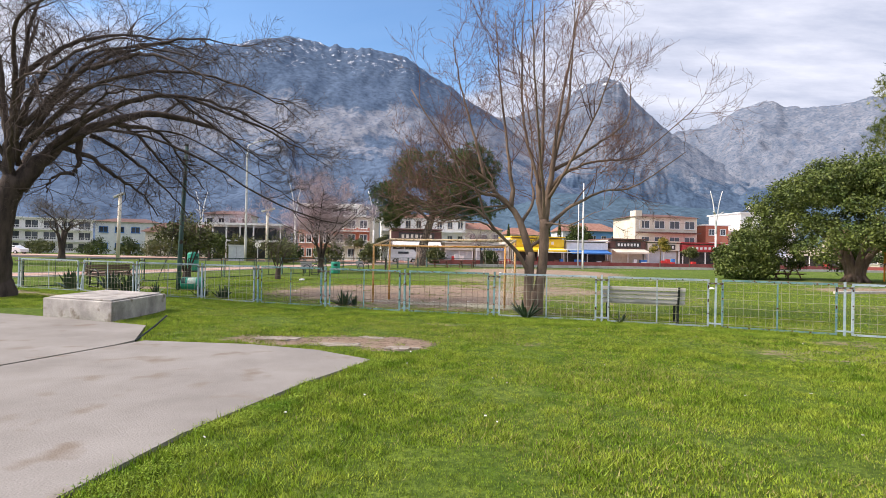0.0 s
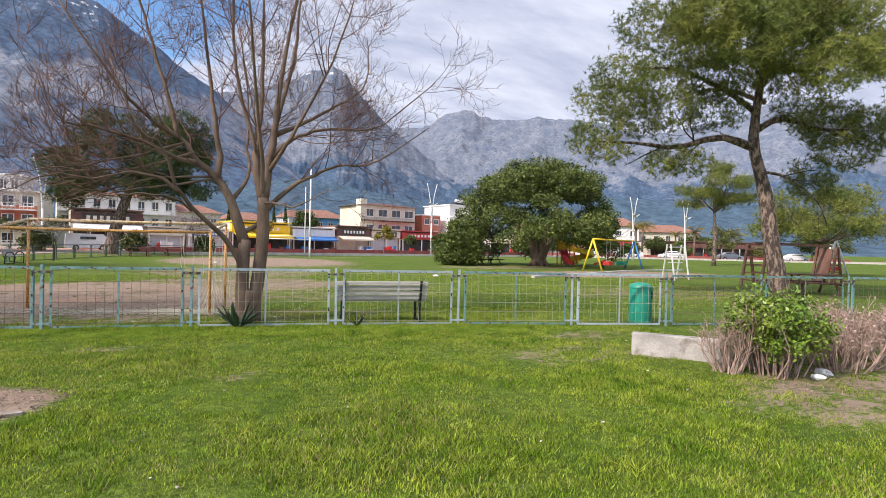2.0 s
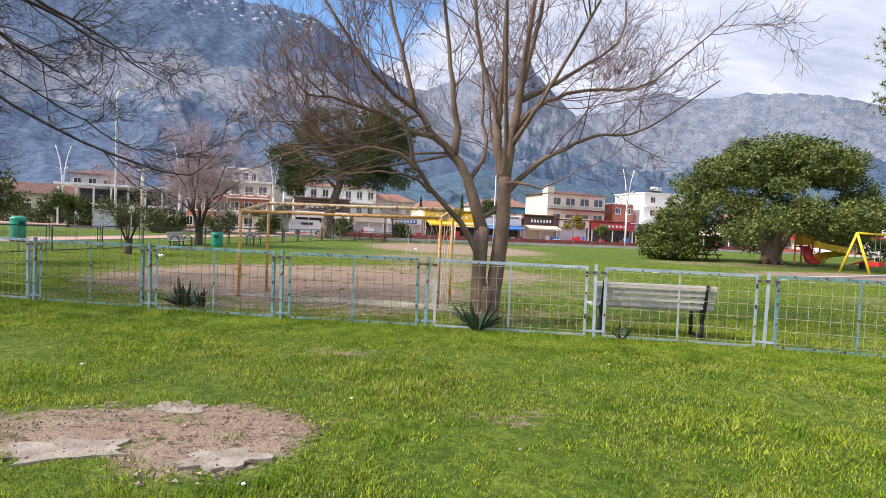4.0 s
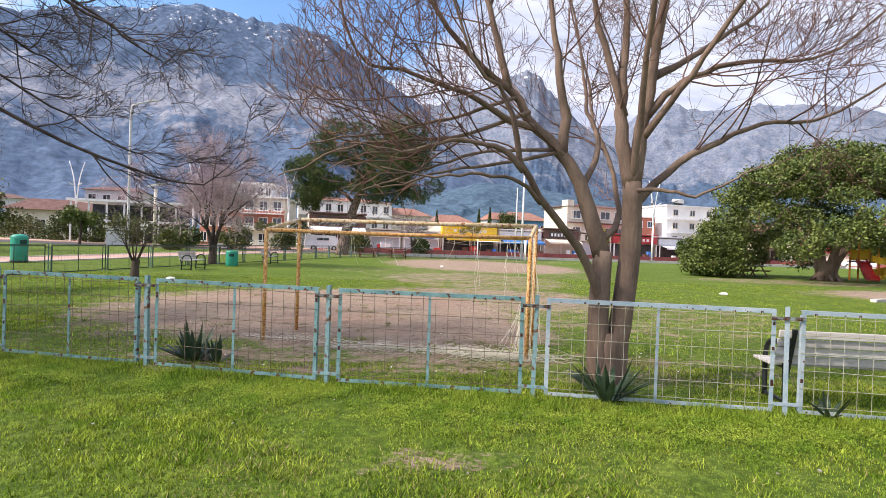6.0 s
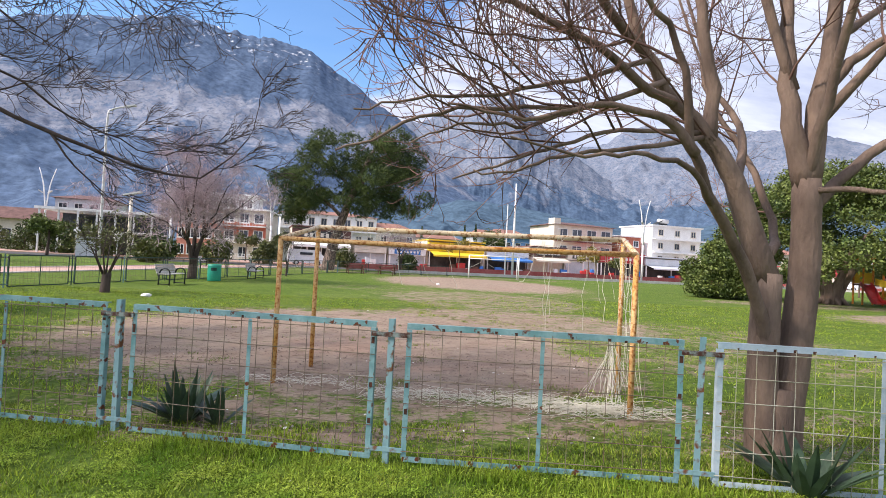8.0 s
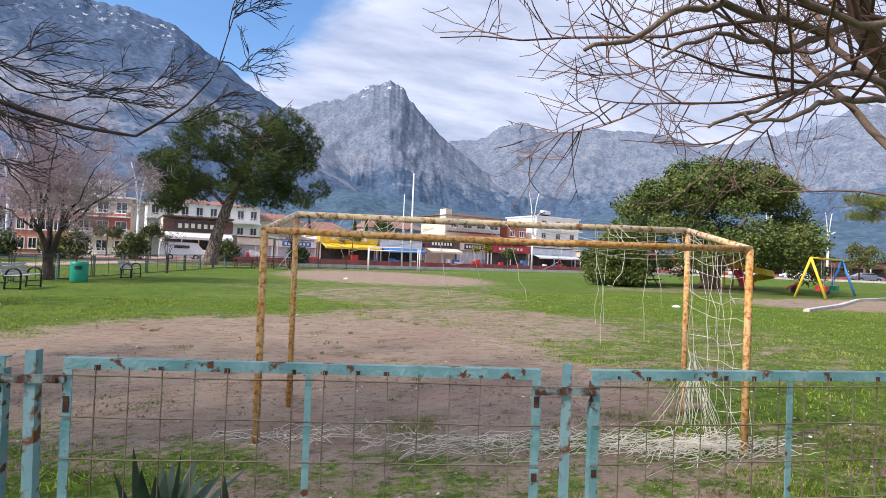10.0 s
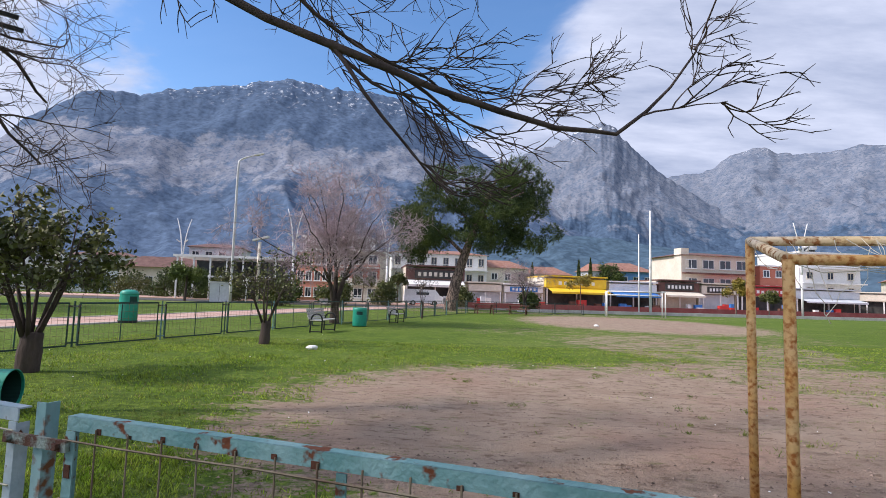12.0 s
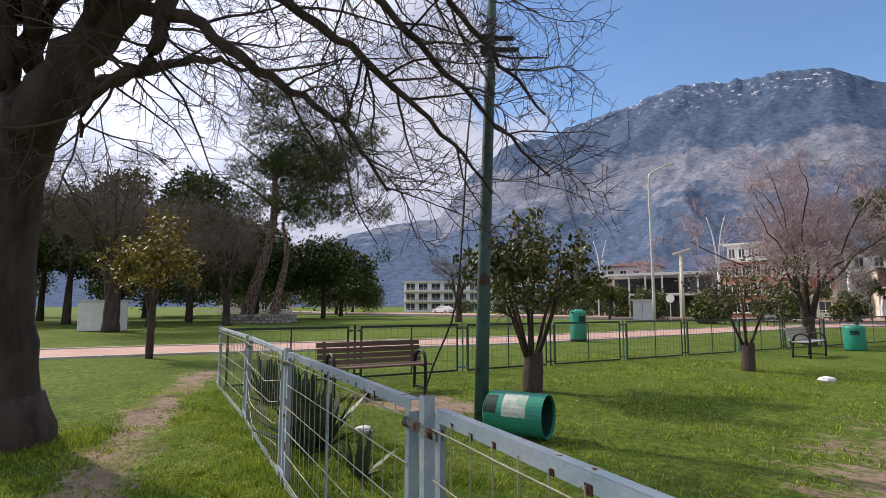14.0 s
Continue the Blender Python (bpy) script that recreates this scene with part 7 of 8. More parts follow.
def play_climber(ax, ay, bx, by, h=1.95):
    """A ladder trestle and a sloping board, joined by one long beam."""
    d = Vector((bx - ax, by - ay, 0))
    L_ = d.length
    e = thing("play_climber", pose(ax, ay, 0, 0, 0, math.degrees(math.atan2(d.y, d.x))), "brown wooden play climber with a ladder and a board", "climbing frame")
    for k in (-1, 1):
        for q in (-0.45, 0.45):
            part("leg", Geo().bar((k * 0.55, q, 0), (k * 0.06, q, h), 0.10, 0.10), M_WOODDARK, e)
            part("leg", Geo().bar((L_ + k * 0.55, q, 0), (L_ + k * 0.06, q, h), 0.10, 0.10), M_WOODDARK, e)
        for j in range(5):
            z = 0.28 + 0.36 * j
            u = k * (0.55 - 0.49 * z / h)
            part("rung", Geo().bar((u, -0.52, z), (u, 0.52, z), 0.07, 0.06), M_WOODDARK, e)
            if k > 0:
                part("rung", Geo().bar((L_ + u, -0.52, z), (L_ + u, 0.52, z), 0.07, 0.06), M_WOODDARK, e)
    part("top_beam", Geo().bar((-0.3, 0, h + 0.05), (L_ + 0.3, 0, h + 0.05), 0.12, 0.12), M_WOODDARK, e)
    part("board", Geo().bar((L_ - 0.62, 0, 0.05), (L_ - 0.12, 0, h - 0.1), 0.62, 0.05), M_WOODDARK, e, "dark brown sloping board")
    return e


play_climber(25.2, 19.2, 31.5, 19.6)


for x, y, r in ((23.6, 43.6, 12), (26.0, 44.6, 20), (-2.6, 57.6, 10), (0.2, 57.8, -12)):
    picnic_table(x, y, r)


def car(x, y, rz, paint, label, van=False):
    e = thing("car", pose(x, y, 0.02, 0, 0, rz), label, "car", "parked cars")
    L_, W_, H_ = (4.9, 1.9, 2.0) if van else (4.3, 1.75, 1.48)
    if van:
        prof = [(-2.4, .35), (-2.4, 1.1), (-2.0, 1.25), (-1.4, 1.95), (2.3, 2.0), (2.42, 1.2), (2.42, .35)]
    else:
        prof = [(-2.15, .35), (-2.12, .72), (-1.2, .92), (-0.55, 1.42), (0.85, 1.47), (1.65, 1.0), (2.12, .92), (2.15, .35)]
    g = Geo()
    n = len(prof)
    for s in (-1, 1):
        g.v += [(px, s * W_ / 2 * (0.86 if pz > 1.1 else 1.0), pz) for px, pz in prof]
    g.f += [tuple(range(n)), tuple(reversed(range(n, 2 * n)))] + [(i, (i + 1) % n, n + (i + 1) % n, n + i) for i in range(n)]
    part("body", g, paint, e, bevel=0.05)
    for s in (-1, 1):
        part("side_window", Geo().box((0.15, s * (W_ / 2 * 0.88 + 0.03), 1.18 if not van else 1.5), (2.0 if not van else 1.6, 0.03, 0.32)), M_GLASS, e)
        for wx in (-1.35, 1.35):
            q = lathe([(0.32, -0.1), (0.33, 0), (0.32, 0.1)], 16)
            q.v = [(wx + a, s * (W_ / 2 - 0.02) + c, 0.32 + b) for a, b, c in q.v]
            wh = part("tyre", q, M_TYRE, e)
            q = lathe([(0.18, -0.115), (0.18, 0.115)], 12)
            q.v = [(wx + a, s * (W_ / 2 - 0.02) + c, 0.32 + b) for a, b, c in q.v]
            part("rim", q, M_STEEL, wh)
    part("windscreen", Geo().bar((-1.2, 0, 0.95), (-0.6, 0, 1.40), 1.35, 0.03) if not van else Geo().bar((-2.0, 0, 1.28), (-1.45, 0, 1.88), 1.5, 0.03), M_GLASS, e)


for x, off, paint, van, lab in ((-9.6, -9.0, M_CARWHITE, True, "white van parked by the shop"), (-5.2, -9.0, M_CARGREY, False, "silver car parked by the shop"), (72.0, -17.5, M_CARWHITE, False, "white car on the street"), (79.0, -17.5, M_CARWHITE, True, "white van on the street"), (86.0, -17.5, M_CARWHITE, False, "white hatchback on the street"), (97.0, -16.0, M_CARGREY, False, "grey car on the street"), (107.0, -17.0, M_CARWHITE, False, "white saloon on the street"), (-78.0, -2.0, M_CARWHITE, False, "white car beyond the lawn")):
    car(x, front(x, off), row_turn(x) + 180 * (int(x) % 2), paint, lab, van)

# ---- street and park trees ----
for k, (x, y, h, r, mm) in enumerate(((27.6, 78.0, 4.6, 1.5, M_LEAF_GOLD), (32.5, 80.0, 3.4, 1.3, M_LEAF_OLIVE), (12.0, 90.0, 5.6, 2.0, M_LEAF_GOLD), (-17.5, 82.0, 4.4, 1.5, M_LEAF_OLIVE), (-12.6, 79.0, 4.2, 1.4, M_LEAF_OLIVE), (60.0, 66.0, 4.0, 1.6, M_LEAF_OLIVE), (46.0, 56.0, 3.6, 1.6, M_LEAF_OLIVE))):
    broadleaf("street_tree", x, y, "small round street tree with yellow-green leaves", blob_crown(r, h * 0.42, h, 9, 40 + k, 0.8), [([(0, 0, -0.1), (0, 0, h * 0.3), (0.05, 0, h * 0.7)], 0.10, 0.05)], 340, 9, 0.16, 0.22, mm, M_BARK_GREY, 40 + k)
for k, (x, y, h, r) in enumerate(((-31.5, 74.0, 4.4, 2.4), (-24.5, 73.0, 4.0, 2.2), (-18.5, 71.0, 3.6, 2.4), (-38.0, 80.0, 4.5, 2.8), (-4.8, 79.0, 3.0, 1.4), (3.4, 77.0, 2.6, 1.2), (-21.5, 62.0, 2.6, 1.6), (-45.0, 84.0, 4.0, 3.0), (-52.0, 88.0, 4.0, 3.2), (-60.0, 92.0, 3.6, 3.0), (-14.0, 76.0, 3.2, 1.8), (-70.0, 96.0, 3.6, 3.4), (-82.0, 98.0, 3.2, 3.0))):
    broadleaf("hedge_shrub", x, y, "dense dark green rounded shrub at the park edge", blob_crown(r, 0.2, h, 10, 60 + k, 0.8) + [(0, 0, 0.9, r * 0.8, r * 0.8, 0.9)], [([(0, 0, -0.1), (0, 0, h * 0.6)], 0.1, 0.05)], 420, 9, 0.2, 0.28, M_LEAF if k % 2 else M_LEAF_OLIVE, M_BARK_DARK, 60 + k, category="shrub")
broadleaf("park_tree", -34.0, 69.0, "upright dark green tree beside the path", blob_crown(2.0, 0.8, 5.6, 13, 151, 0.9), [([(0, 0, -0.1), (0.1, 0, 1.6), (0, 0.1, 3.6)], 0.16, 0.06)], 800, 10, 0.18, 0.22, M_LEAF_DOME, M_BARK_DARK, 151)
# bushes and low trees along the street beyond the playground
for k in range(15):
    x = 62.0 + 7.2 * k
    h = (4.2, 6.4, 3.4, 5.2, 7.2)[k % 5]
    broadleaf("street_bush", x, front(x, -3.0 if k % 2 else -22.0), "green rounded bush at the far side of the street", blob_crown(h * 0.55, 0.3, h, 11, 160 + k, 0.8), [([(0, 0, -0.1), (0, 0, h * 0.6)], 0.12, 0.05)], 360, 9, 0.24, 0.32, (M_LEAF, M_LEAF_OLIVE, M_LEAF_DOME)[k % 3], M_BARK_DARK, 160 + k, category="bush")
# dark park trees beyond the path
for k, (x, y, h, r, lo, mm) in enumerate(((-66.0, 44.0, 12.5, 6.5, 1.0, M_LEAF), (-72.0, 60.0, 8.5, 7.0, 0.8, M_LEAF), (-58.0, 33.5, 13.0, 6.5, 2.0, M_LEAF), (-70.0, 24.0, 13.5, 8.0, 2.2, M_LEAF), (-62.0, 14.0, 14.0, 7.5, 2.5, M_LEAF), (-88.0, 70.0, 8.0, 7.0, 0.5, M_LEAF_OLIVE), (-90.0, 45.0, 11.0, 9.0, 0.6, M_LEAF), (-104.0, 85.0, 7.0, 8.0, 0.3, M_LEAF_OLIVE), (-95.0, 20.0, 12.0, 10.0, 0.6, M_LEAF), (-52.0, 4.0, 13.0, 6.5, 2.5, M_LEAF), (-61.0, 50.0, 11.5, 6.0, 0.8, M_LEAF), (-60.0, 40.0, 12.0, 5.5, 0.8, M_LEAF), (-62.0, 35.0, 14.5, 6.0, 0.4, M_LEAF), (-63.0, 29.0, 14.0, 6.0, 0.4, M_LEAF), (-80.0, 36.0, 10.0, 8.0, 0.5, M_LEAF), (-58.0, 24.0, 11.0, 5.5, 1.2, M_LEAF), (-76.0, 8.0, 12.0, 9.0, 0.6, M_LEAF), (-100.0, 60.0, 8.0, 9.0, 0.3, M_LEAF_OLIVE))):
    broadleaf("park_tree", x, y, "large dark evergreen park tree with a dense crown", blob_crown(r, lo, h * (1.22 if x > -75 and y < 36 else 1.0), 30, 80 + k, 0.75), [([(0, 0, -0.1), (0.2, 0, h * 0.25), (0.1, 0.2, h * 0.6)], 0.35, 0.15)], 1500, 10, 0.40, 0.42, mm, M_BARK_DARK, 80 + k)
_R = random.Random(25)
_bl = []
for _ in range(80):
    u, z = _R.gauss(3.6, 3.0), _R.gauss(13.6, 3.2)
    k = _R.uniform(0.7, 1.6)
    _bl.append((0.45 * u + _R.uniform(-2, 2), 0.89 * u + _R.uniform(-2, 2), z, k, k, k * 0.6))
pine("pine_tree", -50.5, 37.2, "tall thin-crowned pine leaning out of a stone ring", [([(-1.5, -1.0, 0), (-0.8, -0.6, 3.0), (0.2, 0.2, 7.0), (0.6, 0.4, 11.0), (0.4, 0.2, 15.5)], 0.65, 0.2), ([(0.8, 0.4, 0), (1.2, 0.8, 3.0), (1.6, 1.2, 6.0), (1.0, 1.0, 9.0)], 0.45, 0.15)],
     [([(0.4, 0.3, 9.5), (2.5, 1.5, 11.5), (4.2, 2.5, 13.0)], 0.2, 0.05), ([(0.5, 0.3, 10.5), (-2.0, -1.0, 12.5), (-4.0, -2, 13.5)], 0.2, 0.05), ([(0.5, 0.2, 13.0), (2.2, 3.2, 15.0), (3.0, 5.4, 16.5)], 0.15, 0.05), ([(0.6, 0.4, 10.0), (2.4, 4.0, 11.5), (3.6, 7.0, 12.0)], 0.15, 0.05), ([(0.4, 0.2, 14.0), (-1.5, -1.0, 15.5), (-2.6, -1.6, 16.5)], 0.15, 0.05)],
     _bl, 4600, 0.36, M_NEEDLE_DARK, 26, 10, width=0.05)


def stone_ring():
    e = thing("stone_planter", pose(-50.6, 37.0, 0), "low round planter wall of rubble stones", "planter")
    R = random.Random(44)
    for row in range(3):
        for k in range(34):
            a = 2 * math.pi * (k + 0.5 * (row % 2)) / 34
            g = Geo().box((2.9 * math.cos(a), 2.9 * math.sin(a), 0.13 + row * 0.25), (0.34, R.uniform(.42, .52), R.uniform(.2, .24)), a)
            part("stone", g, M_STONE, e)
    part("soil_fill", Geo().prism([(2.7 * math.cos(2 * math.pi * k / 20), 2.7 * math.sin(2 * math.pi * k / 20)) for k in range(20)], 0, 0.6), M_STONE, e)


stone_ring()
round_bare_tree(-40.4, 23.0, 11.0, 6.2, 71, "grey leafless tree beside a utility cabinet", M_BARK_DARK, M_TWIG_GREY, 0.3, 16, 0.4, ((9, 11), (7, 9), (5, 6)))
round_bare_tree(-45.0, 31.5, 9.5, 5.0, 77, "grey leafless tree before the dark evergreens", M_BARK_DARK, M_TWIG_GREY, 0.3, 13, 0.28, ((8, 10), (7, 9), (4, 6)))
round_bare_tree(-39.8, 51.1, 7.4, 4.0, 72, "forked leafless tree on the far lawn", M_BARK_DARK, M_TWIG_GREY, 0.3, 8, 0.3)
round_bare_tree(-27.5, 84.0, 9.5, 3.6, 73, "tall leafless tree before the houses", M_BARK_GREY, M_TWIG_PINK, 0.3, 8, 0.22)
round_bare_tree(-38.0, 88.0, 10.0, 4.0, 74, "tall leafless tree behind the lamp posts", M_BARK_GREY, M_TWIG_PINK, 0.3, 8, 0.22)
round_bare_tree(2.0, 70.0, 5.5, 3.4, 75, "low leafless tree with arching twigs by the street", M_BARK_DARK, M_TWIG_PINK, 0.3, 9, 0.18)
round_bare_tree(-47.0, 27.0, 11.0, 6.0, 76, "bushy leafless tree on the lawn", M_BARK_DARK, M_TWIG_GREY, 0.2, 12, 0.3)


def palm(x, y, h, seed):
    R = random.Random(seed)
    e = thing("palm_tree", pose(x, y, 0), "palm tree with a drooping yellow-green crown", "tree", "palms")
    part("trunk", Geo().tube([(0, 0, -0.1), (0.1, 0, h * 0.5), (0.15, 0, h)], [0.28, 0.22, 0.2], 8), M_BARK_GREY, e, smooth=True)
    pts = []
    for k in range(30):
        a, el = R.uniform(0, 6.28), R.uniform(-0.5, 1.1)
        for j in range(14):
            u = (j + 1) / 14 * 2.6
            c = np.array((0.15 + math.cos(a) * math.cos(el) * u, math.sin(a) * math.cos(el) * u, h + math.sin(el) * u - 0.16 * u * u))
            for s in (-1, 1):
                t = c + np.array((-math.sin(a) * s * 0.45, math.cos(a) * s * 0.45, -0.22))
                pts += [c, t, c + np.array((math.cos(a) * 0.10, math.sin(a) * 0.10, 0.0))]
    tagged(tri_cloud("fronds", np.array(pts), 3, M_LEAF_GOLD, e), kind="stuff")


for k, (x, y, h) in enumerate(((82.0, 82.0, 6.0), (86.0, 84.0, 6.8), (99.0, 82.0, 5.8), (106.0, 78.0, 5.5), (36.0, 125.0, 9.0), (112.0, 98.0, 5.5))):
    palm(x, y, h, k)
for k, (x, y, h) in enumerate(((17.5, 118.0, 9.0), (20.0, 119.0, 9.5), (9.0, 122.0, 8.5), (5.0, 122.0, 8.0))):
    e = thing("cypress", pose(x, y, 0), "slim dark cypress behind the shops", "tree", "cypresses")
    part("trunk", Geo().tube([(0, 0, 0), (0, 0, h * 0.5)], 0.12, 6), M_BARK_DARK, e)
    RR = np.random.default_rng(90 + k)
    z = RR.uniform(0.6, h, 1500); a = RR.uniform(0, 6.28, 1500)
    r = 0.75 * (1 - (z / h) ** 2.2) * RR.uniform(0.5, 1, 1500)
    tagged(tri_cloud("crown", leaf_quads(np.stack((r * np.cos(a), r * np.sin(a), z), 1), 0.35), 4, M_LEAF, e), kind="stuff")
for k, (x, y, h, r) in enumerate(((26.0, 128.0, 10.0, 3.5), (70.0, 100.0, 8.0, 4.0), (110.0, 90.0, 6.0, 4.0), (94.0, 88.0, 4.5, 3.0))):
    broadleaf("park_tree", x, y, "green broad tree beyond the playground", blob_crown(r, h * 0.3, h, 14, 120 + k, 0.7), [([(0, 0, -0.1), (0.1, 0, h * 0.3), (0.1, 0.1, h * 0.6)], 0.2, 0.1)], 500, 10, 0.35, 0.4, M_LEAF, M_BARK_DARK, 120 + k)


def airy_pine(x, y, h0, h1, rad, n, label, seed):
    """A pine on a bare stem with flat needle pads."""
    R = random.Random(seed)
    pads = []
    for _ in range(n):
        a, r = R.uniform(0, 6.283), rad * math.sqrt(R.random())
        k = R.uniform(0.13, 0.26) * rad
        pads.append((math.cos(a) * r, math.sin(a) * r, h0 + (h1 - h0) * R.random() * (1.05 - 0.6 * (r / rad) ** 2), k * 1.4, k * 1.4, k * 0.6))
    arms = [([(0, 0, h0 * 0.9), (math.cos(a) * rad * 0.4, math.sin(a) * rad * 0.4, h0 + 0.4), (math.cos(a) * rad * 0.8, math.sin(a) * rad * 0.8, h0 + (h1 - h0) * 0.45)], 0.10, 0.03) for a in (0.4, 1.7, 2.9, 4.2, 5.4)]
    return pine("pine_tree", x, y, label, [([(0, 0, -0.1), (0.15, 0, h0 * 0.5), (0, 0.1, h0), (0, 0, h1 * 0.95)], 0.26, 0.08)], arms, pads, 1900, 0.27, M_NEEDLE, seed, 9, 0.8, 0.06)


airy_pine(41.0, 25.0, 2.6, 7.4, 4.0, 34, "broad feathery pine beyond the swing frame", 141)
airy_pine(55.0, 44.0, 6.8, 11.4, 3.6, 22, "tall feathery pine far behind the playground", 142)


# ---- grass, litter and stones, last ----
def patchy(x, y, cell, seed):
    """Smooth random heights, 0 to 1, over a grid of cells."""
    gx, gy = x / cell, y / cell
    ix, iy = np.floor(gx).astype(int), np.floor(gy).astype(int)
    fx, fy = gx - ix, gy - iy
    fx, fy = fx * fx * (3 - 2 * fx), fy * fy * (3 - 2 * fy)
    table = np.random.default_rng(seed).random(4096)
    def at(i, j): return table[(i * 73 + j * 179 + (i * j) % 61) % 4096]
    return (at(ix, iy) * (1 - fx) + at(ix + 1, iy) * fx) * (1 - fy) + (at(ix, iy + 1) * (1 - fx) + at(ix + 1, iy + 1) * fx) * fy



def scatter_grass():
    """Single blades, dense along the walk and thinner behind the fence."""
    out, dry = [], []
    for n, (x0, x1, y0, y1), hh, ww in ((480000, (-4.5, 9.0, 1.2, 9.0), 0.021, 0.0052), (300000, (-6.5, 9.5, 9.0, 15.2), 0.022, 0.0058), (110000, (-13.5, -6.0, 13.0, 18.5), 0.028, 0.0062), (130000, (-14.0, 3.0, 16.0, 30.0), 0.024, 0.007), (110000, (3.0, 22.0, 13.5, 34.0), 0.026, 0.008)):
        p = np.stack((rng.uniform(x0, x1, n), rng.uniform(y0, y1, n)), 1)
        b = bare_at(p[:, 0], p[:, 1])
        patch = 0.25 * patchy(p[:, 0], p[:, 1], 0.9, 1) + 0.30 * patchy(p[:, 0], p[:, 1], 0.30, 2) + 0.45 * patchy(p[:, 0], p[:, 1], 0.13, 3)
        patch = np.clip((patch - 0.25) * 2.0, 0, 1)
        worn = b + 0.5 * (patchy(p[:, 0], p[:, 1], 0.45, 4) - 0.5) + 0.3 * (rng.random(n) - 0.5)
        keep = (worn < 0.48) & ~inside_pad(p[:, 0], p[:, 1]) & (rng.random(n) < 0.5 + 0.5 * patch)
        p, patch = p[keep], patch[keep]
        # longer tufts along the fence foot and the slab's edge
        k = len(p)
        a = rng.uniform(0, 6.283, k)
        h = hh * rng.uniform(0.5, 1.2, k) * (0.30 + 1.7 * patch ** 1.6)
        s = np.stack((np.cos(a), np.sin(a), np.zeros(k)), 1) * (ww * rng.uniform(0.7, 1.5, k))[:, None]
        lean = rng.normal(scale=0.9, size=(k, 2)) * h[:, None]
        base = np.stack((p[:, 0], p[:, 1], np.full(k, -0.02)), 1)
        q = np.empty((k, 3, 3))
        q[:, 0], q[:, 2] = base - s, base + s
        q[:, 1] = base + np.stack((lean[:, 0], lean[:, 1], h + 0.02), 1)
        brown = rng.random(k) < 0.02 + 0.30 * np.clip(patchy(p[:, 0], p[:, 1], 1.3, 8) - 0.45, 0, 1)
        out.append(q[~brown].reshape(-1, 3))
        dry.append(q[brown].reshape(-1, 3))
    tagged(tri_cloud("dry_grass", np.concatenate(dry), 3, M_DRYBLADE), "dry straw-coloured blades among the lawn", "grass", kind="stuff")
    tagged(tri_cloud("grass", np.concatenate(out), 3, M_BLADE), "short bright green lawn grass", "grass", kind="stuff")
    # tufts standing in the bare earth
    out = []
    for x0, x1, y0, y1, n in ((-7.0, 4.0, 14.2, 17.0, 700), (-13.0, 8.0, 16.5, 30.0, 700), (-3.2, 0.6, 8.6, 10.4, 110)):
        c = np.stack((rng.uniform(x0, x1, n), rng.uniform(y0, y1, n)), 1)
        c = c[~inside_pad(c[:, 0], c[:, 1]) & (patchy(c[:, 0], c[:, 1], 1.1, 5) > 0.55)]
        m = 30
        k = len(c) * m
        r = np.repeat(rng.uniform(0.02, 0.11, len(c)), m)
        p = np.repeat(c, m, axis=0) + rng.normal(size=(k, 2)) * r[:, None]
        a = rng.uniform(0, 6.283, k)
        h = np.repeat(rng.uniform(0.010, 0.036, len(c)), m) * rng.uniform(0.5, 1.3, k)
        s = np.stack((np.cos(a), np.sin(a), np.zeros(k)), 1) * (0.0045 * rng.uniform(0.7, 1.6, k))[:, None]
        lean = rng.normal(scale=0.8, size=(k, 2)) * h[:, None]
        base = np.stack((p[:, 0], p[:, 1], np.full(k, -0.01)), 1)
        q = np.empty((k, 3, 3))
        q[:, 0], q[:, 2] = base - s, base + s
        q[:, 1] = base + np.stack((lean[:, 0], lean[:, 1], h + 0.01), 1)
        out.append(q.reshape(-1, 3))
    tagged(tri_cloud("grass_tufts", np.concatenate(out), 3, M_TUFT), "small grass tufts in bare trodden earth", "grass", kind="stuff")
    # longer grass at the fence foot and along the slab
    out = []
    lines = list(zip(FENCE[4:], FENCE[5:])) + list(zip(PAD[9:], PAD[10:])) + [(PAD[-1], PAD[0]), (PAD[0], PAD[1]), (PAD[1], PAD[2]), (PAD[2], PAD[3]), (PAD[3], PAD[4])]
    for (ax, ay), (bx, by) in lines:
        n = int(1700 * math.hypot(bx - ax, by - ay))
        u = rng.random(n)
        p = np.stack((ax + (bx - ax) * u, ay + (by - ay) * u), 1) + rng.normal(scale=0.22, size=(n, 2)) - np.array((0.05, 0.14))
        tall = 0.5 * patchy(p[:, 0], p[:, 1], 0.5, 6) + 0.5 * patchy(p[:, 0], p[:, 1], 0.16, 7)
        ok = ~inside_pad(p[:, 0], p[:, 1]) & (rng.random(n) < 2.4 * (tall - 0.22))
        p, tall = p[ok], tall[ok]
        n = len(p)
        a = rng.uniform(0, 6.283, n)
        h = rng.uniform(0.025, 0.075, n) * (0.4 + 1.3 * tall)
        s = np.stack((np.cos(a), np.sin(a), np.zeros(n)), 1) * 0.005
        lean = rng.normal(scale=0.45, size=(n, 2)) * h[:, None]
        base = np.stack((p[:, 0], p[:, 1], np.full(n, -0.02)), 1)
        q = np.empty((n, 3, 3))
        q[:, 0], q[:, 2] = base - s, base + s
        q[:, 1] = base + np.stack((lean[:, 0], lean[:, 1], h + 0.02), 1)
        out.append(q.reshape(-1, 3))
    tagged(tri_cloud("long_grass", np.concatenate(out), 3, M_BLADE), "longer grass at the fence foot and slab edge", "grass", kind="stuff")


scatter_grass()


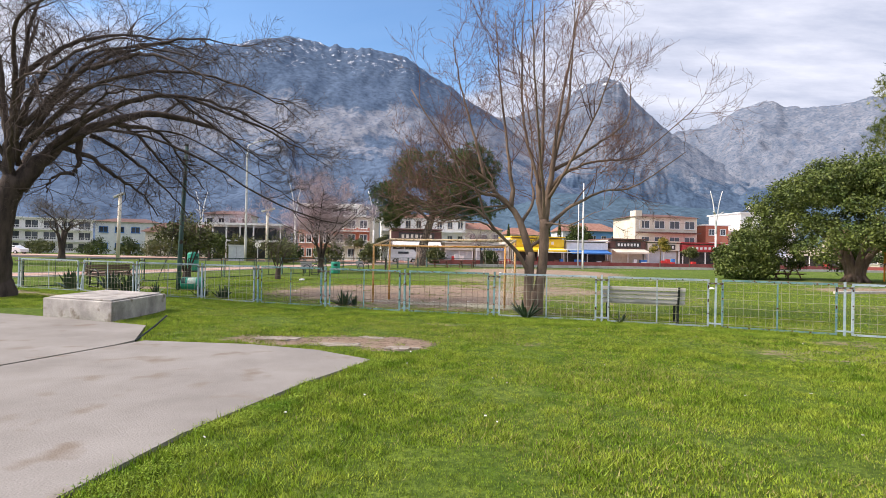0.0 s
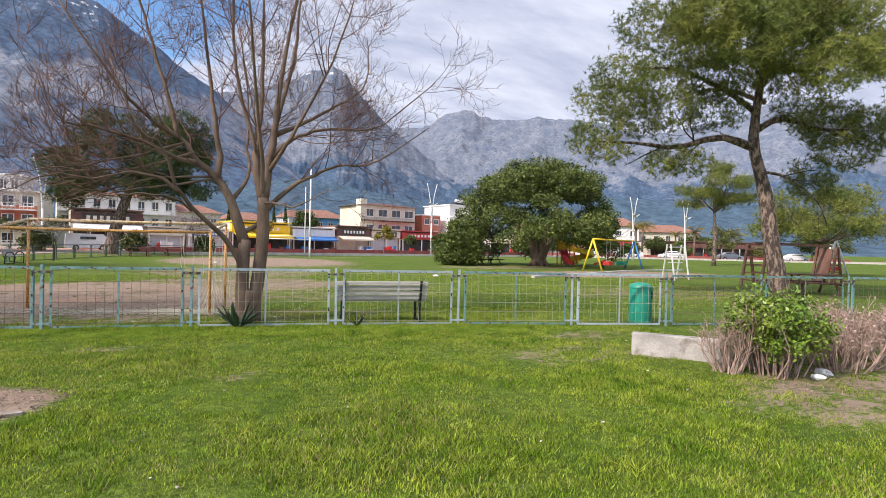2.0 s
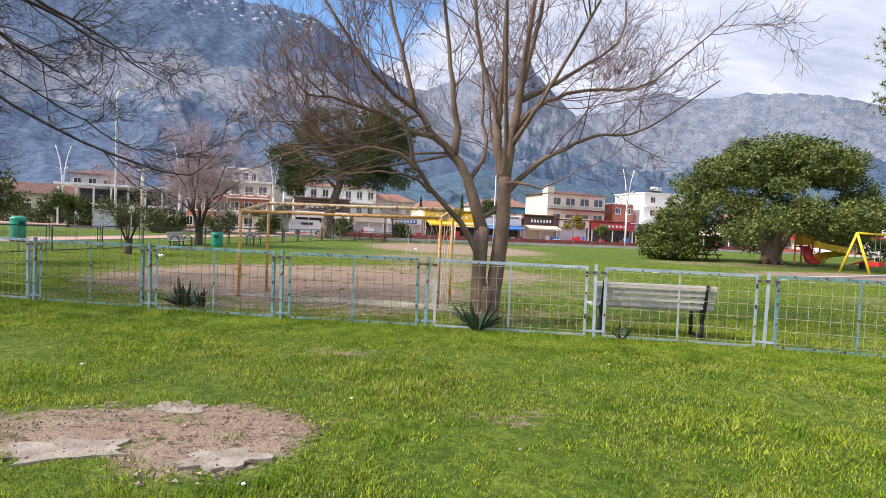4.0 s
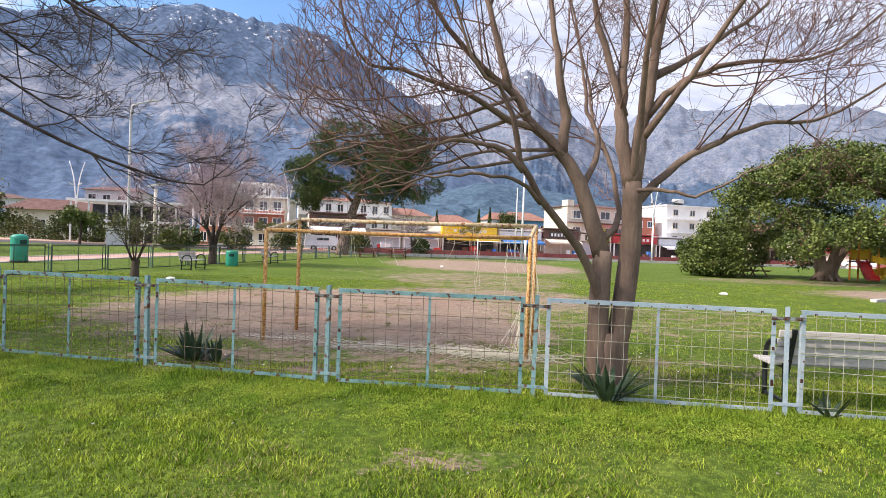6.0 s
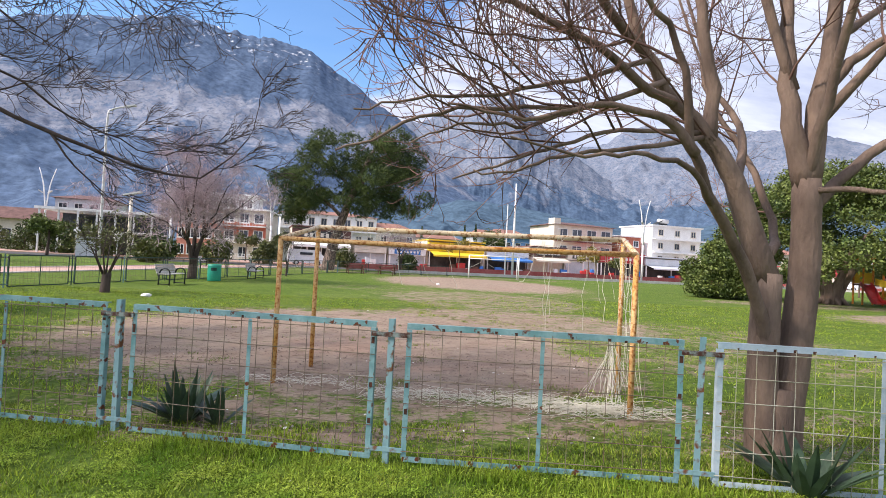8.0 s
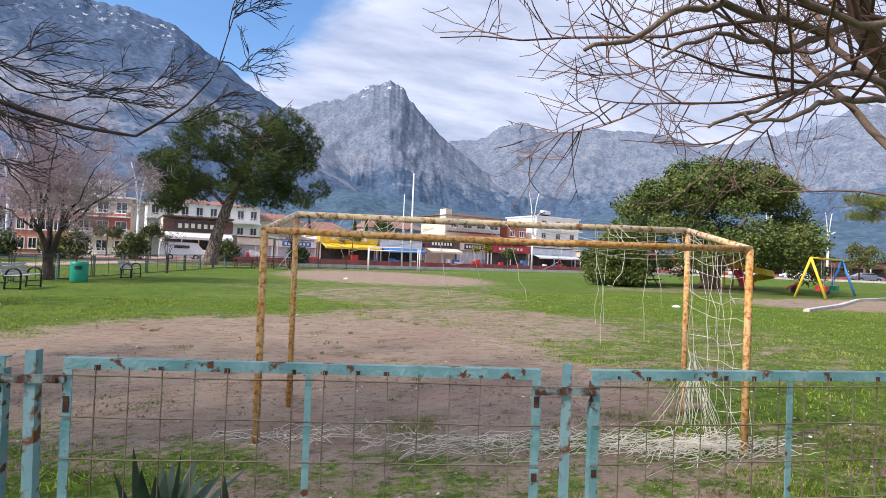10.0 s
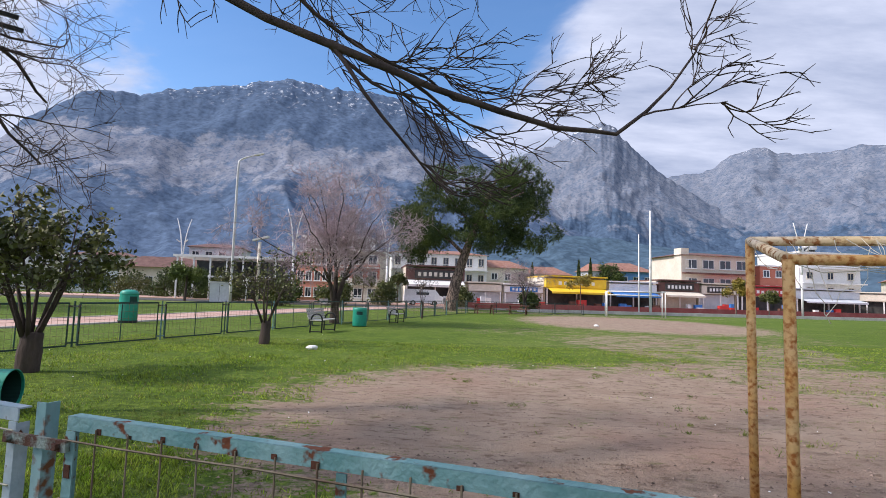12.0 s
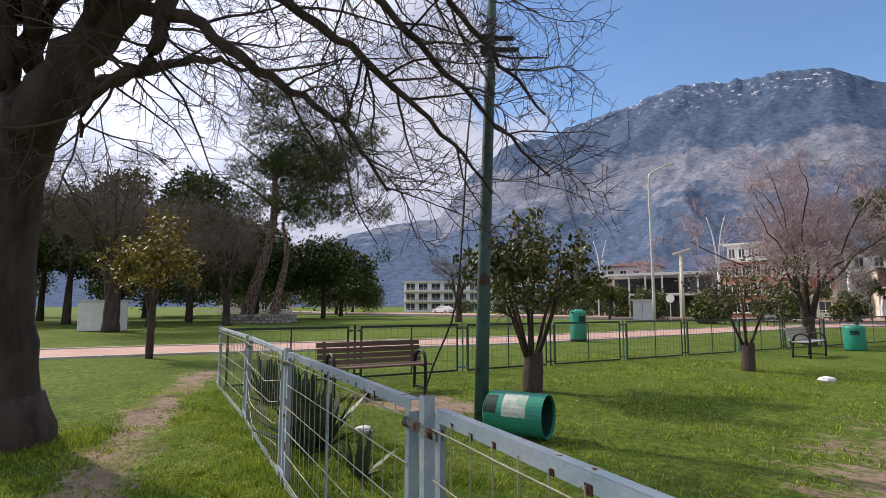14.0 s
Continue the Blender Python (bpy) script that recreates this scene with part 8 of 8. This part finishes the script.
def leafy_weeds():
    """Low broad-leaved clumps before the fence and along the slab."""
    out = []
    lines = [(a, b, 520, 0.75, (-0.14, -0.62)) for a, b in zip(FENCE[4:], FENCE[5:])]
    lines += [(a, b, 330, 0.22, (0.16, 0.05)) for a, b in zip(PAD[9:], PAD[10:] + PAD[:1])]
    for (ax, ay), (bx, by), dens, wide, (ox, oy) in lines:
        n = int(dens * math.hypot(bx - ax, by - ay))
        u = rng.random(n)
        c = np.stack((ax + (bx - ax) * u + ox, ay + (by - ay) * u + oy), 1) + rng.normal(scale=wide / 2, size=(n, 2))
        c = c[~inside_pad(c[:, 0], c[:, 1]) & (0.6 * patchy(c[:, 0], c[:, 1], 0.55, 9) + 0.4 * patchy(c[:, 0], c[:, 1], 0.2, 10) > 0.47)]
        m = 20
        k = len(c) * m
        p = np.repeat(c, m, axis=0) + rng.normal(scale=0.045, size=(k, 2))
        z = np.repeat(rng.uniform(0.012, 0.042, len(c)), m) * rng.uniform(0.4, 1.2, k)
        a = rng.uniform(0, 6.283, k)
        L_ = rng.uniform(0.008, 0.019, k)[:, None]
        d = np.stack((np.cos(a), np.sin(a), rng.uniform(-0.3, 0.9, k)), 1)
        sd = np.stack((-np.sin(a), np.cos(a), rng.uniform(-0.3, 0.3, k)), 1)
        o = np.stack((p[:, 0], p[:, 1], z), 1)
        q = np.stack((o, o + d * L_ * 0.6 + sd * L_ * 0.34, o + d * L_ * 1.2, o + d * L_ * 0.6 - sd * L_ * 0.34), 1)
        out.append(q.reshape(-1, 3))
    tagged(tri_cloud("leafy_weeds", np.concatenate(out), 4, M_CLOVER), "low leafy weeds before the fence and slab, brightened for sunlight", "weeds", kind="stuff")


leafy_weeds()


def scatter_bits():
    R = random.Random(77)
    g, g2 = Geo(), Geo()
    for k in range(300):
        x, y = R.choice(((R.uniform(-4, 9), R.uniform(2, 14)), (R.uniform(-4, 4), R.uniform(14.5, 18.5)), (R.uniform(-14, 12), R.uniform(15, 34))))
        s = R.uniform(0.005, 0.014)
        a = R.uniform(0, 6.28)
        tgt = g if R.random() < 0.5 else g2
        m = pose(x, y, 0.012, R.uniform(-20, 20), R.uniform(-20, 20), math.degrees(a))
        tgt.box((0, 0, 0), (s * 2, s * R.uniform(1, 1.8), s * 0.7), 0, m)
    tagged(part("litter", g, M_LITTER), "scattered white pebbles and paper scraps", "litter", kind="stuff")
    tagged(part("pebbles", g2, M_STONE), "scattered pale stones on the lawn", "stones", kind="stuff")
    for x, y, s in ((-7.9, 27.3, 0.16), (3.0, 43.0, 0.18), (12.5, 27.5, 0.16), (-10.9, 18.6, 0.11), (8.6, 7.35, 0.12), (8.3, 7.25, 0.09), (-9.3, 16.2, 0.10)):
        e = thing("loose_stone", pose(x, y, 0, 0, 0, R.uniform(0, 360)), "loose pale stone lying on the ground", "stone", "loose stones")
        q = lathe([(s * 0.7, -0.02), (s, s * 0.15), (s * 0.8, s * 0.45), (s * 0.3, s * 0.6)], 8)
        q.v = [(a * R.uniform(.85, 1.15), b * 0.75 * R.uniform(.85, 1.15), c) for a, b, c in q.v]
        part("stone_body", q, M_LITTER, e)


M_SLABOLD = mat("old_paving", (0.20, 0.165, 0.13), (0.36, 0.32, 0.28), 5, 0.95, 0.5)
M_CLOD = mat("earth_clods", (0.13, 0.09, 0.068), (0.30, 0.22, 0.175), 3, 0.95, 0.2, island=0.5)


def earth_clods():
    """Small clods and stones strewn over the trodden earth."""
    out = []
    for x0, x1, y0, y1, n in ((-8.5, 5.0, 14.4, 19.0, 9000), (-12.0, 9.0, 18.0, 28.0, 9000), (-15.0, -8.5, 14.5, 18.5, 2500), (7.4, 11.0, 5.6, 7.6, 900), (-3.4, 0.5, 8.8, 10.6, 2600)):
        p = np.stack((rng.uniform(x0, x1, n), rng.uniform(y0, y1, n)), 1)
        p = p[(bare_at(p[:, 0], p[:, 1]) > 0.35) & ~inside_pad(p[:, 0], p[:, 1])]
        k = len(p)
        c = np.stack((p[:, 0], p[:, 1], np.full(k, 0.001)), 1)
        s = 0.006 + 0.017 * rng.random(k) ** 3
        a = rng.uniform(0, 6.283, k)
        base = [c + np.stack((np.cos(a + j * 2.094) * s * rng.uniform(0.7, 1.5, k), np.sin(a + j * 2.094) * s, np.zeros(k)), 1) for j in range(3)]
        top = c + np.stack((np.zeros(k), np.zeros(k), s * rng.uniform(0.4, 0.9, k)), 1)
        q = np.stack((base[0], base[1], top, base[1], base[2], top, base[2], base[0], top), 1)
        out.append(q.reshape(-1, 3))
    tagged(tri_cloud("earth_clods", np.concatenate(out), 3, M_CLOD), "small clods and stones on trodden earth", "soil", kind="stuff")


earth_clods()


def broken_slabs():
    """Worn pieces of old paving that show through the turf."""
    R = random.Random(31)
    for x, y, a, b, rz in ((-1.45, 9.3, 0.5, 0.20, 8), (-1.05, 10.1, 0.24, 0.15, -12), (-0.42, 9.15, 0.28, 0.16, 5), (-2.6, 9.75, 0.5, 0.18, -4)):
        e = thing("paving_fragment", pose(x, y, 0, 0, 0, rz), "worn flat piece of pale concrete in the turf", "paving", "paving fragments")
        n = 26
        o = []
        for k in range(n):
            q = R.uniform(.6, 1.12)
            o.append((a * math.cos(2 * math.pi * k / n) * q, b * math.sin(2 * math.pi * k / n) * q))
        part("slab", Geo().prism(o, -0.03, 0.004), M_SLABOLD, e)


broken_slabs()
scatter_bits()
